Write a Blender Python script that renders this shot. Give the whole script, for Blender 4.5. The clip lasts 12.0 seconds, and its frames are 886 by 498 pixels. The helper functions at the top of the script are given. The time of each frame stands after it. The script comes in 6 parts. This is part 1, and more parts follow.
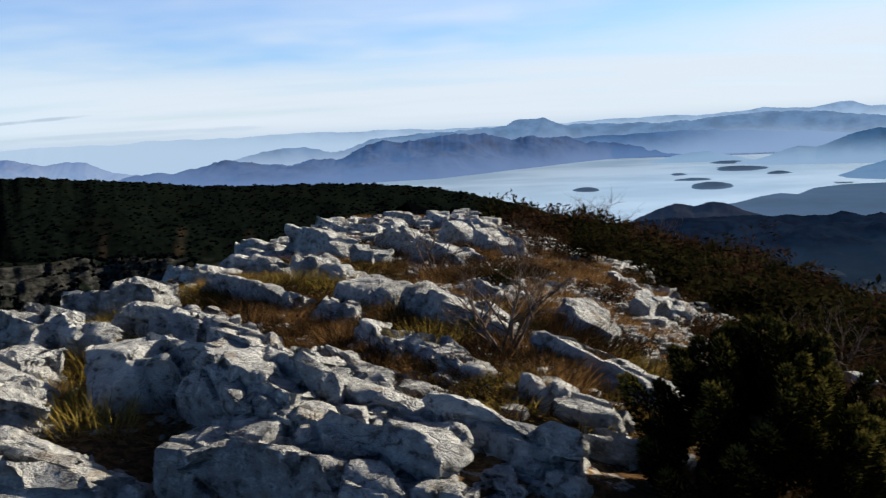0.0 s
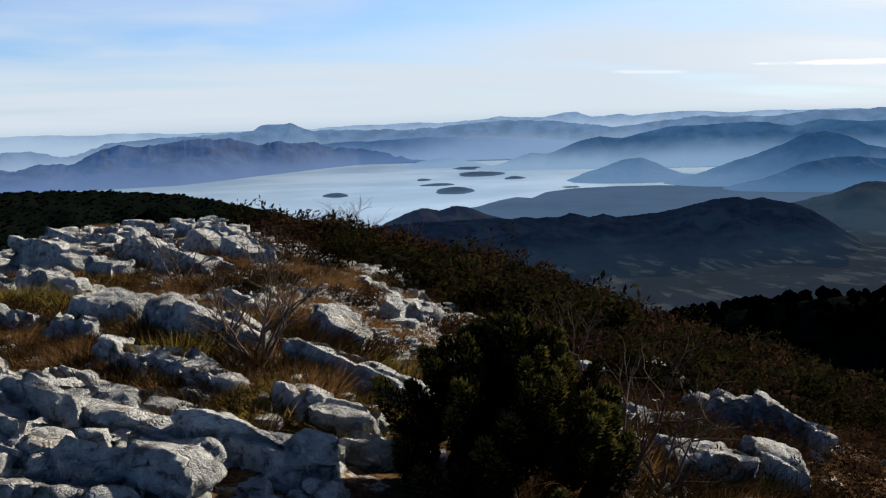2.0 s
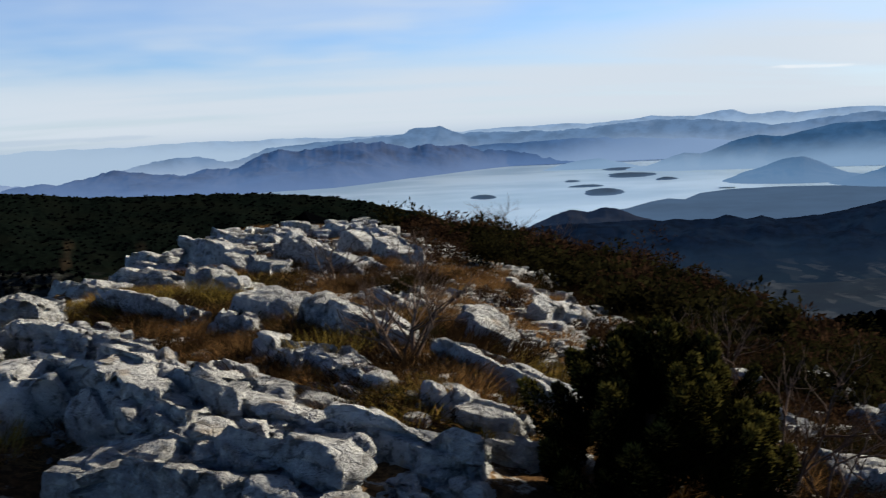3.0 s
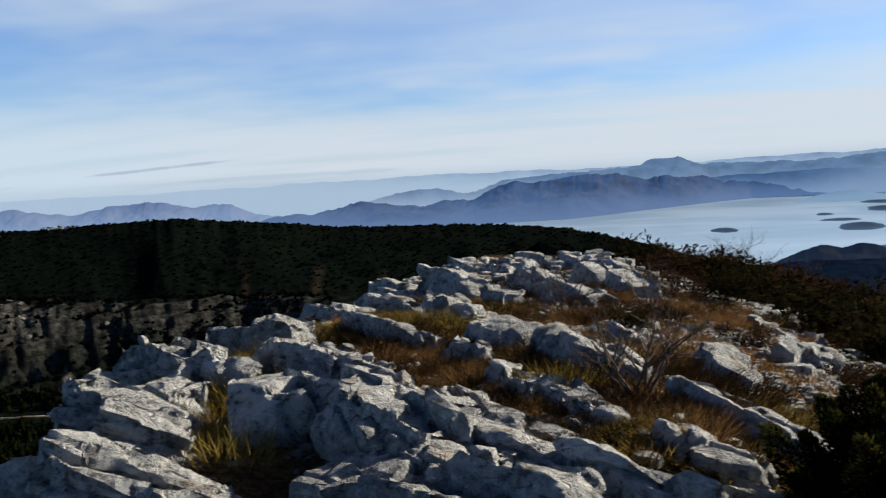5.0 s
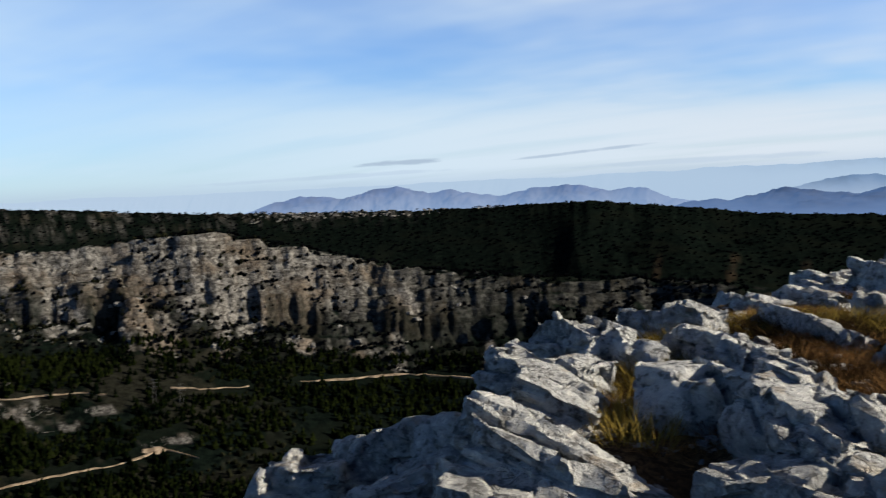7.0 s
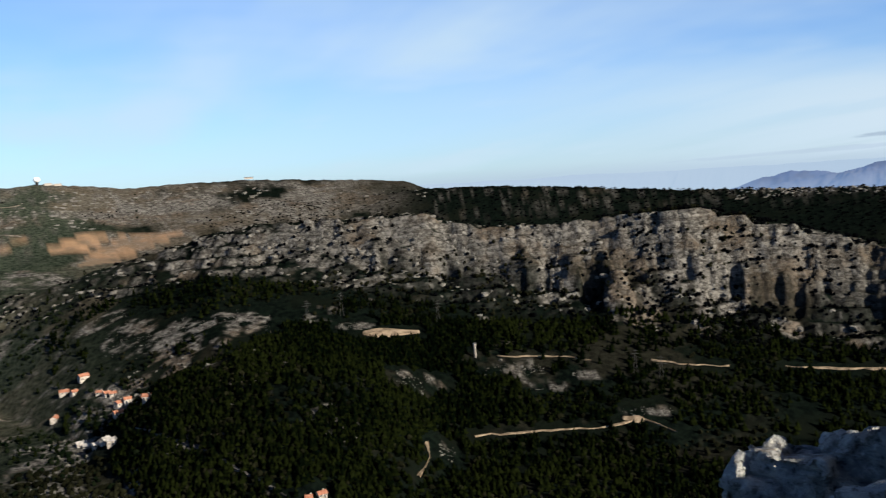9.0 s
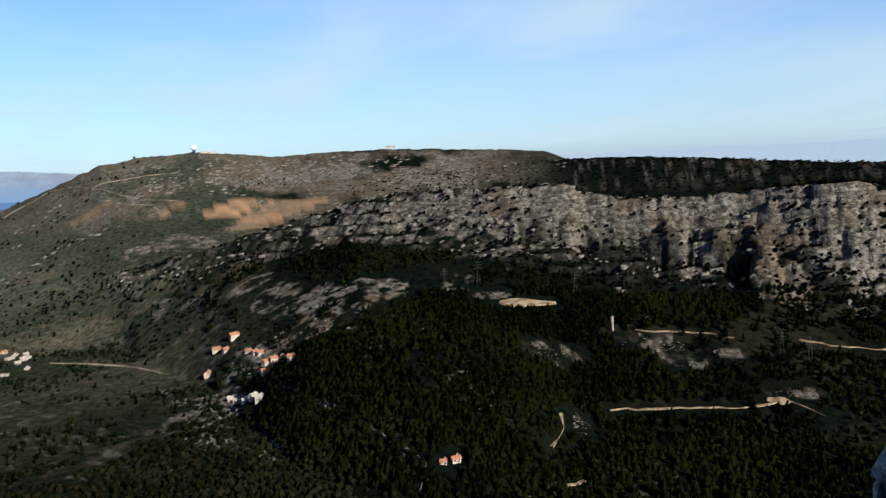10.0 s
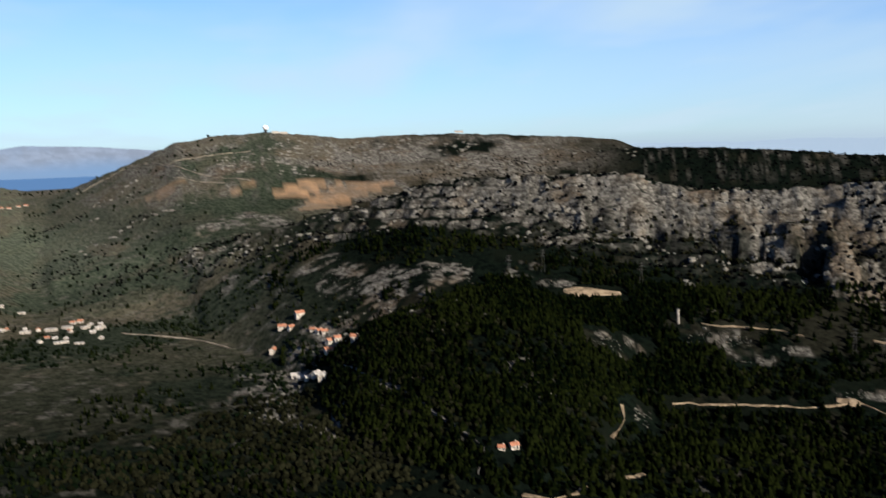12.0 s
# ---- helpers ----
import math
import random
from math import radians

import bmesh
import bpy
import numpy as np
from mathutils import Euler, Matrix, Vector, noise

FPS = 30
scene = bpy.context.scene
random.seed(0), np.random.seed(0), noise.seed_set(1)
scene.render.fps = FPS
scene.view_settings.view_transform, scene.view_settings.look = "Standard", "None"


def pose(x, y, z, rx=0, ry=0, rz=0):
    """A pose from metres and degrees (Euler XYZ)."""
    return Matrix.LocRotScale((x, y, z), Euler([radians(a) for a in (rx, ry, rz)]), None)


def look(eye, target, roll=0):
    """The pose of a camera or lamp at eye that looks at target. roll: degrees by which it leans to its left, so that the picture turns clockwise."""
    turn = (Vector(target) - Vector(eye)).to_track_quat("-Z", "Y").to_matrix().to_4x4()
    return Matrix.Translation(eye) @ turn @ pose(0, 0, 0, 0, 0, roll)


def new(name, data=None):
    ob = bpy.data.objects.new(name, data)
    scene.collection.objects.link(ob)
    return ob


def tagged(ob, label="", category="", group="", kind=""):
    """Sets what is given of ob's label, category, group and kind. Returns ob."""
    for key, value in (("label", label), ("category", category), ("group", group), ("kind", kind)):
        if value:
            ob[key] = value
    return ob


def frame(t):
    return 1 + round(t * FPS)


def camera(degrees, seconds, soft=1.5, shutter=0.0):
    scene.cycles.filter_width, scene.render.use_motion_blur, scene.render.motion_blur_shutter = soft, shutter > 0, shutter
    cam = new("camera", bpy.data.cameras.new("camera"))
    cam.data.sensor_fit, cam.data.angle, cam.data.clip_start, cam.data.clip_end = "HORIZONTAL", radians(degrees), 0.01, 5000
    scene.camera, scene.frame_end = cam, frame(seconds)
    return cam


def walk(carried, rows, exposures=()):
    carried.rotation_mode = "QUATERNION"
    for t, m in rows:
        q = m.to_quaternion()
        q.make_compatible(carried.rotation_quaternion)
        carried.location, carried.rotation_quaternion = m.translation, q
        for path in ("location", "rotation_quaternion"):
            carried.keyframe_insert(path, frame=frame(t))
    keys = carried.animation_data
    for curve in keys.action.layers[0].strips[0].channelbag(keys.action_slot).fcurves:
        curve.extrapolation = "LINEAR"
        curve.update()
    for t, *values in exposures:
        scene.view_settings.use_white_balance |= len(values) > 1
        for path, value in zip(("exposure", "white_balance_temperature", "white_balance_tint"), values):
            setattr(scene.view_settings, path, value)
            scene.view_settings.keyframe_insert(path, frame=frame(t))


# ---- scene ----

# Bearings are degrees to the left of the first view, ranges metres from the summit.
EYE_Z = 1.65
cam = camera(53.0, 12.0, soft=1.2, shutter=0.3)
PATH = [(0, 0.00, -7.76, 2.64), (0.5, -5.21, -8.62, 2.57), (1, -11.08, -7.91, 2.01), (1.5, -15.56, -8.25, 1.52),
        (2, -16.03, -8.02, 1.90), (2.5, -11.79, -7.55, 1.40), (3, -6.57, -7.53, 2.79), (3.2, -4.32, -7.58, 3.76),
        (4.8, 6.92, -4.99, 2.78), (5, 8.43, -4.73, 3.18), (5.5, 15.10, -5.04, 3.83), (6, 20.87, -5.12, 3.93),
        (6.5, 27.51, -5.07, 3.84), (7, 34.76, -4.42, 2.75), (7.5, 42.09, -5.18, 4.01), (7.7, 45.97, -5.22, 4.45),
        (9.3, 68.21, -4.09, 4.63), (9.5, 69.86, -4.14, 5.43), (10, 74.18, -5.67, 3.21), (10.5, 78.92, -7.74, 2.64),
        (11, 88.23, -5.96, 1.88), (11.5, 83.86, -3.45, 2.16), (12, 78.55, -6.44, 1.79)]
EXPOSURES = [(0, 1.20), (1, 1.12), (2, 1.07), (3, 1.01), (4.8, 0.97), (6.5, 0.98), (7, 1.12), (7.7, 1.10), (9.3, 1.10), (12, 1.08)]
walk(cam, [(t, pose(0, 0, EYE_Z, 90 + pitch, roll, yaw)) for t, yaw, pitch, roll in PATH], EXPOSURES)

# ---------------------------------------------------------------- light
SUN_BEARING, SUN_HEIGHT = -66.0, 24.0


def bearing(b, r, z=0.0):
    return Vector((-r * math.sin(radians(b)), r * math.cos(radians(b)), z))


sun_data = bpy.data.lights.new("sun", "SUN")
sun_data.energy, sun_data.angle, sun_data.color = 4.7, radians(0.6), (1.0, 0.88, 0.72)
sun = new("sun", sun_data)
sun.matrix_world = look(bearing(SUN_BEARING, 100, 100 * math.tan(radians(SUN_HEIGHT))), (0, 0, 0))


class Nodes:
    """Short hand for building a node tree."""

    def __init__(self, tree):
        self.tree = tree
        tree.nodes.clear()

    def add(self, kind, out=0, props=None, **inputs):
        node = self.tree.nodes.new(kind)
        for key, value in (props or {}).items():
            setattr(node, key, value)
        for key, value in inputs.items():
            slot = node.inputs[int(key[1:])] if key[0] == "i" and key[1:].isdigit() else node.inputs[key.replace("_", " ")]
            self.put(slot, value)
        return node.outputs[out] if len(node.outputs) else None

    def put(self, slot, value):
        if isinstance(value, bpy.types.NodeSocket):
            self.tree.links.new(value, slot)
        else:
            slot.default_value = value

    def math(self, op, a, b=0.0, c=0.0, clamp=False):
        return self.add("ShaderNodeMath", props={"operation": op, "use_clamp": clamp}, i0=a, i1=b, i2=c)

    def mix(self, fac, a, b, blend="MIX"):
        node = self.tree.nodes.new("ShaderNodeMix")
        node.data_type, node.blend_type = "RGBA", blend
        for slot, value in ((0, fac), (6, a), (7, b)):
            if isinstance(value, (tuple, list)) and len(value) == 3:
                value = (*value, 1.0)
            self.put(node.inputs[slot], value)
        return node.outputs[2]

    def span(self, value, low, high, to_low=0.0, to_high=1.0):
        return self.add("ShaderNodeMapRange", props={"interpolation_type": "SMOOTHSTEP"}, i0=value, i1=low, i2=high, i3=to_low, i4=to_high)

    def noise(self, vector, scale, detail=4.0, rough=0.55, out=0):
        return self.add("ShaderNodeTexNoise", out=out, Vector=vector, Scale=scale, Detail=detail, Roughness=rough)

    def scaled(self, vector, x, y, z):
        return self.add("ShaderNodeVectorMath", props={"operation": "MULTIPLY"}, i0=vector, i1=(x, y, z))


world = bpy.data.worlds.new("sky")
world.use_nodes = True
scene.world = world
n = Nodes(world.node_tree)
sky = n.add("ShaderNodeTexSky", props={"sky_type": "NISHITA", "sun_disc": False, "sun_elevation": radians(SUN_HEIGHT),
                                       "sun_rotation": radians(-SUN_BEARING), "altitude": 600.0, "air_density": 1.0,
                                       "dust_density": 0.6, "ozone_density": 2.0})
way = n.add("ShaderNodeTexCoord", out=0)
height = n.add("ShaderNodeSeparateXYZ", out=2, Vector=way)
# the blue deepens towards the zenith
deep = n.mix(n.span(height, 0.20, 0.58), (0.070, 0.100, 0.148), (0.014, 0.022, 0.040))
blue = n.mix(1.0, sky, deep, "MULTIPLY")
across = n.add("ShaderNodeSeparateXYZ", out=0, Vector=way)
# thin high cloud: streaks drawn out along a plane overhead, thickening to a pale band low down
depth = n.math("ADD", n.math("ABSOLUTE", height), 0.11)
flat = n.add("ShaderNodeVectorMath", props={"operation": "DIVIDE"}, i0=way, i1=n.add("ShaderNodeCombineXYZ", X=depth, Y=depth, Z=1.0))
turned = n.add("ShaderNodeMapping", Vector=flat, Rotation=(0, 0, radians(16)), Scale=(0.42, 1.25, 0.0))
streaks = n.noise(turned, 1.1, 4.0, 0.45)
patches = n.noise(n.scaled(flat, 0.5, 0.5, 0.0), 0.9, 4.0, 0.55)
thin = n.span(height, 0.16, 0.36, 1.0, 0.0)
veil = n.math("MULTIPLY", n.span(streaks, 0.28, 0.74), n.span(patches, 0.26, 0.62), clamp=True)
veil = n.math("MULTIPLY", n.math("MULTIPLY_ADD", veil, 0.50, n.span(patches, 0.28, 0.66, 0.08, 0.44)), thin, clamp=True)
lean = n.math("ADD", across, 0.2)
top = n.math("MULTIPLY_ADD", n.math("MULTIPLY", lean, lean), 0.15, n.math("MULTIPLY_ADD", n.math("SUBTRACT", patches, 0.5), 0.10, 0.085))
band = n.math("DIVIDE", height, top)
low = n.span(band, 0.45, 1.35, 1.0, 0.0)
ahead = n.add("ShaderNodeSeparateXYZ", out=1, Vector=way)
facing = n.math("SUBTRACT", ahead, n.math("MULTIPLY", across, 0.55))
# the cloud thins out to clear sky behind the summit
low_part = n.math("MULTIPLY", n.math("MULTIPLY", low, n.span(streaks, 0.25, 0.55, 0.70, 0.97)), n.span(across, -0.98, -0.60, 0.42, 1.0))
cover = n.math("MULTIPLY", n.math("MAXIMUM", n.math("MULTIPLY", veil, n.span(across, -0.98, -0.60, 0.85, 1.0)), low_part, clamp=True), n.span(facing, -0.45, 0.10))
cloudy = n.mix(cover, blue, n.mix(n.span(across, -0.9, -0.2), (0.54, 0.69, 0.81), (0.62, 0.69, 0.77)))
# the cloud whitens towards the sun
glow = n.math("MULTIPLY", n.span(n.math("MULTIPLY_ADD", height, 0.6, across), 0.46, 1.0), n.span(ahead, -0.2, 0.3))
cloudy = n.mix(n.math("MULTIPLY", glow, n.span(streaks, 0.34, 0.62, 0.10, 0.80)), cloudy, (1.05, 1.05, 1.04))
# a few thin flat clouds low over the ranges, and bright ones towards the sun
round_about = n.math("MULTIPLY", n.math("ARCTAN2", n.math("MULTIPLY", across, -1.0), ahead), 57.2958)
above = n.math("MULTIPLY", n.math("ARCSINE", height), 57.2958)
ragged = n.math("MULTIPLY", n.math("SUBTRACT", n.noise(n.add("ShaderNodeMapping", Vector=way, Scale=(16.0, 16.0, 120.0)), 1.0, 5.0, 0.65), 0.5), 3.0)


def flat_cloud(under, b, el, half_b, half_el, tilt, color, thick):
    u = n.math("DIVIDE", n.math("SUBTRACT", round_about, b), half_b)
    v = n.math("DIVIDE", n.math("SUBTRACT", above, n.math("MULTIPLY_ADD", u, tilt, el)), half_el)
    away = n.math("ADD", n.math("ADD", n.math("MULTIPLY", u, u), n.math("MULTIPLY", v, v)), ragged)
    return n.mix(n.span(away, 1.1, 0.2, 0.0, thick), under, color)


cloudy = flat_cloud(cloudy, 37.4, 1.25, 3.0, 0.20, -0.05, (0.33, 0.42, 0.54), 0.75)
cloudy = flat_cloud(cloudy, 25.6, 1.40, 4.6, 0.13, -0.30, (0.36, 0.45, 0.57), 0.70)
cloudy = flat_cloud(cloudy, 42.0, 0.55, 9.0, 0.16, -0.15, (0.42, 0.52, 0.66), 0.45)
cloudy = flat_cloud(cloudy, 19.0, 0.50, 9.0, 0.20, -0.1, (0.40, 0.50, 0.64), 0.40)
cloudy = flat_cloud(cloudy, -29.0, 2.75, 2.6, 0.15, 0.1, (0.86, 0.88, 0.90), 0.6)
cloudy = flat_cloud(cloudy, -40.5, 2.75, 6.0, 0.20, 0.2, (1.05, 1.05, 1.05), 0.85)
hazed = n.mix(n.span(height, -0.01, 0.016, 0.85, 0.0), cloudy, (0.42, 0.53, 0.66))
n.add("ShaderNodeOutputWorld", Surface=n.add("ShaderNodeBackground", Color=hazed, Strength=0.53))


# ---------------------------------------------------------------- small tools
def part(name, bm, material, parent=None, label="", smooth=False):
    """Links a bmesh as one mesh object under a thing."""
    data = bpy.data.meshes.new(name)
    bm.to_mesh(data)
    bm.free()
    data.materials.append(material)
    if smooth:
        data.polygons.foreach_set("use_smooth", [True] * len(data.polygons))
    ob = new(name, data)
    ob.parent = parent
    return tagged(ob, label)


def sheet(name, verts, faces, materials, smooth=False, index=None):
    """A mesh object straight from arrays of corners and of quads or triangles."""
    data = bpy.data.meshes.new(name)
    verts, faces = np.asarray(verts, np.float32), np.asarray(faces, np.int32)
    side = faces.shape[1]
    data.vertices.add(len(verts))
    data.vertices.foreach_set("co", verts.ravel())
    data.loops.add(faces.size)
    data.loops.foreach_set("vertex_index", faces.ravel())
    data.polygons.add(len(faces))
    data.polygons.foreach_set("loop_start", np.arange(0, faces.size, side, dtype=np.int32))
    data.polygons.foreach_set("use_smooth", np.full(len(faces), smooth))
    for m in materials:
        data.materials.append(m)
    if index is not None:
        data.polygons.foreach_set("material_index", np.asarray(index, np.int32))
    data.update(calc_edges=True)
    return new(name, data)


def lattice(x, y, seed):
    h = (x.astype(np.int64) * 374761393 + y.astype(np.int64) * 668265263 + seed * 1442695041) & 0xFFFFFFFF
    h = ((h ^ (h >> 13)) * 1274126177) & 0xFFFFFFFF
    return ((h ^ (h >> 16)) & 0xFFFF) / 65535.0


def grain(x, y, seed=0):
    """Smooth value noise, 0 to 1."""
    xf, yf = np.floor(x), np.floor(y)
    u, v = x - xf, y - yf
    u, v = u * u * (3 - 2 * u), v * v * (3 - 2 * v)
    a, b = lattice(xf, yf, seed), lattice(xf + 1, yf, seed)
    c, d = lattice(xf, yf + 1, seed), lattice(xf + 1, yf + 1, seed)
    return (a + (b - a) * u) * (1 - v) + (c + (d - c) * u) * v


def fbm(x, y, octaves=4, seed=0, gain=0.5):
    total, weight, amp = 0.0, 0.0, 1.0
    for k in range(octaves):
        total = total + amp * grain(x * 2.03 ** k + 17.3 * k, y * 2.03 ** k - 9.1 * k, seed + k)
        weight, amp = weight + amp, amp * gain
    return total / weight


def ridged(x, y, octaves=4, seed=0):
    total, weight, amp = 0.0, 0.0, 1.0
    for k in range(octaves):
        total = total + amp * (1 - np.abs(2 * grain(x * 2.1 ** k + 5.7 * k, y * 2.1 ** k + 3.1 * k, seed + k) - 1))
        weight, amp = weight + amp, amp * 0.5
    return total / weight


def ease(v, low, high):
    s = np.clip((v - low) / (high - low), 0, 1)
    return s * s * (3 - 2 * s)


# ---------------------------------------------------------------- materials
def ground_bits(name):
    m = bpy.data.materials.new(name)
    m.use_nodes = True
    k = Nodes(m.node_tree)
    return m, k, k.add("ShaderNodeNewGeometry", out=0)


def finish(k, color, rough=0.9, bump=None, strength=0.5, distance=0.05, gloss=0.0, **more):
    inputs = dict(Base_Color=color, Roughness=rough, Specular_IOR_Level=gloss, **more)
    if bump is not None:
        inputs["Normal"] = k.add("ShaderNodeBump", Strength=strength, Distance=distance, Height=bump)
    k.add("ShaderNodeOutputMaterial", Surface=k.add("ShaderNodeBsdfPrincipled", **inputs))


def limestone(name, scale=1.0, tint=(1.0, 1.0, 1.0)):
    """Weathered pale karst limestone: grey, fluted, with lichen, stains and broken cracks."""
    m, k, where = ground_bits(name)
    p = k.scaled(where, scale, scale, scale)
    warp = k.add("ShaderNodeVectorMath", props={"operation": "MULTIPLY_ADD"}, i0=k.noise(p, 2.6, 4.0, out=1), i1=(0.55, 0.55, 0.55), i2=p)
    cracks = k.add("ShaderNodeTexVoronoi", props={"feature": "DISTANCE_TO_EDGE"}, Vector=k.scaled(warp, 1.0, 1.5, 2.6), Scale=3.1)
    broken = k.span(k.noise(p, 4.5, 3.0), 0.46, 0.56)
    line = k.math("MULTIPLY", k.span(cracks, 0.045, 0.0), broken)
    big, fine, pits = k.noise(p, 1.1, 5.0), k.noise(p, 11.0, 7.0, 0.68), k.noise(p, 46.0, 4.0, 0.7)
    flutes = k.noise(k.add("ShaderNodeMapping", Vector=p, Rotation=(0.4, 0.3, 0.9), Scale=(3.0, 22.0, 9.0)), 1.0, 4.0, 0.6)
    base = k.mix(k.span(big, 0.34, 0.66), tuple(0.30 * c for c in tint), tuple(0.50 * c for c in tint))
    base = k.mix(k.span(fine, 0.50, 0.66, 0.0, 0.7), base, (0.66 * tint[0], 0.65 * tint[1], 0.61 * tint[2]))
    base = k.mix(k.span(fine, 0.48, 0.36, 0.0, 0.75), base, (0.065, 0.063, 0.060))
    base = k.mix(k.span(k.noise(p, 3.3, 5.0, 0.6), 0.58, 0.70, 0.0, 0.5), base, (0.25, 0.185, 0.105))
    base = k.mix(k.span(k.noise(p, 6.1, 5.0, 0.7), 0.58, 0.68, 0.0, 0.4), base, (0.070, 0.068, 0.064))
    base = k.mix(k.math("MULTIPLY", line, 0.10), base, (0.05, 0.047, 0.045))
    relief = k.math("ADD", k.math("MULTIPLY", fine, 1.0), k.math("MULTIPLY", pits, 0.35))
    relief = k.math("ADD", relief, k.math("MULTIPLY", flutes, 0.07))
    relief = k.math("SUBTRACT", relief, k.math("MULTIPLY", line, 0.25))
    finish(k, base, 0.92, relief, 1.0, 0.11 / scale)
    return m


ROCK = limestone("limestone", 1.0, (0.97, 1.0, 0.99))


def cover_material():
    """The whole land: limestone, scrub, soil and fields, mixed by the cover laid on the sheet."""
    m, k, where = ground_bits("land")
    rock = k.add("ShaderNodeAttribute", out=2, props={"attribute_name": "rock"})
    bare = k.add("ShaderNodeAttribute", out=2, props={"attribute_name": "bare"})
    near = k.add("ShaderNodeAttribute", out=2, props={"attribute_name": "near"})
    far_p = k.scaled(where, 0.05, 0.05, 0.05)
    speck, patch = k.noise(far_p, 3.1, 6.0, 0.7), k.noise(far_p, 0.35, 4.0)
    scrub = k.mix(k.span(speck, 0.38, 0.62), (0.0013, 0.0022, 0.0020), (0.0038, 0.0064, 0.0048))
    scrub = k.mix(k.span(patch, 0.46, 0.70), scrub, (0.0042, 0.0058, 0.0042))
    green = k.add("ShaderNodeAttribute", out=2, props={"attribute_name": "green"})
    # meadow tones, paled and greyed to carry the haze over the far plain
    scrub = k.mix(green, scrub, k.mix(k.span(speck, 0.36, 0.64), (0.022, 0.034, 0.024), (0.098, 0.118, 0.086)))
    soil = k.mix(k.span(speck, 0.35, 0.65), (0.050, 0.043, 0.031), (0.130, 0.110, 0.082))
    stone = k.mix(k.span(k.noise(k.scaled(where, 0.06, 0.06, 0.16), 2.6, 7.0, 0.7), 0.36, 0.62), (0.015, 0.015, 0.014), (0.108, 0.106, 0.099))
    clefts = k.noise(k.scaled(where, 0.13, 0.13, 0.06), 1.0, 5.0, 0.6)
    stone = k.mix(k.span(clefts, 0.44, 0.34, 0.0, 0.5), stone, (0.022, 0.021, 0.020))
    jumble = k.add("ShaderNodeVectorMath", props={"operation": "MULTIPLY_ADD"}, i0=k.noise(where, 0.16, 4.0, 0.65, out=1), i1=(9.0, 9.0, 9.0), i2=where)
    boulders = k.scaled(jumble, 1.0, 1.0, 1.5)
    tone = k.add("ShaderNodeSeparateXYZ", out=0, Vector=k.add("ShaderNodeTexVoronoi", out=1, Vector=boulders, Scale=0.20))
    joint = k.add("ShaderNodeTexVoronoi", props={"feature": "DISTANCE_TO_EDGE"}, Vector=boulders, Scale=0.20)
    stone = k.mix(k.span(tone, 0.15, 0.85, 0.0, 0.75), stone, (0.178, 0.174, 0.162))
    stone = k.mix(k.math("MULTIPLY", k.span(joint, 0.20, 0.0, 0.0, 0.8), k.span(speck, 0.62, 0.42)), stone, (0.020, 0.018, 0.016))
    beds = k.noise(k.scaled(where, 0.016, 0.016, 0.30), 1.0, 4.0, 0.6)
    stone = k.mix(k.span(beds, 0.46, 0.36, 0.0, 0.6), stone, (0.030, 0.027, 0.023))
    stone = k.mix(k.span(patch, 0.50, 0.64, 0.0, 0.6), stone, k.mix(k.span(speck, 0.4, 0.6), (0.028, 0.022, 0.015), (0.115, 0.088, 0.062)))
    scar = k.add("ShaderNodeAttribute", out=2, props={"attribute_name": "scar"})
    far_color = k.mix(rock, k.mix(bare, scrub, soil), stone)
    far_color = k.mix(scar, far_color, k.mix(k.span(patch, 0.35, 0.6), (0.17, 0.125, 0.088), (0.30, 0.19, 0.115)))
    n1, n2 = k.noise(where, 1.7, 5.0), k.noise(where, 19.0, 5.0, 0.7)
    turf = k.mix(k.span(n1, 0.35, 0.65), (0.075, 0.042, 0.020), (0.19, 0.120, 0.055))
    turf = k.mix(k.span(n2, 0.40, 0.60), (0.045, 0.028, 0.016), turf)
    turf = k.mix(k.span(k.noise(where, 5.0, 5.0, 0.7), 0.56, 0.64, 0.0, 0.8), turf, (0.36, 0.345, 0.31))
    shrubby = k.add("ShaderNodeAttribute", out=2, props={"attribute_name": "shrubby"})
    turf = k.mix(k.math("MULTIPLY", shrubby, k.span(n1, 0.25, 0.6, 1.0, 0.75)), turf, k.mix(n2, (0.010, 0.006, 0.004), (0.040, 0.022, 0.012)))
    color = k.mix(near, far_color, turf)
    relief = k.mix(near, k.math("ADD", speck, k.math("MULTIPLY", k.span(joint, 0.0, 0.22), k.math("MULTIPLY", rock, 0.6))), n2)
    finish(k, color, 0.95, relief, 0.6, k.math("MULTIPLY_ADD", near, -1.96, 2.0))
    return m


LAND = cover_material()

# ---------------------------------------------------------------- the land
VALLEY = -190.0


def crest(b, rows):
    """Range and height of a ridge's crest along the bearings b; rows of bearing, range, angle above the level."""
    rows = sorted(rows)
    bs = [q[0] for q in rows]
    rc = np.interp(b, bs, [q[1] for q in rows])
    el = np.interp(b, bs, [q[2] for q in rows])
    fade = np.clip(np.maximum(bs[0] - b, b - bs[-1]), 0, None)
    return rc, EYE_Z + rc * np.tan(np.radians(np.maximum(el - 1.2 * fade, -35)))


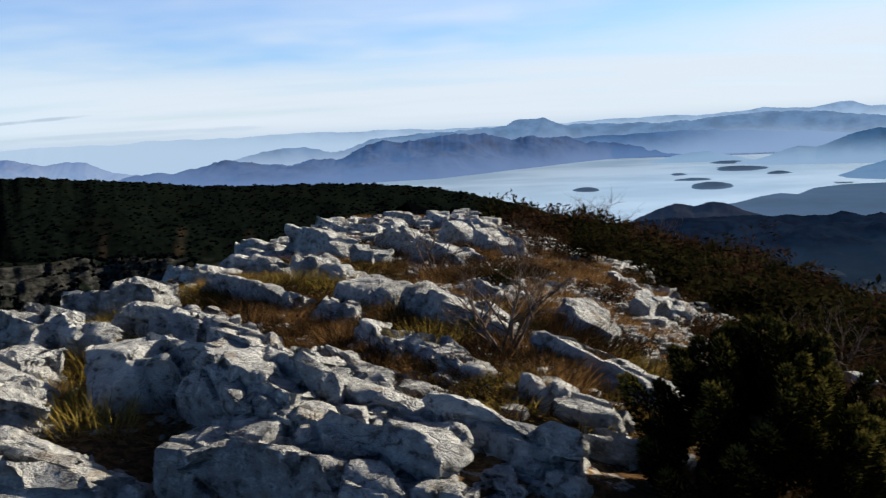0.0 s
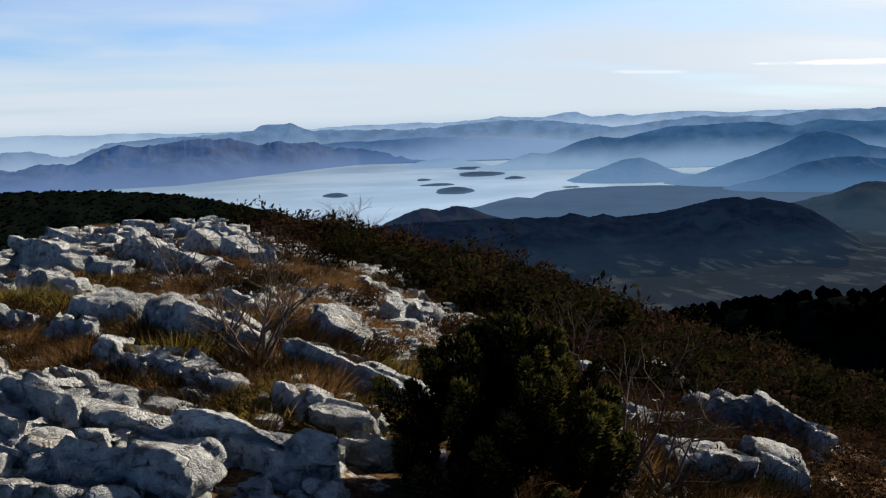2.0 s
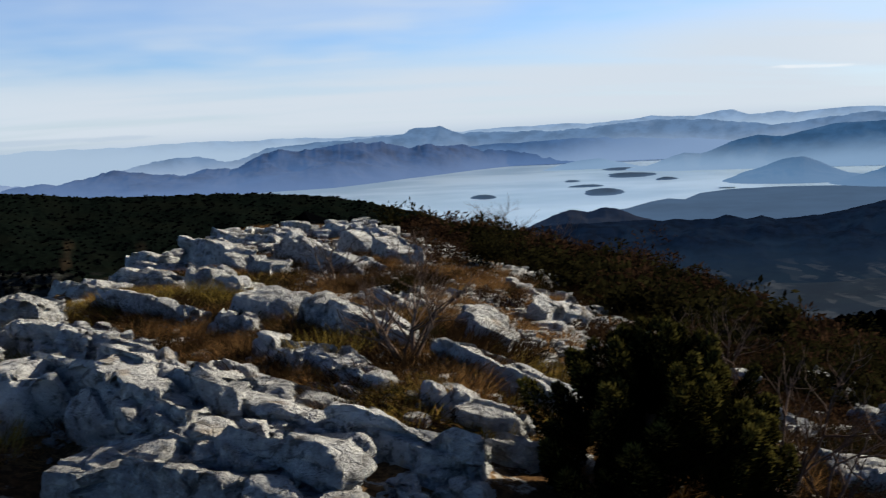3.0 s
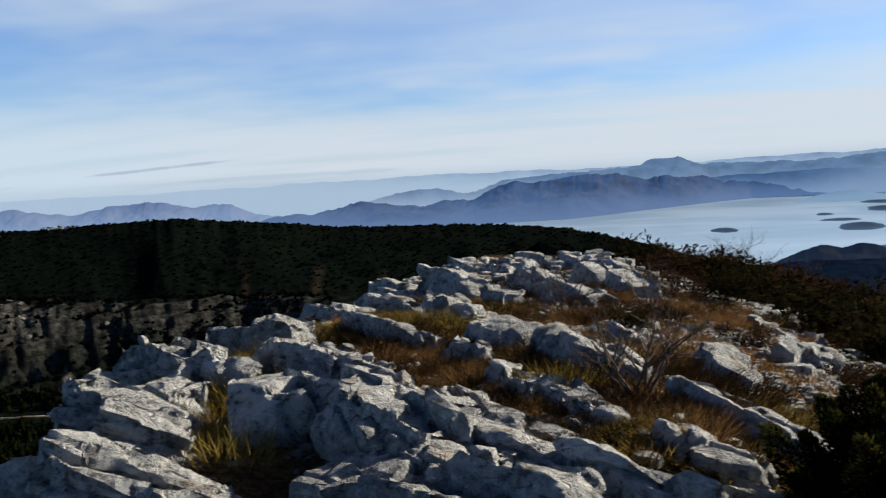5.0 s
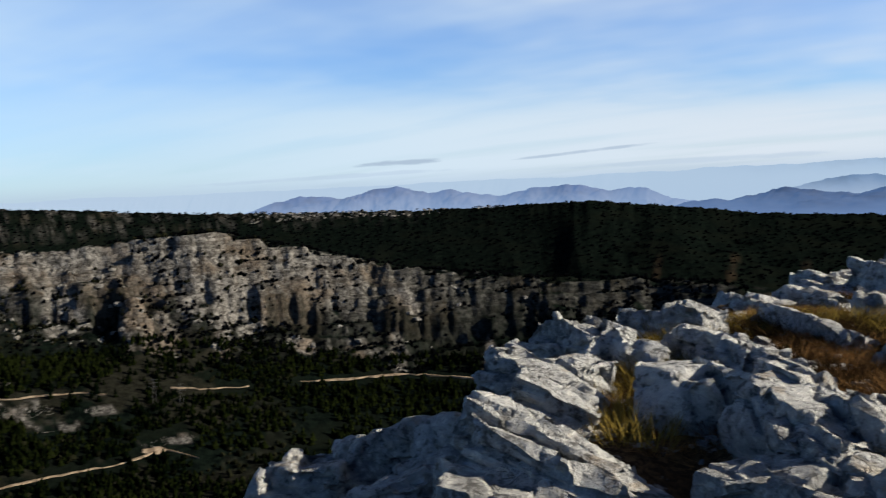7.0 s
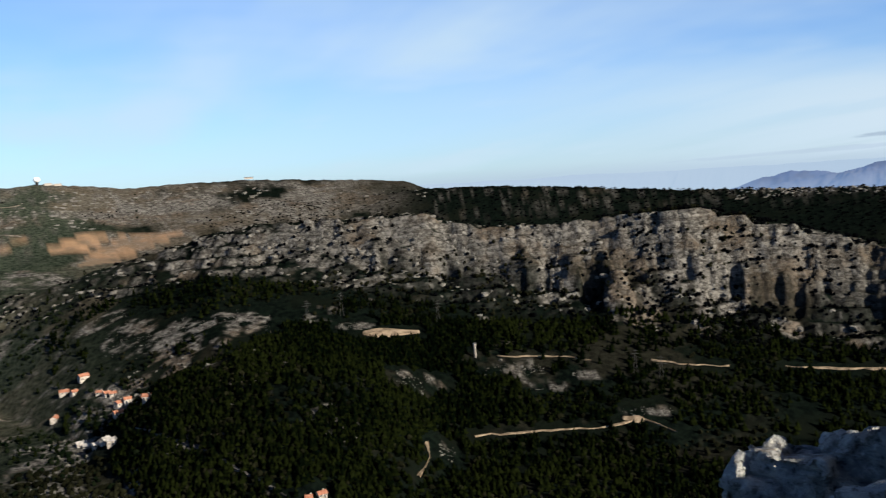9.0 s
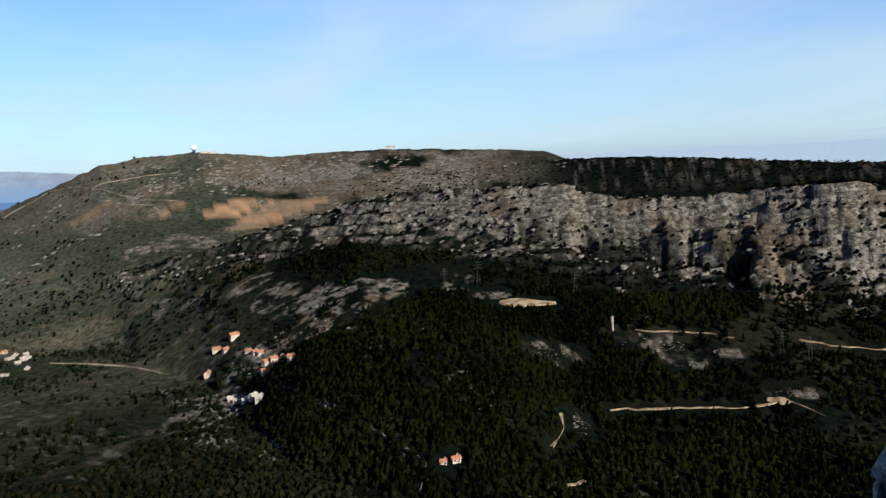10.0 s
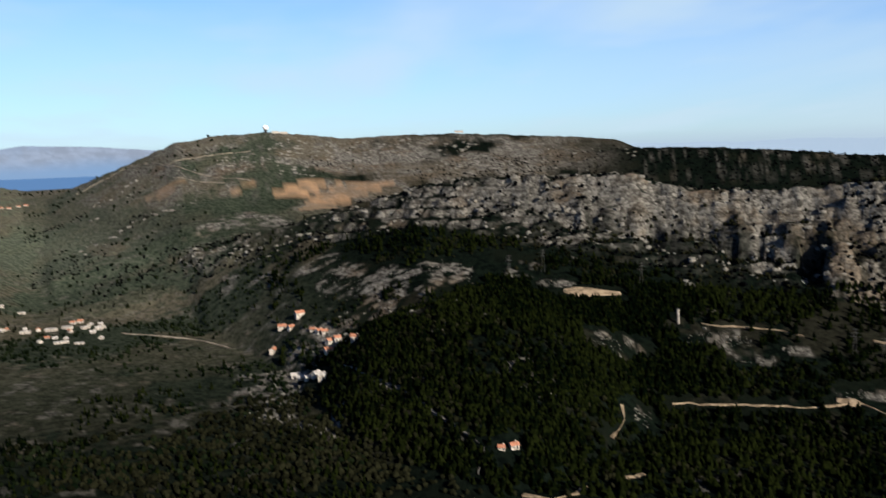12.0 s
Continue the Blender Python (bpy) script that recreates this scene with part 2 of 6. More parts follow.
def ridge(b, r, rows, width, foot, back=0.5, power=1.0, rough=0.0, seed=1, soft=12.0):
    """Height of one ridge: a rounded crest, a front that falls to the foot over the width, and a gentle back."""
    rc, zc = crest(b, rows)
    d = np.sqrt((r - rc) ** 2 + soft ** 2) - soft
    s = np.clip(d / width, 0, 6.0)
    if rough:
        zc = zc + rough * (fbm(b * rc * 0.0022, rc * 0.01, 4, seed) - 0.5) * np.clip(1 - 3 * s, 0, 1)
    front = zc + (np.minimum(foot, zc - 80) - zc) * s ** power
    return np.where(r < rc, front, zc - back * d)


DARK_RIDGE = [(72, 1750, -0.6), (66.6, 1700, -0.35), (60.7, 1650, -0.5), (51.4, 1600, -1.25), (44, 1550, -1.65), (36.9, 1500, -1.8),
              (30, 1450, -1.8), (25.6, 1400, -1.75), (20.6, 1400, -2.25), (15.3, 1400, -2.9), (6.2, 1400, -3.25), (0.8, 1400, -3.75),
              (-4.5, 1350, -5.0), (-6.2, 1320, -5.6), (-14, 1250, -9)]
CLIFF = [(112, 1400, -16.0), (104, 1340, -13.0), (99, 1290, -8.8), (94.4, 1250, -5.6), (88.5, 1150, -4.46), (82.3, 1080, -2.85), (77.6, 1030, -1.8), (71.3, 980, -1.9), (66.5, 950, -1.85),
         (65.2, 950, -2.5), (61.7, 930, -3.0), (57.6, 920, -3.1), (54.3, 910, -2.7), (51.5, 900, -2.4), (47.9, 900, -2.85),
         (44.3, 900, -3.85), (40.7, 900, -4.6), (37, 900, -5.55), (26.8, 900, -6.6), (18.4, 900, -7.0), (8, 900, -8.5)]
CLIFF_FOOT = [(5, -170), (37, -168), (46.6, -150), (56, -132), (62.5, -125), (72, -100), (80, -82), (88, -108), (94, -150), (100, -240), (110, -330)]
BIG_HILL = [(104, 2300, -2.7), (102, 2200, -1.95), (98.4, 2050, -0.49), (95.2, 1950, 0.9), (92.5, 1920, 1.25), (89.8, 1900, 1.42), (86.5, 1900, 1.09),
            (84.7, 1900, 0.85), (81.1, 1900, 0.98), (76.9, 1900, 0.93), (70.2, 1900, 0.51), (67.6, 1900, 0.24), (66.3, 1900, -0.3),
            (61.9, 1900, -0.4), (55, 1900, -0.9)]
LEFT_HILLS = [(125, 2600, -0.8), (114.7, 2600, -0.56), (112.3, 2600, -0.39), (109.2, 2600, -0.44), (105.4, 2600, -1.4), (102, 2600, -1.95), (97, 2600, -2.6)]
KNOLL = [(88, 720, -14.3), (84.2, 720, -11.6), (81.2, 720, -10.5), (78.5, 720, -9.65), (76, 720, -9.3), (72.4, 720, -9.75), (68.5, 720, -10.8), (63.2, 720, -14.1)]
RIGHT_FLANK = [(-70, 235, -8.9), (-42, 235, -10.9), (-36, 235, -11.7), (-32, 235, -12.4), (-23, 235, -14.8)]


def summit(x, y):
    """The knoll underfoot: a rocky shelf that breaks off to the left and slopes into scrub on the right."""
    left = np.maximum(0, -1.70 - 0.5 * ease(y, 2.0, 3.2) - 0.8 * ease(y, 3.2, 4.2) - 0.9 * ease(y, 5.2, 6.4) - x + 0.9 * (grain(y * 0.45, x * 0.1, 5) - 0.5) + 0.09 * np.maximum(0, y - 12))
    right = np.maximum(0, x - 0.5)
    ahead = np.maximum(0, y - 9.0)
    beyond = np.maximum(0, y - 26.0)
    behind = np.maximum(0, -y - 1.0)
    z = -0.055 * ahead - 0.10 * beyond - 0.0016 * beyond ** 2 - 0.16 * behind - 0.002 * behind ** 2
    z = z - 1.1 * left - 0.30 * right - 0.0035 * right ** 2
    z = z - 0.42 * np.exp(-((x + 1.72) / 0.36) ** 2 - ((y - 4.1) / 0.95) ** 2)
    z = z - 0.80 * np.exp(-((x + 2.3) / 0.75) ** 2 - ((y - 3.2) / 0.8) ** 2)
    z = z - 0.40 * np.exp(-((x + 0.95) / 0.55) ** 2 - ((y - 3.85) / 0.50) ** 2) - 0.12 * np.exp(-((x - 0.1) / 0.7) ** 2 - ((y - 3.55) / 0.35) ** 2)
    z = z + 0.5 * np.exp(-((x - 8.0) / 5.0) ** 2 - ((y - 29.0) / 7.0) ** 2)
    z = z + 0.34 * (fbm(x * 0.35, y * 0.35, 3, 11) - 0.5) + 0.10 * (fbm(x * 1.7, y * 1.7, 3, 12) - 0.5)
    return z


def land(b, r):
    x, y = -r * np.sin(np.radians(b)), r * np.cos(np.radians(b))
    flank = np.maximum(summit(x, y), -600.0)
    along = np.abs(y)
    broad = -6 - 0.52 * np.maximum(0, np.abs(x) - 8) - 0.12 * np.maximum(0, along - 28) - 0.32 * np.maximum(0, along - 110)
    flank = np.where(r < 60, flank, np.minimum(flank, broad))
    floor = np.full_like(r, VALLEY)
    floor += (115 * ease(r, 1150, 2500) - 70 * ease(r, 2620, 2800)) * ease(b, 84, 100)
    floor += 5 * (fbm(x * 0.006, y * 0.006, 4, 21) - 0.5) * ease(r, 300, 500)
    floor = np.where((b < 14), floor - 14 * ease(r, 1120, 1300), floor)
    z = np.maximum(floor, flank)
    rough = fbm(x * 0.01, y * 0.01, 5, 31) - 0.5
    z = np.maximum(z, ridge(b, r, DARK_RIDGE, 480, VALLEY, 0.3, 1.0, 6, 3) + (14 * rough + 22 * (ridged(b * 0.16 + 0.5 * fbm(b * 0.2, r * 0.003, 2, 36), r * 0.0012, 3, 35) - 0.62)) * ease(r, 900, 1100) * (1 - ease(r, 1240, 1390)))
    z = np.maximum(z, ridge(b, r, BIG_HILL, 800, -165, 0.25, 0.9, 6, 4) + 22 * rough * (1 - ease(r, 1600, 1850)))
    z = np.maximum(z, ridge(b, r, LEFT_HILLS, 900, -120, 0.3, 1.0, 8, 5))
    z = np.maximum(z, ridge(b, r, KNOLL, 260, VALLEY, 0.45, 1.25, 4, 6))
    z = np.maximum(z, ridge(b, r, RIGHT_FLANK, 300, -260, 0.8, 0.8, 2, 7, 30))
    # the cliffs: a crest, a broken wall cut by gullies, then scree down to the floor
    rc, zc = crest(b, CLIFF)
    arc = b * 0.0175 * 900
    zc = zc + 5 * (fbm(arc * 0.03, arc * 0, 4, 41) - 0.5) + 4 * (ridged(arc * 0.07, arc * 0 + 3, 3, 42) - 0.6)
    foot = np.interp(b, [q[0] for q in CLIFF_FOOT], [q[1] for q in CLIFF_FOOT])
    u = rc - r
    s = np.clip(u / 128, 0, 1)
    bay = fbm(arc * 0.009, arc * 0, 3, 47)
    column = ridged(arc * 0.034 + 0.7 * fbm(arc * 0.02, arc * 0, 2, 51), r * 0.004, 3, 43)
    chip = fbm(arc * 0.17, r * 0.05, 3, 49)
    upper = 3 + 30 * bay + 10 * (1 - column) * (0.1 + 0.8 * ease(fbm(arc * 0.014, arc * 0 + 5, 3, 52), 0.38, 0.62)) + 6 * chip
    lower = 0.6 * upper + 38 + 20 * (fbm(arc * 0.03, arc * 0, 3, 53) - 0.5) + 10 * (1 - ridged(arc * 0.05, arc * 0 + 4, 2, 54)) + 6 * chip
    sheer = ease(fbm(arc * 0.012, arc * 0 + 7, 3, 55), 0.36, 0.58)
    fall = 0.15 * ease(u, upper, upper + 7) + 0.12 * ease(u, upper + 10, upper + 18) + 0.20 * np.clip((u - upper - 15) / np.maximum(6, lower - upper - 15), 0, 1)
    fall += 0.25 * (sheer * ease(u, lower, lower + 8) + (1 - sheer) * np.clip((u - upper - 9) / 62, 0, 1)) + 0.28 * np.clip((u - lower - 8) / np.maximum(20, 120 - lower), 0, 1)
    gentle = ease(b, 72, 84)
    fall = fall * (1 - 0.6 * gentle) + 0.6 * gentle * s ** 0.9
    wall = zc + (np.minimum(foot, zc) - zc) * np.clip(fall, 0, 1)
    scree = np.minimum(foot, zc) - 0.30 * np.maximum(0, rc - 128 - r)
    wall = np.where(s < 1, wall, scree) + (12 * (ridged(x * 0.022, y * 0.022, 4, 46) - 0.6) + 8 * (ridged(x * 0.07, y * 0.07, 3, 48) - 0.6)) * np.sin(np.pi * np.clip(s, 0, 1))
    # beds: ledges and small walls that run along the face and sink to one side
    layer = (wall + 0.05 * arc + 9 * (fbm(x * 0.012, y * 0.012, 3, 45) - 0.5)) / 10.5
    ledge = np.floor(layer) + ease(layer - np.floor(layer), 0.42, 0.92) - layer
    wall = wall + 10.5 * ledge * (0.15 + 0.80 * ease(fbm(x * 0.016, y * 0.016, 3, 56), 0.34, 0.60)) * ease(s, 0.02, 0.08) * (1 - ease(s, 0.75, 1.0))
    # a rounded buttress standing out below the face, and a notch beside it
    wall = wall + 20 * np.exp(-((b - 54.5) / 1.0) ** 2 - ((u - 92) / 26) ** 2) - 5 * np.exp(-((b - 56.3) / 0.5) ** 2 - ((u - 70) / 28) ** 2)
    wall = np.where(r < rc, wall, zc - 0.22 * (r - rc))
    z = np.maximum(z, wall)
    masks = {"cliff": ((wall >= z - 0.01) & (r > 450)), "s": s, "x": x, "y": y}
    return x, y, z, masks


bearings = np.concatenate([np.arange(-62, 20, 0.27), np.arange(20, 66, 0.14), np.arange(66, 124, 0.22), np.arange(124, 298, 2.0)])
ranges = np.concatenate([[0.02], np.geomspace(0.3, 60, 230)[:-1], np.geomspace(60, 450, 60)[:-1], np.linspace(450, 740, 52)[:-1], np.linspace(740, 1030, 135)[:-1], np.linspace(1030, 1450, 80)[:-1], np.linspace(1450, 4900, 110)])
B, R = np.meshgrid(bearings, ranges)
wrapped = np.where(B > 180, B - 360, B)
X, Y, Z, masks = land(wrapped, R)
nr, nb = B.shape
ids = np.arange(nr * nb).reshape(nr, nb)
right_ids = np.roll(ids, -1, axis=1)
quads = np.stack([ids[:-1], ids[1:], right_ids[1:], right_ids[:-1]], -1).reshape(-1, 4)
half = nb // 2 - 1
cap = np.stack([ids[0, :half], ids[0, 1:half + 1], ids[0, nb - 2:nb - 2 - half:-1], ids[0, nb - 1:nb - 1 - half:-1]], -1)
quads = np.concatenate([quads, cap])
ground = sheet("ground", np.stack([X, Y, Z], -1).reshape(-1, 3), quads, [LAND], smooth=True)
tagged(ground, "rocky limestone summit falling to a scrub-covered karst valley", "ground", kind="structure")


def lay(ob, name, values):
    a = ob.data.attributes.new(name, "FLOAT", "POINT")
    a.data.foreach_set("value", np.asarray(values, np.float32).ravel())


spots = fbm(X * 0.018, Y * 0.018, 5, 51)
strips = fbm(X * 0.009, Y * 0.006, 5, 58)
specks = fbm(X * 0.11, Y * 0.11, 4, 52)
s_wall = masks["s"]
steep = np.abs(np.gradient(Z, axis=0) / np.gradient(R, axis=0))
steep = (steep + np.roll(steep, 1, 0) + np.roll(steep, -1, 0)) / 3
on_wall = masks["cliff"] & (s_wall < 1) & (R < 1420)
rock = np.where(on_wall, ease(steep + 1.6 * (specks - 0.5), 0.28, 0.85) * ease(s_wall, 1.0, 0.8), 0)
rock = rock * (0.26 + 0.74 * ease(wrapped, 31, 45))
rock = rock * (1 - 0.88 * ease(s_wall, 0.28, 0.60) * ease(spots + 0.5 * (specks - 0.5), 0.37, 0.49) * (1 - 0.5 * ease(wrapped, 74, 80)))
# pale screes below the gullies
chute = ease(fbm(wrapped * 0.55, R * 0.004, 3, 57), 0.60, 0.68) * ease(s_wall, 0.45, 0.7) * (s_wall < 0.97) * (wrapped > 30) * (wrapped < 66)
rock = np.where(masks["cliff"] & (R < 1420), np.maximum(rock, chute * ease(Z, -178, -165)), rock)
for spot in ((44.3, 806, 0.9, 14, 0.0), (38.3, 790, 0.45, 22, -0.3), (37.4, 852, 0.8, 10, 0.0), (48.9, 832, 0.6, 10, 0.2), (51.3, 830, 0.7, 9, 0.0), (66.3, 888, 0.9, 12, 0.0), (54.5, 818, 0.9, 22, 0.0)):
    u, v = (wrapped - spot[0]) / spot[2], (R - spot[1]) / spot[3]
    rock = np.maximum(rock, 1 - ease(np.hypot(u, v - spot[4] * u) + 0.8 * (specks - 0.5), 0.85, 1.0))
hill = (wrapped > 64) & (R > 1150) & (wrapped < 104)
slope = hill & ~masks["cliff"]
grounds = fbm(X * 0.0075 + 3.1, Y * 0.0075, 4, 131) + 0.14 * (specks - 0.5)
ledges = fbm(Z * 0.085 + 1.3 * spots, wrapped * 0.10, 3, 59)
rock = np.where(hill & masks["cliff"], np.maximum(rock, 0.9 * ease(wrapped, 65, 73) * ease(0.5 * spots + 0.5 * specks, 0.41, 0.51) * ease(Z, -120, -45)), rock)
stony = ease(grounds + 0.10 * ease(Z, -60, -20), 0.43, 0.53) * (0.30 + 0.70 * ease(ledges + 0.6 * (specks - 0.5), 0.44, 0.58)) * ease(Z, -115, -55)
rock = np.where(slope, np.maximum(rock, stony * ease(wrapped + 4 * (spots - 0.5), 65, 76)), rock)
clearing = ease(spots, 0.585, 0.62) * ease(specks, 0.40, 0.5)
rock = np.where((R > 480) & (R < 1200) & (wrapped > 60) & (wrapped < 93) & (s_wall >= 1), np.maximum(rock, clearing), rock)
rock = np.where((R > 480) & (wrapped >= 88), np.maximum(rock, 0.4 * ease(specks, 0.62, 0.67) * ease(strips, 0.45, 0.56)), rock)
rock = np.where((R > 1250) & (wrapped < 66) & (wrapped > 36) & ~masks["cliff"], np.maximum(rock, 0.4 * ease(specks, 0.56, 0.64) * ease(Z, -70, -45)), rock)
bare = (0.10 + 0.40 * ease(R, 800, 1200)) * ease(fbm(X * 0.007, Y * 0.011, 4, 53), 0.54, 0.62) * ease(R, 400, 600) * (wrapped > 80)


def field(b, r, half_b, half_r, lean=0.0, crisp=0.8):
    u = (wrapped - b) / half_b
    v = (R - r) / half_r - lean * u
    edge = 0.4 * (specks - 0.5) + 0.8 * (spots - 0.5)
    return 1 - ease(np.hypot(u, v) ** 1.2 + edge, crisp, 1.05)


def plot(*corners, ragged=1.0):
    """Cover inside a straight-sided plot of land; corners as bearing and range."""
    u, v = wrapped + ragged * 0.5 * (specks - 0.5) + ragged * 0.7 * (spots - 0.5), R + ragged * 26 * (specks - 0.5)
    inside = np.zeros(u.shape, bool)
    for (b0, r0), (b1, r1) in zip(corners, corners[1:] + corners[:1]):
        crosses = (r0 > v) != (r1 > v)
        inside ^= crosses & (u < (b1 - b0) * (v - r0) / (r1 - r0 + 1e-6) + b0)
    return inside * (0.75 + 0.25 * ease(specks, 0.3, 0.6))


scar = np.zeros_like(bare)
for sb, sr in ((21.5, 1110), (16.9, 1130), (12.8, 1120)):
    scar = np.maximum(scar, 0.06 * (1 - ease(np.abs(wrapped - sb + 0.004 * (R - sr)) + 0.25 * (specks - 0.5), 0.10, 0.30)) * (1 - ease(np.abs(R - sr), 30, 75)))
for worn, corners in ((0.85, ((89.75, 1498), (87.8, 1588), (86.0, 1577), (87.6, 1483))), (0.62, ((81.15, 1599), (85.5, 1575), (88.2, 1411), (85.8, 1437))),
                      (0.42, ((97.65, 1696), (94.6, 1672), (94.9, 1650), (96.3, 1633))), (0.40, ((93.1, 1564), (90.6, 1582), (90.7, 1560), (91.5, 1537)))):
    scar = np.maximum(scar, worn * plot(*corners, ragged=0.6))
bare = np.maximum(bare, 0.9 * ease(strips + 0.25 * (specks - 0.5), 0.57, 0.63) * ease(R, 480, 640) * ease(wrapped, 87, 95) * (0.10 + 0.50 * ease(R, 750, 1200)) * (1 - 0.55 * ease(R, 900, 1500)))
bare = np.where(slope, np.maximum(0.5 * bare, 0.62 * ease(wrapped + 4 * (spots - 0.5), 65, 77) * ease(Z, -110, -55) * ease(grounds, 0.38, 0.52)), bare)
for worn, corners in ((0.5, ((100.8, 1574), (98.1, 1423), (99.2, 1404), (100.6, 1462))), (0.5, ((96.1, 1300), (93.4, 1226), (94.3, 1205), (96.2, 1270))), (0.35, ((97.1, 1031), (93.2, 972), (93.2, 951), (96.9, 987)))):
    bare = np.maximum(bare, worn * plot(*corners))
bare = np.maximum(bare, 0.08 * ease(spots + 0.5 * (specks - 0.5), 0.50, 0.60) * (R > 540) * (R < 790) * ease(wrapped, 44, 50) * (1 - ease(wrapped, 70, 76)))
lay(ground, "bare", bare)
# meadow cover, strengthened with range to stand for haze on the far plain
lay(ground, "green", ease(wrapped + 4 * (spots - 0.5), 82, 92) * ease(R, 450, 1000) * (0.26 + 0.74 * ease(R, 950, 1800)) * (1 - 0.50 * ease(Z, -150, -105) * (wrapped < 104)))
lay(ground, "scar", scar)
STONY = ((93.5, 1370, 0.8, 34, 0.0), (91.2, 1405, 0.9, 34, 0.0), (85.6, 905, 1.1, 30, 0.0), (78.3, 815, 1.5, 22, -0.4), (85.4, 900, 1.6, 22, 0.3), (83.4, 862, 1.7, 16, -0.3), (80.2, 838, 1.6, 12, 0.2), (87.0, 960, 1.5, 14, 0.0), (62.2, 715, 1.1, 9, 0.1), (68.2, 668, 0.9, 12, 0.0), (59.2, 688, 1.4, 7, 0.2), (56.7, 702, 1.0, 7, 0.0), (53.0, 655, 1.6, 6, -0.4), (66.1, 597, 0.5, 9, 0.0),
         (71.5, 790, 1.2, 8, 0.0), (91.9, 1380, 1.5, 38, 0.0), (89.6, 1370, 1.4, 40, 0.2), (66.4, 690, 0.8, 9, 0.0), (60.4, 712, 1.0, 8, 0.0))
# rocky far hills on the left; extra pale rock stands for haze
rock = np.where((wrapped > 95) & (R > 1400), np.maximum(rock, 0.15 + 0.55 * ease(spots + 0.6 * (specks - 0.5), 0.44, 0.58) * ease(Z, -90, -50)), rock)
for spot in STONY:
    rock = np.maximum(rock, field(*spot) * ease(specks, 0.46, 0.58))
lay(ground, "rock", rock)
lay(ground, "near", ease(R, 60, 40))
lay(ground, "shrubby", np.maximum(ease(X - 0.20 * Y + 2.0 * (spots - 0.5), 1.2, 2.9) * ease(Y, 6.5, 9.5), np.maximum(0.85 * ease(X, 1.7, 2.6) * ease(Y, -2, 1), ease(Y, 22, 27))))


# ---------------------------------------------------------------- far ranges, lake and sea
def haze_material(name, top, low, z_low, z_high, base=0.022, fine=0.012, contrast=0.55, hazier=None, plots=False):
    """Mountains so far off that the lit air before them is most of what is seen: this haze is painted as emission,
    thicker low down, over wooded patches.
    """
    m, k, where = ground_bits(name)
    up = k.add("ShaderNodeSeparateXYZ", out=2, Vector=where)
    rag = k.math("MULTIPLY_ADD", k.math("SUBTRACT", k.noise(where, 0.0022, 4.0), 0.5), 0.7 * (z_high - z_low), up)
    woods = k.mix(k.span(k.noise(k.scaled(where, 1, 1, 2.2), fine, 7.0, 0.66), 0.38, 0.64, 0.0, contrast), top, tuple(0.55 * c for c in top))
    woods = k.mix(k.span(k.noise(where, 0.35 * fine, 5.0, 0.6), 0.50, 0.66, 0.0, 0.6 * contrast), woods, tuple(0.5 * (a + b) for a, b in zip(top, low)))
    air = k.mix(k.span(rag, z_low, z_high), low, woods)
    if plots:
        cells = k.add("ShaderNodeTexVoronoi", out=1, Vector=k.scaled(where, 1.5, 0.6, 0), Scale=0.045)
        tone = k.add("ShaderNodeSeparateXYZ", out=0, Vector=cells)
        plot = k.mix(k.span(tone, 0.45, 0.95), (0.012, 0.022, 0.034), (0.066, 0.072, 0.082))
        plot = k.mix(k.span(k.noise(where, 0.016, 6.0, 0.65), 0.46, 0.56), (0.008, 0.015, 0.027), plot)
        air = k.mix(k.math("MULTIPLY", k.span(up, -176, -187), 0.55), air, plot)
    if hazier:
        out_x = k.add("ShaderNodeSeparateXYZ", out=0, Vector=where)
        air = k.mix(k.span(out_x, *hazier), air, low)
    # the painted haze is emitted, so these surfaces glow without a lamp
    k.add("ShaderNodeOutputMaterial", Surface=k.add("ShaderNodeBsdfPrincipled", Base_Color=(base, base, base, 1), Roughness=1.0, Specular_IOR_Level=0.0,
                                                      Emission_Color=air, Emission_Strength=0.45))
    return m


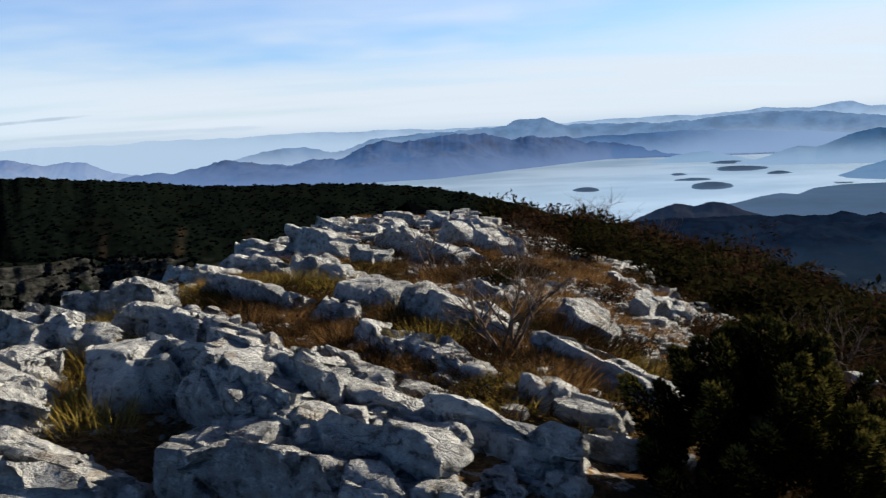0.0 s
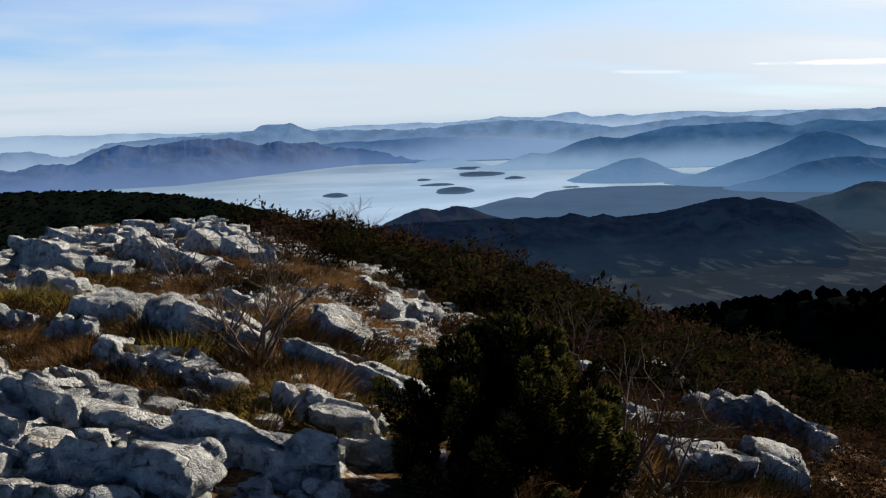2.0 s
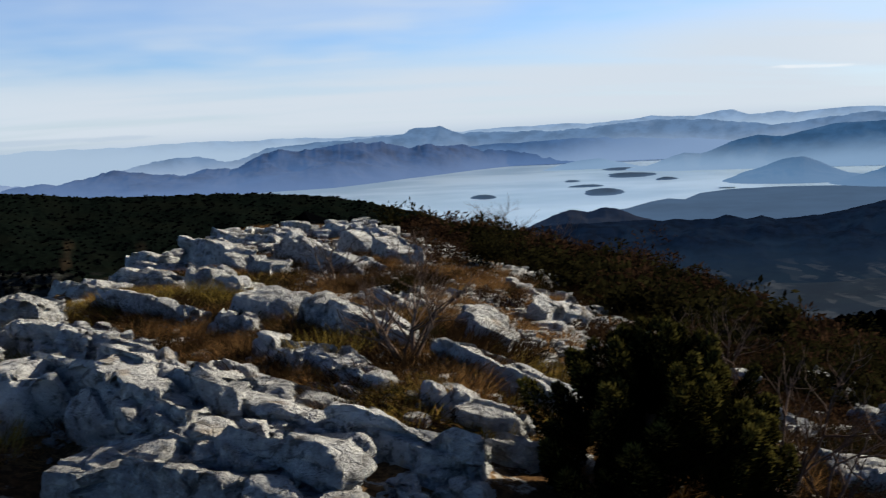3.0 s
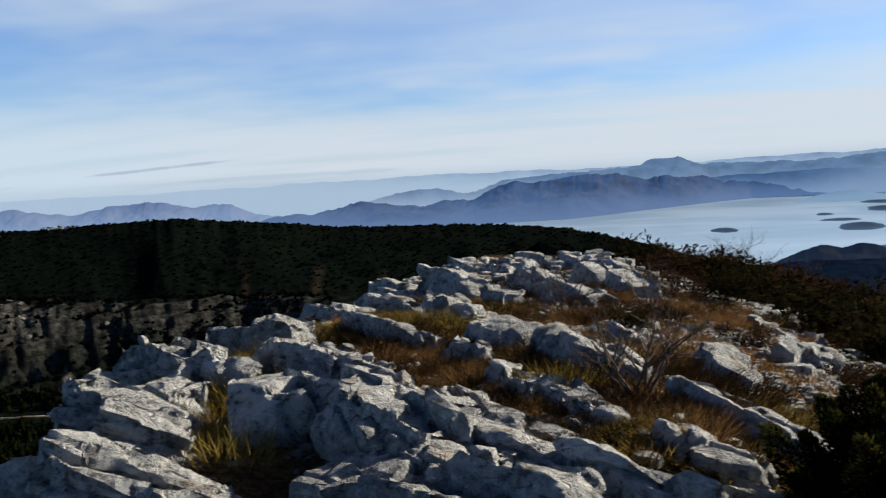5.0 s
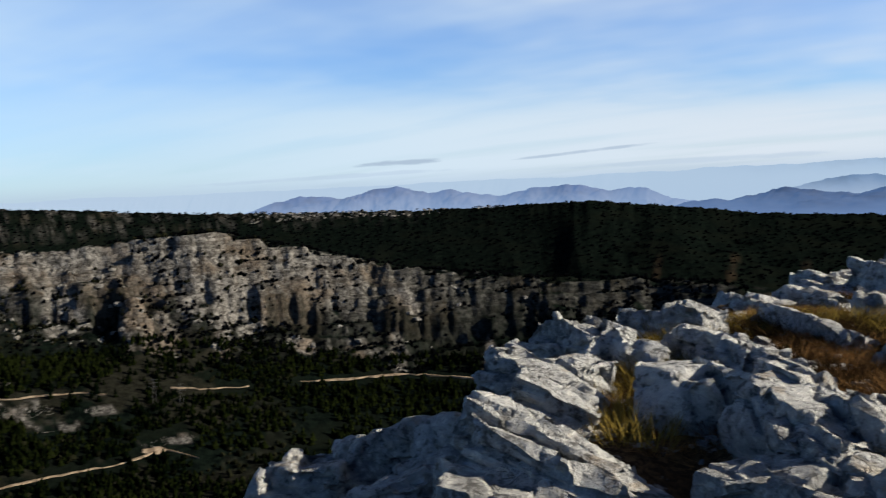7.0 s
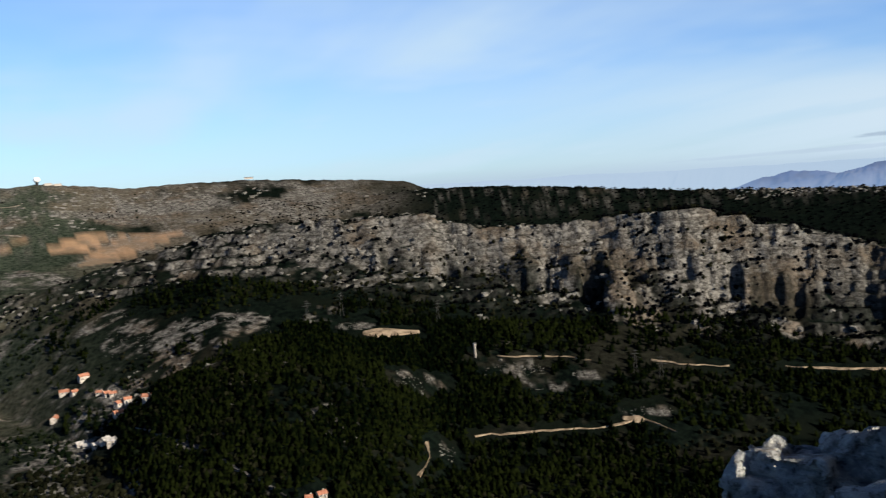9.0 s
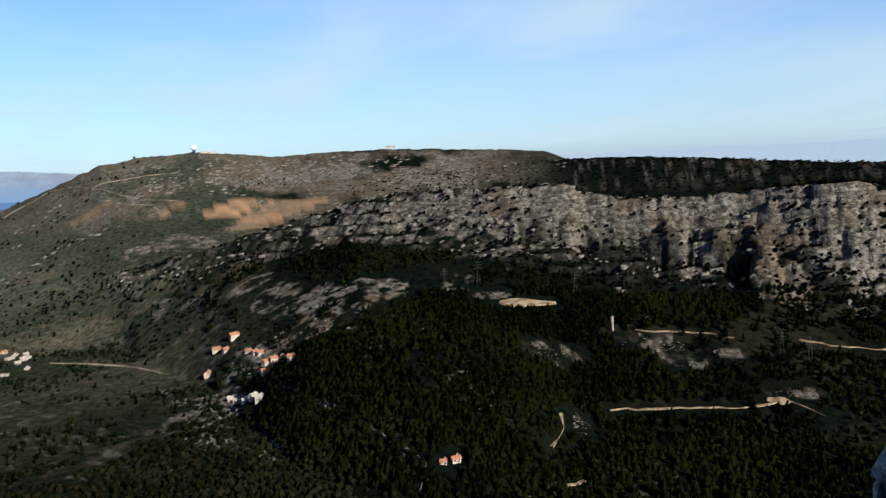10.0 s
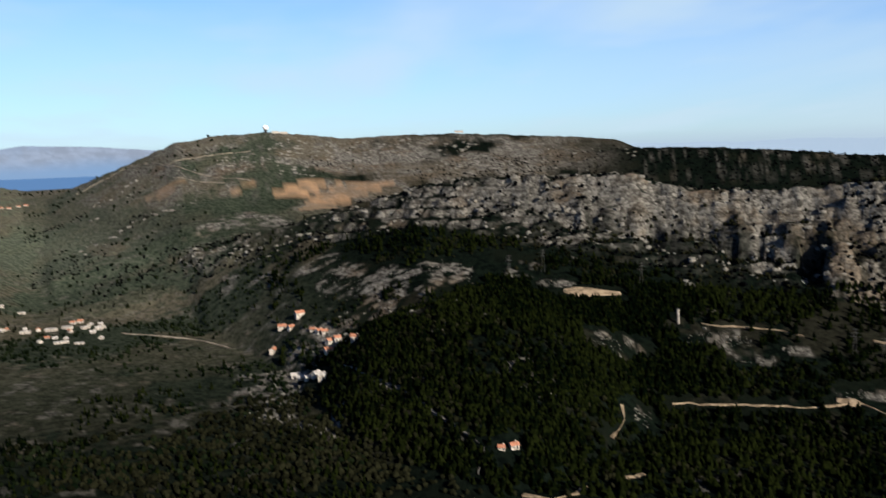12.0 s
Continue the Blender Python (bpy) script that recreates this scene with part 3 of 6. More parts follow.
def far_range(label, rows, width, foot, material, rough=10.0, seed=1, power=0.8, flat=1.0, spurs=0.8):
    """A range seen from afar: its crest by bearing, range and angle, spurs and gullies down to the foot; flat is where its foot begins."""
    low, high = min(q[0] for q in rows), max(q[0] for q in rows)
    bs = np.arange(low, high + 0.04, 0.06)
    steps = np.linspace(0, 1, 36)
    bb, ss = np.meshgrid(bs, steps)
    rc, zc = crest(bb, rows)
    if isinstance(width, (int, float)):
        wide = np.full_like(bb, width)
    else:
        wide = np.interp(bb, [q[0] for q in width], [q[1] for q in width])
    r = rc - wide * ss
    x, y = -r * np.sin(np.radians(bb)), r * np.cos(np.radians(bb))
    metre = 9.0 / rc.mean()
    peaks = 2.6 * rough * (fbm(x * metre * 3.2, bb * 0, 6, seed, 0.62) - 0.5) * np.clip(1 - 4 * ss, 0, 1)
    q = np.clip(ss / flat, 0, 1)
    drop = np.maximum(0, zc - foot)
    u, v = 0.8 * x + 0.6 * (y + rc * q * 0.05), 0.8 * y - 0.6 * x
    warp = 1.6 * fbm(u * metre * 0.8, v * metre * 0.8, 3, seed + 3)
    fold = ridged(u * metre * 1.3 + warp, v * metre * 1.3 - warp, 5, seed + 5) - 0.55 + 0.9 * (fbm(u * metre * 3.5, v * metre * 3.5, 4, seed + 9) - 0.5)
    z = foot + drop * np.clip((1 - q ** power) * (1 + spurs * fold * np.sin(np.pi * q ** 0.7)), 0, 1.0) + np.minimum(0, zc - foot) + peaks
    h, w = bb.shape
    ids = np.arange(h * w).reshape(h, w)
    quads = np.stack([ids[:-1, :-1], ids[:-1, 1:], ids[1:, 1:], ids[1:, :-1]], -1).reshape(-1, 4)
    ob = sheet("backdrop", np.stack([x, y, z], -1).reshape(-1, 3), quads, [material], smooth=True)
    return tagged(ob, label, "mountains", kind="structure")


def rows_at(r, *pairs):
    return [(b, r, el) for b, el in pairs]


# these tones are haze and shade set into the glow, not surface colour
HORIZON = haze_material("horizon air", (0.25, 0.39, 0.61), (0.44, 0.58, 0.75), -75, 30, hazier=(200, -1800))
PALE = haze_material("pale range", (0.135, 0.240, 0.42), (0.36, 0.48, 0.66), -185, -30)
BLUE = haze_material("blue range", (0.036, 0.088, 0.220), (0.11, 0.20, 0.40), -200, -70, contrast=0.8)
FADED = haze_material("faded range", (0.056, 0.136, 0.31), (0.24, 0.36, 0.57), -200, -50, hazier=(900, 2000))
MAUVE = haze_material("mauve range", (0.085, 0.162, 0.36), (0.19, 0.30, 0.51), -150, -10, base=0.045)
MIST = haze_material("mist range", (0.040, 0.112, 0.240), (0.24, 0.38, 0.57), -185, -75)
NEAR_BLUE = haze_material("near hills", (0.026, 0.084, 0.195), (0.120, 0.235, 0.41), -185, -80)
NEARER = haze_material("nearer hills", (0.014, 0.058, 0.145), (0.080, 0.175, 0.33), -182, -105)
SHORE = haze_material("wooded shore", (0.036, 0.074, 0.135), (0.072, 0.140, 0.25), -193, -184, base=0.012, fine=0.015)
SHADED = haze_material("shaded slope", (0.0050, 0.0125, 0.031), (0.0125, 0.0285, 0.056), -192, -158, base=0.0015, fine=0.045, contrast=1.0, plots=True)
TEAL = haze_material("hazy slope", (0.009, 0.020, 0.040), (0.022, 0.046, 0.074), -185, -120, base=0.010, fine=0.022, contrast=0.7, plots=True)
SEA = haze_material("far sea", (0.10, 0.24, 0.50), (0.10, 0.24, 0.50), -80, -60)

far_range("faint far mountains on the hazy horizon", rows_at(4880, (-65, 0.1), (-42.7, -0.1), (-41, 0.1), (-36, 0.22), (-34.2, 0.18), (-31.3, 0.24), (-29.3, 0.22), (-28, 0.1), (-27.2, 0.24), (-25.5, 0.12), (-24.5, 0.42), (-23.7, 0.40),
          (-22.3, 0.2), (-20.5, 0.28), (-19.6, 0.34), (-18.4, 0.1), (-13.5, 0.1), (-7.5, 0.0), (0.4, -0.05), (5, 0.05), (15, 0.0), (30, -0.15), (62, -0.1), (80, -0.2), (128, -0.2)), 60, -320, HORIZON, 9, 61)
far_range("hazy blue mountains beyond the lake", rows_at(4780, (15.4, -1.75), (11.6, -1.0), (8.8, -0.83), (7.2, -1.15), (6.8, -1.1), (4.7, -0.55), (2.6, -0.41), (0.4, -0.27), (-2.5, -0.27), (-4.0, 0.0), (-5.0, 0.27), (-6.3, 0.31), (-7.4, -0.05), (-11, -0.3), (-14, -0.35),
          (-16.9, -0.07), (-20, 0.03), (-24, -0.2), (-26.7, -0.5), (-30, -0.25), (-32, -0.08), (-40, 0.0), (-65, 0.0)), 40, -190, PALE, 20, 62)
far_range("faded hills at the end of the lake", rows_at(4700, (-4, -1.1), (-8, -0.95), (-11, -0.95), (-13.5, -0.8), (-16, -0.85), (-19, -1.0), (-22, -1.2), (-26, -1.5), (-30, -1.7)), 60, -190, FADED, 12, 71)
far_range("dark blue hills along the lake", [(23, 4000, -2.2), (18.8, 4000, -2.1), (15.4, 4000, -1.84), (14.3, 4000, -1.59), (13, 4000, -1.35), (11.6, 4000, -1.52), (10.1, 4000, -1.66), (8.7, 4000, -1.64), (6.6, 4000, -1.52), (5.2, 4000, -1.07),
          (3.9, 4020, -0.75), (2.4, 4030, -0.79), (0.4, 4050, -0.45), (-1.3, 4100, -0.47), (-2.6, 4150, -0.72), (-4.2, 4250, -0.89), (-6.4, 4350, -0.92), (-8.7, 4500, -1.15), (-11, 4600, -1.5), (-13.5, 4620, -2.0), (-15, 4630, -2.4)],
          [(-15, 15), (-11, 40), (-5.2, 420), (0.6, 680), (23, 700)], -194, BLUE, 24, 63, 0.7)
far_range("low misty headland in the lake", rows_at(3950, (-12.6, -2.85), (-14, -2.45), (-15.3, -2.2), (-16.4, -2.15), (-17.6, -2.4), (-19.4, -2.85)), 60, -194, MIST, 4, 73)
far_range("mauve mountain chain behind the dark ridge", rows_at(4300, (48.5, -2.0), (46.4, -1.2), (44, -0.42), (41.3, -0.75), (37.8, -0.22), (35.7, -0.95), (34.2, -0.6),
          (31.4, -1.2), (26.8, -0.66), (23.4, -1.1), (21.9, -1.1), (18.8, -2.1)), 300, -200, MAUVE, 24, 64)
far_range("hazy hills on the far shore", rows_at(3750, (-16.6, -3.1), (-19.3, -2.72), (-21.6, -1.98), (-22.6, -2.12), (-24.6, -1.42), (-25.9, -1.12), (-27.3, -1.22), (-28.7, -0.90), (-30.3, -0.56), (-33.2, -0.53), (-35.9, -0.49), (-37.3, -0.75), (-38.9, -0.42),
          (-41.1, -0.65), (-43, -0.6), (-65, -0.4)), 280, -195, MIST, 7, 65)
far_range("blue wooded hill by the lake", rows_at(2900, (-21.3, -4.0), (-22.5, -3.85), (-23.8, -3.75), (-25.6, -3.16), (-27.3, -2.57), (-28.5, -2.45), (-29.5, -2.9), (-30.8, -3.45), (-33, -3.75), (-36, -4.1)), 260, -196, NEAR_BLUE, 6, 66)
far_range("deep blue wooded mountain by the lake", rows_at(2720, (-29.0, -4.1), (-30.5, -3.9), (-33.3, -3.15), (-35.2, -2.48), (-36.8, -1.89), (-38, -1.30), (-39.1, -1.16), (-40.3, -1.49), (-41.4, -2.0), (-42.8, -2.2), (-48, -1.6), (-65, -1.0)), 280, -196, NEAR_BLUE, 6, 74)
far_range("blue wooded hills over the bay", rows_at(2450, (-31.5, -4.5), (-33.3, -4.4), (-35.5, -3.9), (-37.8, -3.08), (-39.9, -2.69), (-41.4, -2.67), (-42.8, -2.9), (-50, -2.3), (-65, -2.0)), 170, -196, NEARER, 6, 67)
far_range("wooded headland on the lake shore", rows_at(1500, (-9.5, -7.6), (-12.3, -6.00), (-13.0, -5.76), (-14.4, -5.25), (-14.9, -5.30), (-15.6, -5.46), (-16.2, -5.25), (-16.7, -5.12), (-17.3, -5.31), (-18.0, -5.58), (-18.7, -5.84), (-19.6, -6.14), (-20.7, -6.37)), 330, -194, haze_material("dark headland", (0.011, 0.021, 0.046), (0.022, 0.040, 0.078), -190, -140, base=0.008, fine=0.03), 5, 68)
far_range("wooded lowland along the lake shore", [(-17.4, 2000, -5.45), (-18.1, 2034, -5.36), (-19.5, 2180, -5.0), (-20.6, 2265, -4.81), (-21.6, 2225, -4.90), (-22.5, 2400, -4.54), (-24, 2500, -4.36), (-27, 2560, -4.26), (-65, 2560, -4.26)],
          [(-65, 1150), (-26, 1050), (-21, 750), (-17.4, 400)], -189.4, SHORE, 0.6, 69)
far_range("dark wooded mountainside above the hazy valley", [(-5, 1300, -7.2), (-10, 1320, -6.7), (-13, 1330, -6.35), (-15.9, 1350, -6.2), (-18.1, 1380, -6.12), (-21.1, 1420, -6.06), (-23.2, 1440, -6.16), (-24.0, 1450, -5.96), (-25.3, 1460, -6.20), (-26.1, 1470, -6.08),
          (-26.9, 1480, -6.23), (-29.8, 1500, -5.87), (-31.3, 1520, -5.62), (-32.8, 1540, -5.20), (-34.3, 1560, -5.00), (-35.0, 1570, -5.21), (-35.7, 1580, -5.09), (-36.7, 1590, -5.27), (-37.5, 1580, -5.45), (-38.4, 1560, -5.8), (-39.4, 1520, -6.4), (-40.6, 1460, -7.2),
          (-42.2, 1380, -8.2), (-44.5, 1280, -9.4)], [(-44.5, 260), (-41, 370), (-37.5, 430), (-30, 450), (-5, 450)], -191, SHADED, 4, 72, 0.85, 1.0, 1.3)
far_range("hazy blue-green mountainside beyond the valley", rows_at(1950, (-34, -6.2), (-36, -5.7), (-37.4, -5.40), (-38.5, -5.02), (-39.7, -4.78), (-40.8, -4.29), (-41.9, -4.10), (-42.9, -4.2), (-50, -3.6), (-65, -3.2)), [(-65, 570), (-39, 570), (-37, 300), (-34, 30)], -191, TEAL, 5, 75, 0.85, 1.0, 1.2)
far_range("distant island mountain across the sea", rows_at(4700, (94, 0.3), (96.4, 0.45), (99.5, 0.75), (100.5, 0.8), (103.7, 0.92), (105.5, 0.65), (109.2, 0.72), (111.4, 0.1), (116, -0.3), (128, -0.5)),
          40, -120, haze_material("island air", (0.34, 0.43, 0.59), (0.19, 0.35, 0.60), -70, 30), 5, 70)


def sector(name, label, b0, b1, r0, r1, z, material, category):
    bb, rr = np.meshgrid(np.arange(b0, b1 + 0.5, 1.0), np.linspace(r0, r1, 12))
    h, w = bb.shape
    ids = np.arange(h * w).reshape(h, w)
    quads = np.stack([ids[:-1, :-1], ids[1:, :-1], ids[1:, 1:], ids[:-1, 1:]], -1).reshape(-1, 4)
    pts = np.stack([-rr * np.sin(np.radians(bb)), rr * np.cos(np.radians(bb)), np.full_like(rr, z)], -1).reshape(-1, 3)
    return tagged(sheet(name, pts, quads, [material]), label, category, kind="structure")


m_lake, k, where = ground_bits("lake water")
ripple = k.noise(k.scaled(where, 1, 1, 0), 0.02, 4.0)
# pale base colour stands in for mist and reflected sky on the water
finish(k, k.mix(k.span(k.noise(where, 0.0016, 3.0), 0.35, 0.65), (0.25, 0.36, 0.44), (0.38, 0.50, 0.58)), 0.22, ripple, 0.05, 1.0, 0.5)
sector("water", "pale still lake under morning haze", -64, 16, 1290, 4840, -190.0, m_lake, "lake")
# the plain glows with painted haze too
FIELDS = haze_material("hazy fields", (0.012, 0.026, 0.046), (0.020, 0.040, 0.064), -260, -170, base=0.008, fine=0.02, contrast=0.6, plots=True)
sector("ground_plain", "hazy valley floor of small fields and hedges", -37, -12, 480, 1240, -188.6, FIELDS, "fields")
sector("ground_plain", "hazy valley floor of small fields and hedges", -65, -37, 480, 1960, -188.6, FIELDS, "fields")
sector("water", "small bright inlet among dark lowland", -24.7, -23.8, 2560, 2630, -186.5, m_lake, "lake")
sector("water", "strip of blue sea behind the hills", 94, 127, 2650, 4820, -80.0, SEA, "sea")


def island(label, b, el, long_deg, deep, seed):
    r = (190 + EYE_Z) / math.tan(radians(-el))
    half = r * radians(long_deg) / 2
    rr, aa = np.meshgrid(np.linspace(0, 1, 9), np.linspace(0, 2 * np.pi, 40, endpoint=False), indexing="ij")
    wob = 1 + 0.5 * (fbm(np.cos(aa) * 1.3 + seed, np.sin(aa) * 1.3, 3, seed) - 0.5)
    u, v = np.cos(aa) * rr * half * wob, np.sin(aa) * rr * deep * wob
    z = -190.5 + 7 * (1 - rr ** 2) * (0.6 + 0.8 * fbm(u * 0.02, v * 0.02, 4, seed))
    z[-1] = -192
    c, s = math.cos(radians(b)), math.sin(radians(b))
    e = bearing(b, r)
    pts = np.stack([e.x + u * c - v * s, e.y + u * s + v * c, z], -1).reshape(-1, 3)
    ids = np.arange(rr.size).reshape(rr.shape)
    nxt = np.roll(ids, -1, axis=1)
    quads = np.stack([ids[:-1], ids[1:], nxt[1:], nxt[:-1]], -1).reshape(-1, 4)
    # islands glow in the shore's haze tone
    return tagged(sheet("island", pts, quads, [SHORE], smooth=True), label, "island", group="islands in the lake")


island("small wooded island in the pale lake", -8.99, -4.34, 1.82, 74, 1)
island("tiny islet in the open water", -14.66, -3.55, 1.02, 48, 2)
island("thin dark islet beside a larger island", -15.59, -3.90, 2.48, 40, 3)
island("broad dark wooded island in the lake", -16.64, -4.28, 2.70, 142, 4)
island("long low wooded island in the haze", -18.39, -3.27, 3.21, 168, 5)
island("small hazy island off the headland", -20.47, -3.60, 1.46, 62, 6)
island("low wooded spit beside the headland", -17.68, -2.89, 2.19, 119, 7)


# ---------------------------------------------------------------- rocks of the summit
def solid_noise(p, seed):
    return (grain(p[:, 0] + 0.37 * p[:, 2], p[:, 1] - 0.61 * p[:, 2], seed) + grain(p[:, 1] + 7, p[:, 2] + 0.5 * p[:, 0], seed + 1)
            + grain(p[:, 2] - 3, p[:, 0] + 0.4 * p[:, 1], seed + 2)) / 3 - 0.5


def cube_ball(count):
    """Corners and quads of a cube with count cells along each edge, each side on its own lattice, joined."""
    line = np.linspace(-1, 1, count + 1)
    a, b = np.meshgrid(line, line, indexing="ij")
    one = np.ones_like(a)
    sides = [(a, b, one), (b, a, -one), (one, a, b), (-one, b, a), (b, one, a), (a, -one, b)]
    pts = np.concatenate([np.stack(q, -1).reshape(-1, 3) for q in sides])
    ids = np.arange((count + 1) ** 2).reshape(count + 1, count + 1)
    quad = np.stack([ids[:-1, :-1], ids[1:, :-1], ids[1:, 1:], ids[:-1, 1:]], -1).reshape(-1, 4)
    quads = np.concatenate([quad + k * (count + 1) ** 2 for k in range(6)])
    keys, back = np.unique(np.round(pts * 4096).astype(np.int64), axis=0, return_inverse=True)
    return keys / 4096.0, back.reshape(-1)[quads]


def courses(u, pitch, seed):
    """Irregular layers along one axis: the distance to the nearest joint and a number for each layer."""
    k = np.floor(u / pitch)
    low = (k + 0.55 * (lattice(k, k * 0, seed) - 0.5)) * pitch
    high = (k + 1 + 0.55 * (lattice(k + 1, k * 0, seed) - 0.5)) * pitch
    k = np.where(u < low, k - 1, np.where(u > high, k + 1, k))
    gap = np.minimum(np.abs(u - low), np.abs(high - u))
    return gap, lattice(k, k * 0 + 9, seed + 5)


def rock_shape(long, wide, high, seed, round_edge=6.0, count=16, joints=1.0):
    """A weathered block: chopped by planes, stepped and split along its joints and beds, pitted."""
    rng = np.random.default_rng(seed)
    p, quads = cube_ball(count)
    p = p / (np.sum(np.abs(p) ** round_edge, axis=1) ** (1 / round_edge))[:, None]
    half = np.array([long, wide, high]) / 2
    out = p / np.linalg.norm(p, axis=1)[:, None]
    p = p * half
    size = min(long, wide, high)
    slabby = long / wide > 1.7
    for _ in range(8 if slabby else 15):
        d = rng.normal(size=3) * (1, 1, 0.8)
        d[2] = abs(d[2]) * rng.choice([1, 1, 1, -0.3])
        d /= np.linalg.norm(d)
        reach = np.sum(np.abs(d) * half)
        over = np.maximum(0, p @ d - reach * (rng.uniform(0.66, 0.92) if slabby else rng.uniform(0.52, 0.88)))
        p = p - over[:, None] * d
    bend = 0.16 * size * solid_noise(p * 3.3 + seed, 3) + 0.30 * solid_noise(p * 1.1 + seed, 33)
    pitch = 0.20 + 0.20 * long ** 0.5
    gx, tx = courses(p[:, 0] + 0.35 * p[:, 1] + bend, pitch * (1.9 if slabby else 1.0), seed)
    gy, ty = courses(p[:, 1] - (0.06 if slabby else 0.25) * p[:, 0] + bend, pitch * (0.55 if slabby else 0.8), seed + 11)
    gz, tz = courses(p[:, 2] + 0.12 * p[:, 0] + 0.6 * bend, 0.12 + 0.16 * high, seed + 23)
    open_joint = 0.014 + 0.014 * size
    groove = np.maximum(1 - ease(gx, 0, open_joint), (1 - ease(gy, 0, open_joint)) * (ty > 0.4) * (0.35 if slabby else 1.0))
    bed = (1 - ease(gz, 0, 0.7 * open_joint)) * (tz > 0.25)
    step = (tx - 0.5) * 0.26 + (ty - 0.5) * 0.18
    p[:, 2] += joints * step * high * (p[:, 2] > -0.3 * high)
    side = out * (1, 1, 0.25)
    depth = joints * (0.16 * high * (tz - 0.5) - 0.085 * groove * size ** 0.5 - 0.06 * bed * size ** 0.5)
    p = p + side * depth[:, None] - np.array([0, 0, 1.0]) * (0.09 * joints * groove * size ** 0.5)[:, None]
    cell = long / count
    notch = np.maximum(0, 0.07 - np.abs(solid_noise(p * 5.0 + seed, 15))) * 2.0
    fine = 0.05 * size ** 0.7 * solid_noise(p * 4.3 + seed, 5) - 0.30 * size ** 0.5 * notch + 0.034 * min(1.0, 0.04 / cell) * size ** 0.5 * solid_noise(p * 13 + seed, 8) + 0.026 * min(1.0, 0.014 / cell) * solid_noise(p * 31, 11)
    return p + out * fine[:, None], quads


STYLES = {
    "slab": ("long tilted slab of grey weathered limestone", "rock_slab", (0.50, 0.26, 0.20), 60.0, 1.0),
    "bedded": ("thin-bedded grey limestone broken along its joints", "rock_slab", (0.85, 0.22, 0.12), 70.0, 1.0),
    "block": ("angular cracked limestone block on the ridge", "rock_block", (0.26, 0.24, 0.22), 60.0, 1.1),
    "mass": ("massive smooth-faced limestone boulder in the outcrop", "boulder", (0.70, 0.60, 0.60), 50.0, 0.6),
    "crag": ("shaded rough limestone crag below the edge", "rock_block", (0.32, 0.30, 0.26), 50.0, 1.1),
    "boulder": ("rounded pale limestone boulder among dry grass", "boulder", (0.60, 0.60, 0.60), 14.0, 0.6),
}


def box_ball(nx, ny, nz):
    """Corners, on a cube from -1 to 1, and quads of a box whose edges hold nx, ny and nz cells."""
    pts, quads, start = [], [], 0
    for axis, (nu, nv) in ((0, (ny, nz)), (1, (nz, nx)), (2, (nx, ny))):
        for sign in (-1.0, 1.0):
            u, v = np.meshgrid(np.linspace(-1, 1, nu + 1), np.linspace(-1, 1, nv + 1), indexing="ij")
            side = np.zeros((u.size, 3))
            side[:, axis], side[:, (axis + 1) % 3], side[:, (axis + 2) % 3] = sign, u.ravel(), v.ravel()
            ids = np.arange(u.size).reshape(u.shape) + start
            ring = (ids[:-1, :-1], ids[1:, :-1], ids[1:, 1:], ids[:-1, 1:])
            quads.append(np.stack(ring if sign > 0 else ring[::-1], -1).reshape(-1, 4))
            pts.append(side)
            start += u.size
    keys, back = np.unique(np.round(np.concatenate(pts) * 65536).astype(np.int64), axis=0, return_inverse=True)
    return keys / 65536.0, back.reshape(-1)[np.concatenate(quads)]


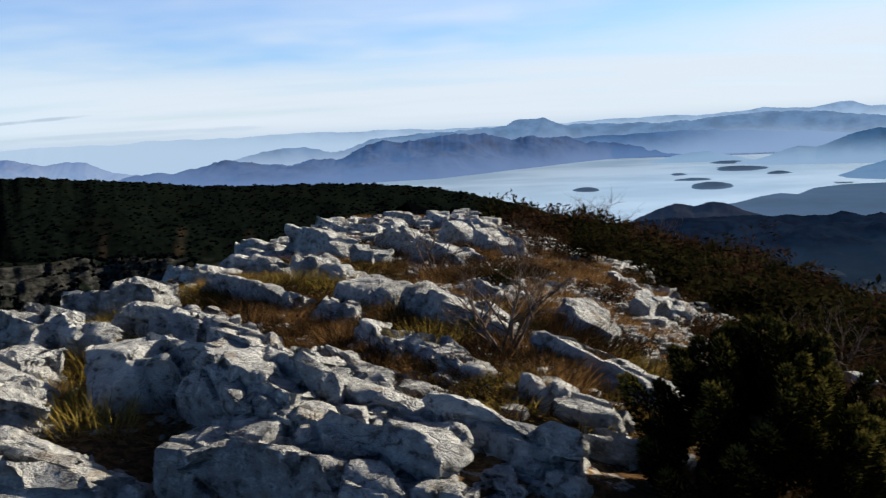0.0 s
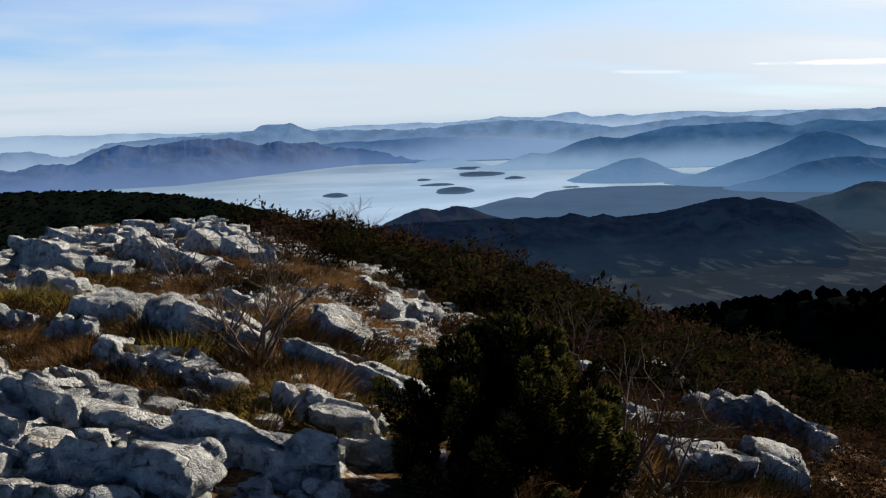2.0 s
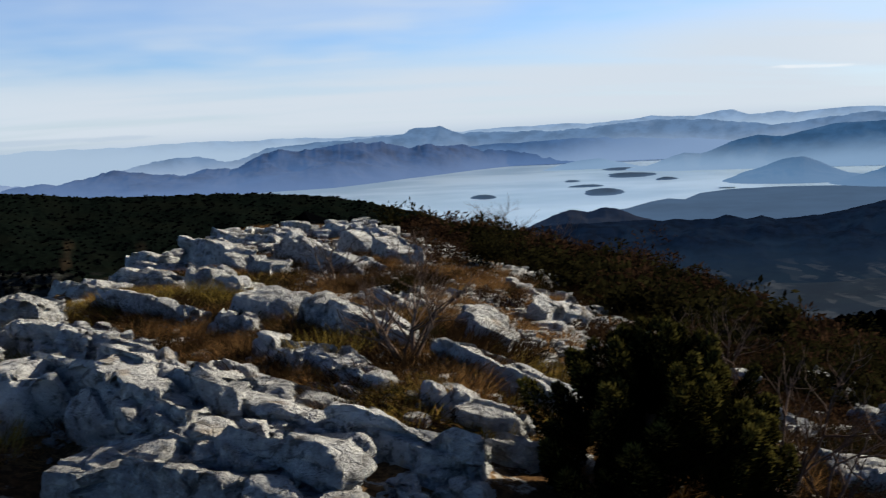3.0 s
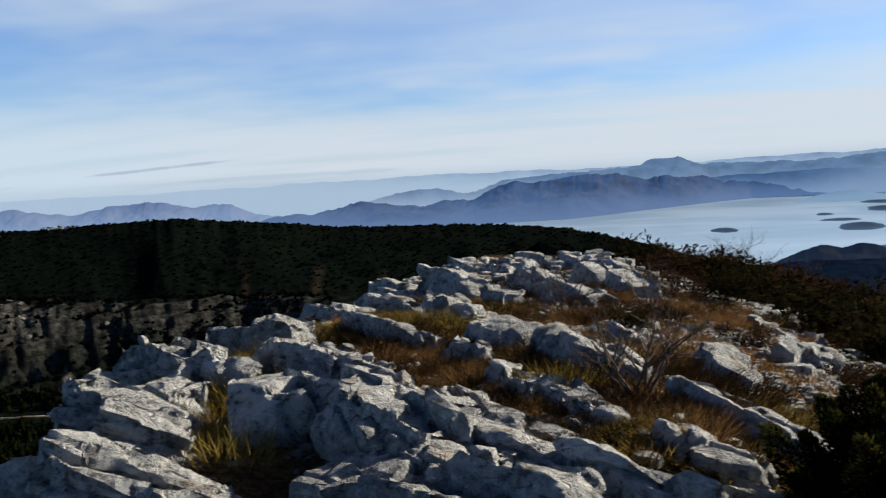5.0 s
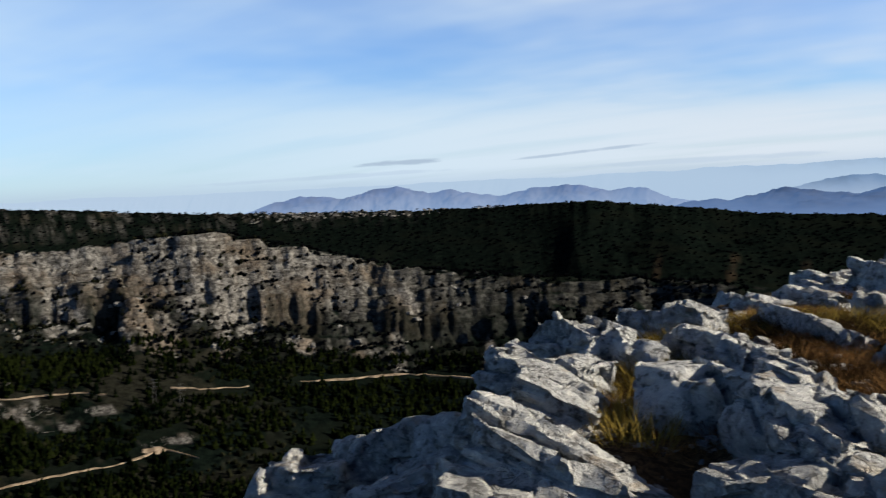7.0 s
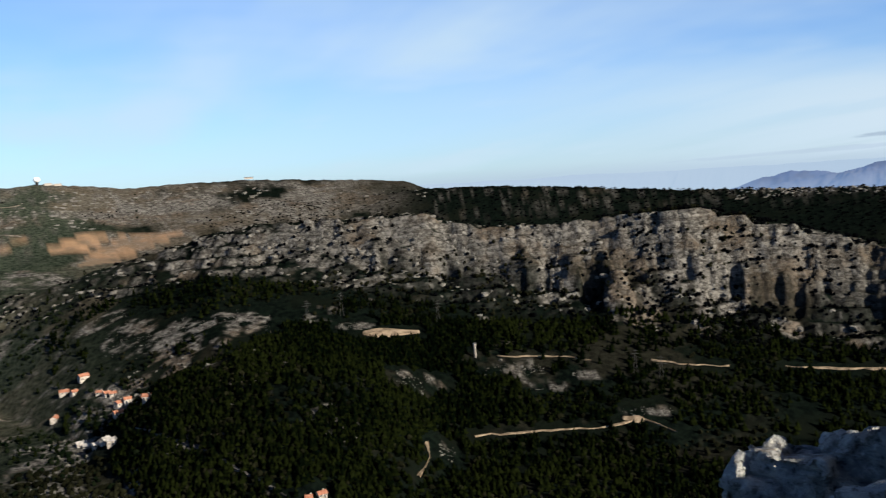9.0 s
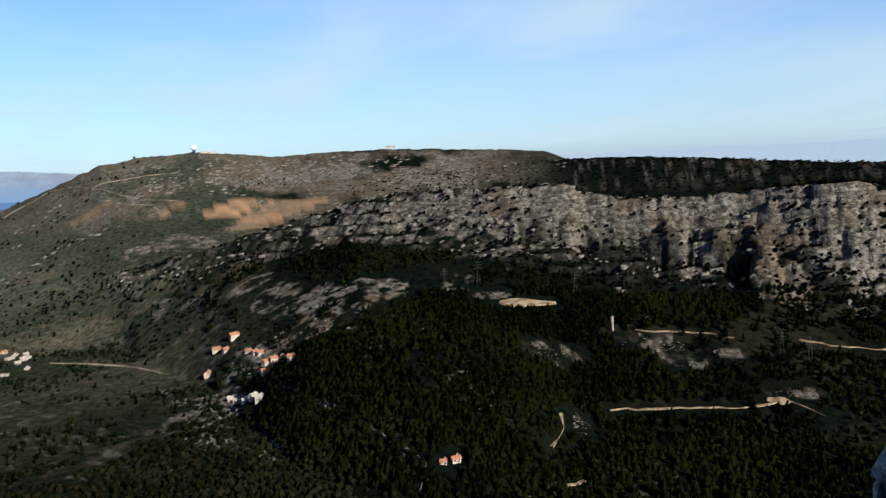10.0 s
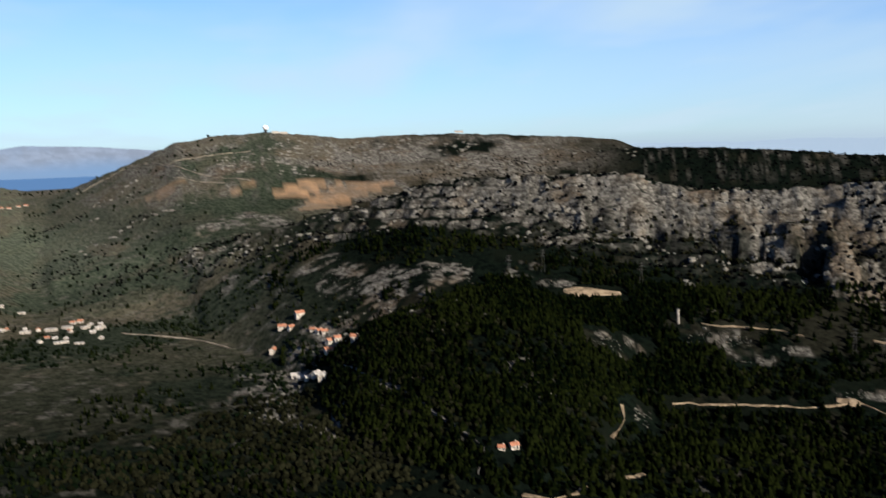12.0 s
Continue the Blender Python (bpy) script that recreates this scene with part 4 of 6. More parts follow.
def jointed_rock(long, wide, thick, cell, sharp, broken, seed, res):
    """One block of bedrock: flat faces cut by a few planes, then parted by its joints into steps, tilted facets and open cracks."""
    g = np.random.default_rng(seed)
    size = np.array([long, wide, thick])
    ball, quads = box_ball(*[int(min(90, max(4, round(s / res)))) for s in size])
    way = ball / np.linalg.norm(ball, axis=1)[:, None]
    normals, heights = [], []
    for axis in range(3):
        for sign in (-1, 1):
            normal = g.normal(0, 0.07, 3)
            normal[axis] = sign
            normals.append(normal / np.linalg.norm(normal))
            heights.append(1.0)
    for _ in range(5):
        normal = g.normal(size=3) * (1.2, 0.9, 0.9)
        normal[2] = abs(normal[2])
        normal /= np.linalg.norm(normal)
        normals.append(normal)
        heights.append(np.sum(np.abs(normal)) * g.uniform(0.70, 0.95))
    normals, heights = np.array(normals), np.array(heights)
    facing = (np.maximum(0, way @ normals.T) / heights) ** sharp
    t = np.sum(facing, axis=1) ** (-1 / sharp)
    out = (facing / np.sum(facing, axis=1)[:, None]) @ (normals / size)
    out /= np.linalg.norm(out, axis=1)[:, None]
    p = way * t[:, None] * size / 2
    # joints: cells of bedrock, each a little set back and tilted
    step = np.minimum(np.array(cell), size * 0.8)
    bent = p + 0.10 * step.mean() * np.stack([solid_noise(p * 4 + seed, 61), solid_noise(p * 4 + seed, 64), solid_noise(p * 4 + seed, 67)], -1)
    q = bent / step
    q[:, 0] += 0.30 * q[:, 2] + 0.18 * q[:, 1]
    span = np.ceil(np.abs(q).max(axis=0)).astype(int) + 1
    grid = np.stack(np.meshgrid(*[np.arange(-k, k + 1) for k in span], indexing="ij"), -1).reshape(-1, 3)
    seeds = grid + g.uniform(-0.38, 0.38, grid.shape)
    dist = np.sqrt(np.maximum(0, np.sum(q ** 2, 1)[:, None] + np.sum(seeds ** 2, 1)[None] - 2 * q @ seeds.T))
    order = np.argpartition(dist, 1, axis=1)[:, :2]
    two = np.take_along_axis(dist, order, 1)
    first = np.where(two[:, 0] <= two[:, 1], order[:, 0], order[:, 1])
    crack = np.abs(two[:, 1] - two[:, 0]) * 0.5 * step.min()
    back = g.uniform(-1, 0.35, len(seeds))[first] * 0.34 * min(step.min(), 0.3)
    lean = g.normal(0, 0.09, (len(seeds), 3))[first]
    back = back + np.sum(lean * (q - seeds[first]) * step, axis=1)
    pair = lattice(order.min(1), order.max(1), seed)
    open_by = np.where(pair > 0.35, 0.045, 0.012) * min(1.0, step.mean() / 0.2)
    back = broken * (back - open_by * (1 - ease(crack, 0.0, max(0.016, 0.9 * res))))
    rough = 0.016 * solid_noise(p * 5 + seed, 5) + 0.018 * solid_noise(p * 16 + seed, 8) + 0.018 * solid_noise(p * 38, 11)
    pocks = np.maximum(0, solid_noise(p * 9 + seed, 21) - 0.10) * 0.10
    return p + out * (back + rough - pocks)[:, None], quads


def rock(x0, y0, z0, x1, y1, z1, wide, thick, dip, style):
    """A rock whose upper near edge runs from the first point to the second; its top dips away behind that edge."""
    label, name, cell, sharp, broken = STYLES[style]
    lean = 9 if style in ("slab", "block") else 0
    wide = wide * (0.85 if style in ("slab", "block") else 1.0)
    a, b = Vector((x0, y0, z0)), Vector((x1, y1, z1))
    along = b - a
    long = along.length * 1.10 + 0.04
    near = ((a + b) / 2).length
    grow = max(1.0, near / 9)
    seed = int(abs(x0 * 131 + y0 * 917 + 37 * x1)) + 3
    p, quads = jointed_rock(long, wide, thick, [grow * c for c in cell], sharp, broken, seed, max(0.020, 0.0046 * near))
    p = p + (0, wide / 2, -thick / 2)
    ob = sheet(name, p, quads, [ROCK], smooth=True)
    ob.data.set_sharp_from_angle(angle=radians(32))
    x_way = along.normalized()
    y_way = Vector((0, 0, 1)).cross(x_way).normalized()
    turn = Matrix((x_way, y_way, x_way.cross(y_way))).transposed().to_4x4()
    ob.matrix_world = Matrix.Translation((a + b) / 2 + Vector((0, 0, 0.03))) @ turn @ Matrix.Rotation(radians(-dip - lean), 4, "X")
    return tagged(ob, label, "rock", group="limestone rocks on the summit")


# the outcrop on the edge of the shelf, then the rocks behind it and down the slope
rock(-3.35, 5.24, 0.40, -2.59, 5.22, 0.20, 0.40, 0.55, 3, "bedded")
rock(-2.88, 4.82, 0.36, -2.37, 4.98, 0.16, 0.32, 0.45, 3, "bedded")
rock(-2.91, 4.34, 0.33, -2.02, 4.40, 0.04, 0.34, 0.60, 3, "bedded")
rock(-2.86, 4.17, 0.28, -1.73, 4.26, -0.08, 0.32, 1.10, 3, "bedded")
rock(-2.85, 3.80, -0.02, -2.32, 3.84, -0.10, 0.45, 1.00, -4, "mass")
rock(-2.95, 4.08, 0.08, -2.18, 3.99, -0.06, 0.50, 1.20, -4, "mass")
rock(-5.54, 4.89, -0.64, -4.82, 5.21, -0.66, 0.80, 1.00, 6, "crag")
rock(-5.01, 5.36, -0.55, -4.37, 5.87, -0.46, 0.80, 1.20, 6, "crag")
rock(-4.41, 5.46, -0.36, -3.95, 5.61, -0.20, 0.60, 1.20, 6, "crag")
rock(-4.43, 4.77, -0.62, -3.71, 5.10, -0.55, 0.60, 1.10, 4, "crag")
rock(-3.85, 6.92, 0.42, -3.16, 6.40, 0.36, 0.55, 0.55, 4, "block")
rock(-3.84, 6.47, 0.22, -3.23, 6.47, 0.20, 0.55, 0.80, 0, "crag")
rock(-3.33, 6.80, 0.38, -2.60, 6.28, 0.32, 0.40, 0.70, -6, "block")
rock(-3.51, 7.84, 0.34, -3.06, 7.96, 0.36, 0.60, 0.70, 4, "block")
rock(-3.13, 7.86, 0.40, -2.60, 7.82, 0.36, 0.50, 0.60, 4, "bedded")
rock(-2.70, 7.06, 0.38, -1.90, 6.40, 0.38, 0.50, 0.60, 6, "block")
rock(-2.07, 6.68, 0.38, -1.40, 5.89, 0.33, 0.45, 0.45, 6, "block")
rock(-2.12, 5.83, 0.40, -1.50, 5.30, 0.36, 0.35, 0.40, 6, "block")
rock(-2.26, 5.23, 0.22, -1.72, 5.32, 0.36, 0.60, 1.10, -6, "mass")
rock(-1.77, 5.23, 0.34, -1.29, 4.82, 0.28, 0.55, 0.90, -6, "mass")
rock(-1.63, 5.74, 0.40, -1.06, 5.17, 0.37, 0.40, 0.40, 6, "block")
rock(-1.47, 5.25, 0.35, -0.95, 4.58, 0.28, 0.40, 0.45, 2, "block")
rock(-1.14, 5.25, 0.38, -0.67, 4.71, 0.32, 0.50, 0.60, 6, "block")
rock(-1.00, 4.91, 0.27, -0.69, 4.74, 0.28, 0.35, 0.50, -4, "mass")
rock(-1.33, 4.73, 0.24, -1.03, 4.54, 0.22, 0.50, 0.75, 0, "mass")
rock(-1.11, 4.62, 0.25, -0.77, 4.38, 0.20, 0.35, 0.40, 2, "block")
rock(-1.08, 4.42, 0.16, -0.76, 4.26, 0.14, 0.35, 0.40, 2, "block")
rock(-1.35, 4.16, 0.12, -1.06, 4.28, 0.14, 0.35, 0.45, 2, "block")
rock(-1.13, 4.26, 0.14, -0.79, 4.08, 0.09, 0.30, 0.40, 4, "bedded")
rock(-0.68, 4.37, 0.26, -0.10, 3.87, 0.20, 0.40, 0.41, 4, "slab")
rock(-1.04, 5.83, 0.21, -0.16, 4.78, 0.17, 0.34, 0.35, 4, "slab")
rock(-0.71, 4.83, 0.20, -0.09, 4.32, 0.23, 0.30, 0.40, 2, "slab")
rock(-0.13, 4.48, 0.22, 0.50, 4.01, 0.15, 0.35, 0.36, 4, "slab")
rock(0.40, 4.96, 0.19, 0.56, 4.77, 0.15, 0.30, 0.28, 4, "block")
rock(-2.36, 8.06, 0.12, -1.52, 7.14, 0.07, 0.30, 0.24, 2, "slab")
rock(-2.43, 8.87, 0.34, -1.47, 7.79, 0.24, 0.50, 0.46, 4, "slab")
rock(-3.04, 12.03, 0.07, -2.08, 10.88, 0.04, 0.50, 0.45, 4, "block")
rock(-1.71, 10.06, 0.30, -1.07, 9.16, 0.16, 0.50, 0.52, 4, "block")
rock(-1.05, 7.96, 0.35, -0.53, 7.54, 0.27, 0.52, 0.50, 2, "boulder")
rock(-1.81, 10.01, 0.26, -1.46, 9.51, 0.12, 0.40, 0.46, 4, "block")
rock(-0.38, 7.41, 0.36, 0.30, 6.16, 0.22, 0.45, 0.46, 4, "slab")
rock(-1.13, 7.53, 0.24, -0.87, 7.15, 0.20, 0.30, 0.38, 4, "block")
rock(-0.69, 6.31, 0.29, -0.35, 5.79, 0.24, 0.40, 0.41, 4, "block")
rock(-0.32, 5.94, 0.27, -0.12, 5.56, 0.20, 0.35, 0.36, 4, "block")
rock(-0.12, 5.52, 0.22, 0.08, 5.19, 0.19, 0.35, 0.32, 4, "block")
rock(-0.18, 5.38, 0.17, 0.01, 5.10, 0.15, 0.30, 0.27, 4, "slab")
rock(-2.67, 15.01, 0.13, -2.06, 14.44, 0.03, 0.60, 0.74, 2, "block")
rock(-2.30, 14.41, 0.23, -1.63, 13.43, -0.00, 0.50, 0.68, 4, "block")
rock(-3.17, 21.03, -0.27, -2.72, 20.35, -0.40, 0.40, 0.62, 2, "block")
rock(-2.46, 18.74, -0.16, -2.01, 18.05, -0.25, 0.40, 0.61, 2, "block")
rock(-2.04, 18.39, -0.17, -1.63, 17.73, -0.21, 0.40, 0.60, 2, "block")
rock(-1.63, 17.57, -0.15, -1.28, 16.97, -0.25, 0.40, 0.54, 2, "block")
rock(-1.14, 14.79, 0.15, -0.48, 13.65, 0.01, 0.50, 0.72, 4, "block")
rock(-0.52, 12.64, 0.18, 0.19, 11.31, -0.03, 0.50, 0.55, 4, "block")
rock(-1.28, 21.63, -0.33, -0.70, 20.57, -0.37, 0.60, 0.60, 2, "block")
rock(-0.52, 20.89, -0.29, -0.13, 20.10, -0.36, 0.50, 0.59, 2, "mass")
rock(-0.12, 15.69, 0.05, 0.33, 14.75, -0.15, 0.50, 0.60, 2, "mass")
rock(0.37, 13.84, 0.06, 0.72, 13.02, -0.05, 0.50, 0.57, 2, "mass")
rock(0.34, 19.64, -0.33, 0.82, 18.55, -0.42, 0.50, 0.42, 2, "block")
rock(-1.81, 13.26, 0.02, -1.55, 12.85, -0.12, 0.40, 0.44, 2, "block")
rock(-1.31, 11.75, 0.14, -1.01, 11.27, 0.10, 0.40, 0.51, 2, "mass")
rock(0.85, 7.57, 0.10, 1.03, 7.24, 0.05, 0.43, 0.43, 0, "boulder")
rock(0.93, 6.59, 0.17, 1.24, 6.51, 0.02, 0.43, 0.42, 0, "mass")
rock(0.57, 5.75, 0.29, 1.08, 5.07, 0.10, 0.45, 0.42, 6, "slab")
rock(2.04, 9.86, -0.33, 2.25, 9.73, -0.44, 0.43, 0.44, 0, "boulder")
rock(2.34, 10.27, -0.40, 2.51, 9.98, -0.50, 0.43, 0.46, 0, "block")
rock(2.63, 10.17, -0.49, 2.92, 10.29, -0.61, 0.43, 0.46, 0, "boulder")
rock(2.18, 9.53, -0.51, 2.47, 9.49, -0.60, 0.40, 0.28, 2, "slab")
rock(0.19, 8.65, 0.14, 0.44, 8.24, 0.11, 0.40, 0.33, 2, "block")
rock(0.50, 8.43, 0.14, 0.60, 8.36, 0.08, 0.30, 0.33, 2, "block")
rock(1.03, 9.51, -0.05, 1.28, 9.47, -0.15, 0.40, 0.33, 2, "block")
rock(0.36, 8.23, 0.07, 0.52, 8.04, 0.07, 0.40, 0.27, 2, "block")
rock(-0.88, 8.06, 0.15, -0.72, 7.94, 0.13, 0.30, 0.27, 2, "block")
rock(4.65, 7.43, -1.04, 5.34, 7.42, -1.21, 0.40, 0.68, 2, "block")
rock(5.21, 7.38, -1.14, 5.26, 6.55, -1.23, 0.40, 0.68, 2, "block")
rock(5.64, 7.27, -1.39, 6.00, 7.04, -1.54, 0.40, 0.58, 2, "block")
rock(2.97, 4.88, -0.52, 3.58, 4.92, -0.67, 0.45, 0.47, 0, "mass")
rock(3.72, 5.06, -0.69, 4.07, 4.98, -0.81, 0.43, 0.49, 0, "mass")
rock(5.61, 10.72, -1.55, 5.55, 9.53, -1.48, 0.40, 0.42, 2, "block")
rock(5.13, 9.05, -1.26, 5.08, 8.47, -1.39, 0.40, 0.38, 2, "block")
rock(3.10, 6.34, -0.61, 3.26, 6.17, -0.66, 0.40, 0.31, 2, "block")
rock(3.17, 6.00, -0.62, 3.42, 6.03, -0.71, 0.40, 0.30, 2, "block")
rock(3.69, 6.44, -0.81, 4.24, 6.62, -1.03, 0.40, 0.31, 2, "slab")
rock(2.54, 4.85, -0.43, 2.84, 4.96, -0.58, 0.30, 0.30, 2, "block")
rock(3.77, 8.51, -0.90, 3.78, 8.18, -0.90, 0.30, 0.39, 2, "block")
rock(12.24, 27.39, -3.79, 13.00, 27.04, -4.21, 0.50, 0.55, 2, "block")
rock(8.36, 17.31, -2.82, 8.90, 17.38, -3.06, 0.40, 0.40, 2, "block")
rock(3.68, 17.70, -1.19, 4.16, 18.38, -1.40, 0.50, 0.43, 2, "block")
rock(4.21, 18.47, -1.41, 4.31, 17.87, -1.45, 0.49, 0.40, 2, "block")
rock(2.37, 13.43, -0.66, 2.53, 13.12, -0.71, 0.43, 0.38, 2, "block")
rock(2.63, 12.99, -0.74, 2.71, 12.73, -0.76, 0.40, 0.33, 2, "block")
rock(3.22, 13.63, -0.93, 3.33, 13.43, -0.98, 0.40, 0.34, 2, "block")
rock(2.12, 23.06, -1.11, 2.39, 22.28, -1.14, 0.50, 0.35, 2, "block")
rock(-1.54, 4.37, 0.10, -1.03, 4.19, 0.12, 0.40, 0.55, 0, "mass")
rock(-1.10, 4.27, 0.16, -0.58, 3.94, 0.10, 0.30, 0.70, 6, "slab")
rock(-0.56, 3.90, 0.09, -0.12, 3.74, 0.08, 0.30, 0.50, 4, "block")
rock(-0.15, 4.13, 0.12, 0.16, 3.93, 0.09, 0.30, 0.50, 2, "boulder")
rock(0.16, 4.05, 0.09, 0.33, 3.89, 0.08, 0.28, 0.40, 0, "boulder")
rock(0.33, 3.87, 0.07, 0.48, 3.74, 0.05, 0.28, 0.40, 2, "block")
rock(-0.30, 4.00, 0.12, -0.14, 3.90, 0.12, 0.22, 0.40, 2, "block")
rock(0.05, 3.90, 0.06, 0.24, 3.76, 0.05, 0.24, 0.35, 2, "block")
rock(-0.20, 3.76, 0.05, 0.04, 3.66, 0.04, 0.26, 0.35, 2, "block")
rock(0.52, 4.62, 0.14, 0.86, 4.42, 0.08, 0.26, 0.30, 2, "bedded")
rock(0.62, 4.32, 0.06, 0.88, 4.20, 0.02, 0.24, 0.30, 2, "block")
# added behind the slabs, mostly hidden, to block sun from the lower crags
rock(-3.62, 6.15, 0.20, -2.95, 5.75, 0.18, 0.40, 0.90, 4, "crag")
# the rim of the shelf, above the drop
for k in range(13):
    ry = 10.2 + 1.05 * k
    rx = -3.55 + 0.11 * max(0, ry - 12) + 0.35 * math.sin(2.3 * k)
    rz = float(summit(np.array([rx + 0.3]), np.array([ry]))[0]) + 0.14 + 0.10 * math.sin(1.7 * k)
    rock(rx - 0.35, ry + 0.55, rz, rx + 0.35, ry - 0.45, rz, 0.6, 0.8, 8, "block")


def merged(pieces, name, material, label, category, smooth=False):
    """Joins arrays of corners and triangles into one object of stuff."""
    verts, faces, start = [], [], 0
    for v, f in pieces:
        verts.append(v)
        faces.append(f + start)
        start += len(v)
    return tagged(sheet(name, np.concatenate(verts), np.concatenate(faces), [material], smooth), label, category, kind="stuff")


def strew(template, spots, rng, flat=0.0):
    """Copies of one small shape, turned and sized, in one pair of arrays; spots: x, y, z, size, height size."""
    v, f = template
    n, m = len(spots), len(v)
    turn = rng.uniform(0, 2 * np.pi, n)
    c, s = np.cos(turn)[:, None], np.sin(turn)[:, None]
    size, tall = spots[:, 3][:, None], spots[:, 4][:, None]
    x = (v[None, :, 0] * c - v[None, :, 1] * s) * size + spots[:, 0][:, None]
    y = (v[None, :, 0] * s + v[None, :, 1] * c) * size + spots[:, 1][:, None]
    z = v[None, :, 2] * tall + spots[:, 2][:, None]
    verts = np.stack([x, y, z], -1).reshape(-1, 3)
    faces = (f[None] + (np.arange(n) * m)[:, None, None]).reshape(-1, f.shape[1])
    return verts, faces


rng = np.random.default_rng(7)


def shelf(count, x0, x1, y0, y1, level=0.0, scale=0.8, seed=70, wanted=0.5):
    """Random spots on the summit, gathered where a slow noise is high."""
    x, y = rng.uniform(x0, x1, count), y0 + (y1 - y0) * rng.uniform(0, 1, count) ** 1.3
    keep = (fbm(x * scale, y * scale, 3, seed) > wanted) & (y > np.where(x > -1.1, 4.7, 5.0) - 0.9 * np.clip(x - 0.5, 0, 1)) & (x > -3.2 - 0.02 * y)
    x, y = x[keep], y[keep]
    return x, y, summit(x, y) + level


# loose stones
stones, lone = [], 0
for k in range(5):
    p, q = rock_shape(1.2, 0.7, 0.55, 900 + k, 9.0, 3, 0.6)
    shared = None
    for count, x0, x1, y0, y1, wanted, low, high in ((1500, -3.4, 3.2, 4.3, 18, 0.40, 0.035, 0.19), (420, 0.6, 4.4, 8.5, 18, 0.44, 0.04, 0.28), (55, 2.0, 8.0, 4.5, 12, 0.5, 0.05, 0.22), (130, -3.0, 2.5, 12, 26, 0.4, 0.1, 0.4)):
        x, y, z = shelf(count, x0, x1, y0, y1, 0.0, 0.7, 80 + k, wanted)
        size = low + (high - low) * rng.uniform(0, 1, len(x)) ** 2.5
        big = (size > 0.10) & (y < 16)
        for px, py, pz, ps in zip(x[big], y[big], z[big], size[big]):
            if lone >= 280:
                break
            if shared is None:
                ob = sheet("stone", p, q, [ROCK])
                shared = ob.data
            else:
                ob = new("stone", shared)
            ob.matrix_world = Matrix.Translation((px, py, pz + 0.10 * ps)) @ Matrix.Rotation(6.28 * rng.uniform(), 4, "Z") @ Matrix.Diagonal((ps, ps, ps, 1))
            tagged(ob, "loose angular limestone stone among dry grass", "stone", group="loose stones on the summit")
            lone += 1
        x, y, z, size = x[~big], y[~big], z[~big], size[~big]
        stones.append(strew(rock_shape(1.2, 0.7, 0.55, 900 + k, 9.0, 2, 0.6), np.stack([x, y, z + 0.30 * size, size, size], -1), rng))
merged(stones, "loose_stones", ROCK, "pale limestone rubble scattered between the slabs", "stones")


# ---------------------------------------------------------------- plants of the summit
def leaf_material(name, dark, light, rough=0.85, patch=1.3, through_light=0.35):
    m, k, where = ground_bits(name)
    island = k.add("ShaderNodeNewGeometry", out=8)
    tone = k.math("MULTIPLY_ADD", island, 0.55, k.math("MULTIPLY", k.span(k.noise(where, patch, 4.0), 0.3, 0.7), 0.4))
    color = k.mix(k.span(tone, 0.2, 0.85), dark, light)
    leaf = k.add("ShaderNodeBsdfPrincipled", Base_Color=color, Roughness=rough, Specular_IOR_Level=0.0)
    k.add("ShaderNodeOutputMaterial", Surface=k.add("ShaderNodeMixShader", i0=through_light, i1=leaf, i2=k.add("ShaderNodeBsdfTranslucent", Color=color)))
    return m


GRASS = leaf_material("dry grass", (0.0451, 0.02296, 0.00984), (0.3116, 0.1804, 0.0697))
GREEN_GRASS = leaf_material("yellow-green grass", (0.1066, 0.0779, 0.0164), (0.328, 0.2419, 0.0574))
HEATH = leaf_material("brown heath", (0.01148, 0.00738, 0.0041), (0.0451, 0.02706, 0.01312))
BROWN_SCRUB = leaf_material("leafless scrub twigs", (0.0100, 0.0062, 0.0042), (0.040, 0.0225, 0.0125))
SCRUB = leaf_material("olive scrub", (0.0052, 0.0052, 0.0024), (0.0190, 0.0175, 0.0066))
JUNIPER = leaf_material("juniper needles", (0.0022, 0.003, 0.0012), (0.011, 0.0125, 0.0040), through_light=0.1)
# tips: olive new growth, its colour brightened further to look sunlit
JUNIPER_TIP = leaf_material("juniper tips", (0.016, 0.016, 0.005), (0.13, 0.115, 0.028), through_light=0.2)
TWIG = leaf_material("grey bark", (0.060, 0.042, 0.032), (0.14, 0.105, 0.082), through_light=0.0)


def tuft(blades, spread, lean, width, seed):
    """A tuft of thin blades, one high and one across."""
    g = np.random.default_rng(seed)
    a = g.uniform(0, 2 * np.pi, blades)
    r0, out = spread * np.sqrt(g.uniform(0, 1, blades)), lean * g.uniform(0.2, 1.0, blades)
    tall = g.uniform(0.55, 1.0, blades) * np.sqrt(np.maximum(0.15, 1 - (0.6 * out / max(lean, 0.01)) ** 2))
    root = np.stack([r0 * np.cos(a), r0 * np.sin(a), np.full(blades, -0.06)], -1)
    twist = a + g.normal(0, 0.5, blades)
    tip = root + np.stack([out * np.cos(twist), out * np.sin(twist), tall], -1)
    face = g.uniform(0, 2 * np.pi, blades)
    side = np.stack([np.cos(face), np.sin(face), 0 * a], -1) * width
    mid = 0.55 * root + 0.45 * tip + np.array([0, 0, 0.08])
    v = np.stack([root - side, root + side, mid + 0.8 * side, tip, mid - 0.8 * side], 1).reshape(-1, 3)
    k = np.arange(blades)[:, None] * 5
    return v, np.concatenate([k + [0, 1, 2], k + [0, 2, 4], k + [4, 2, 3]])


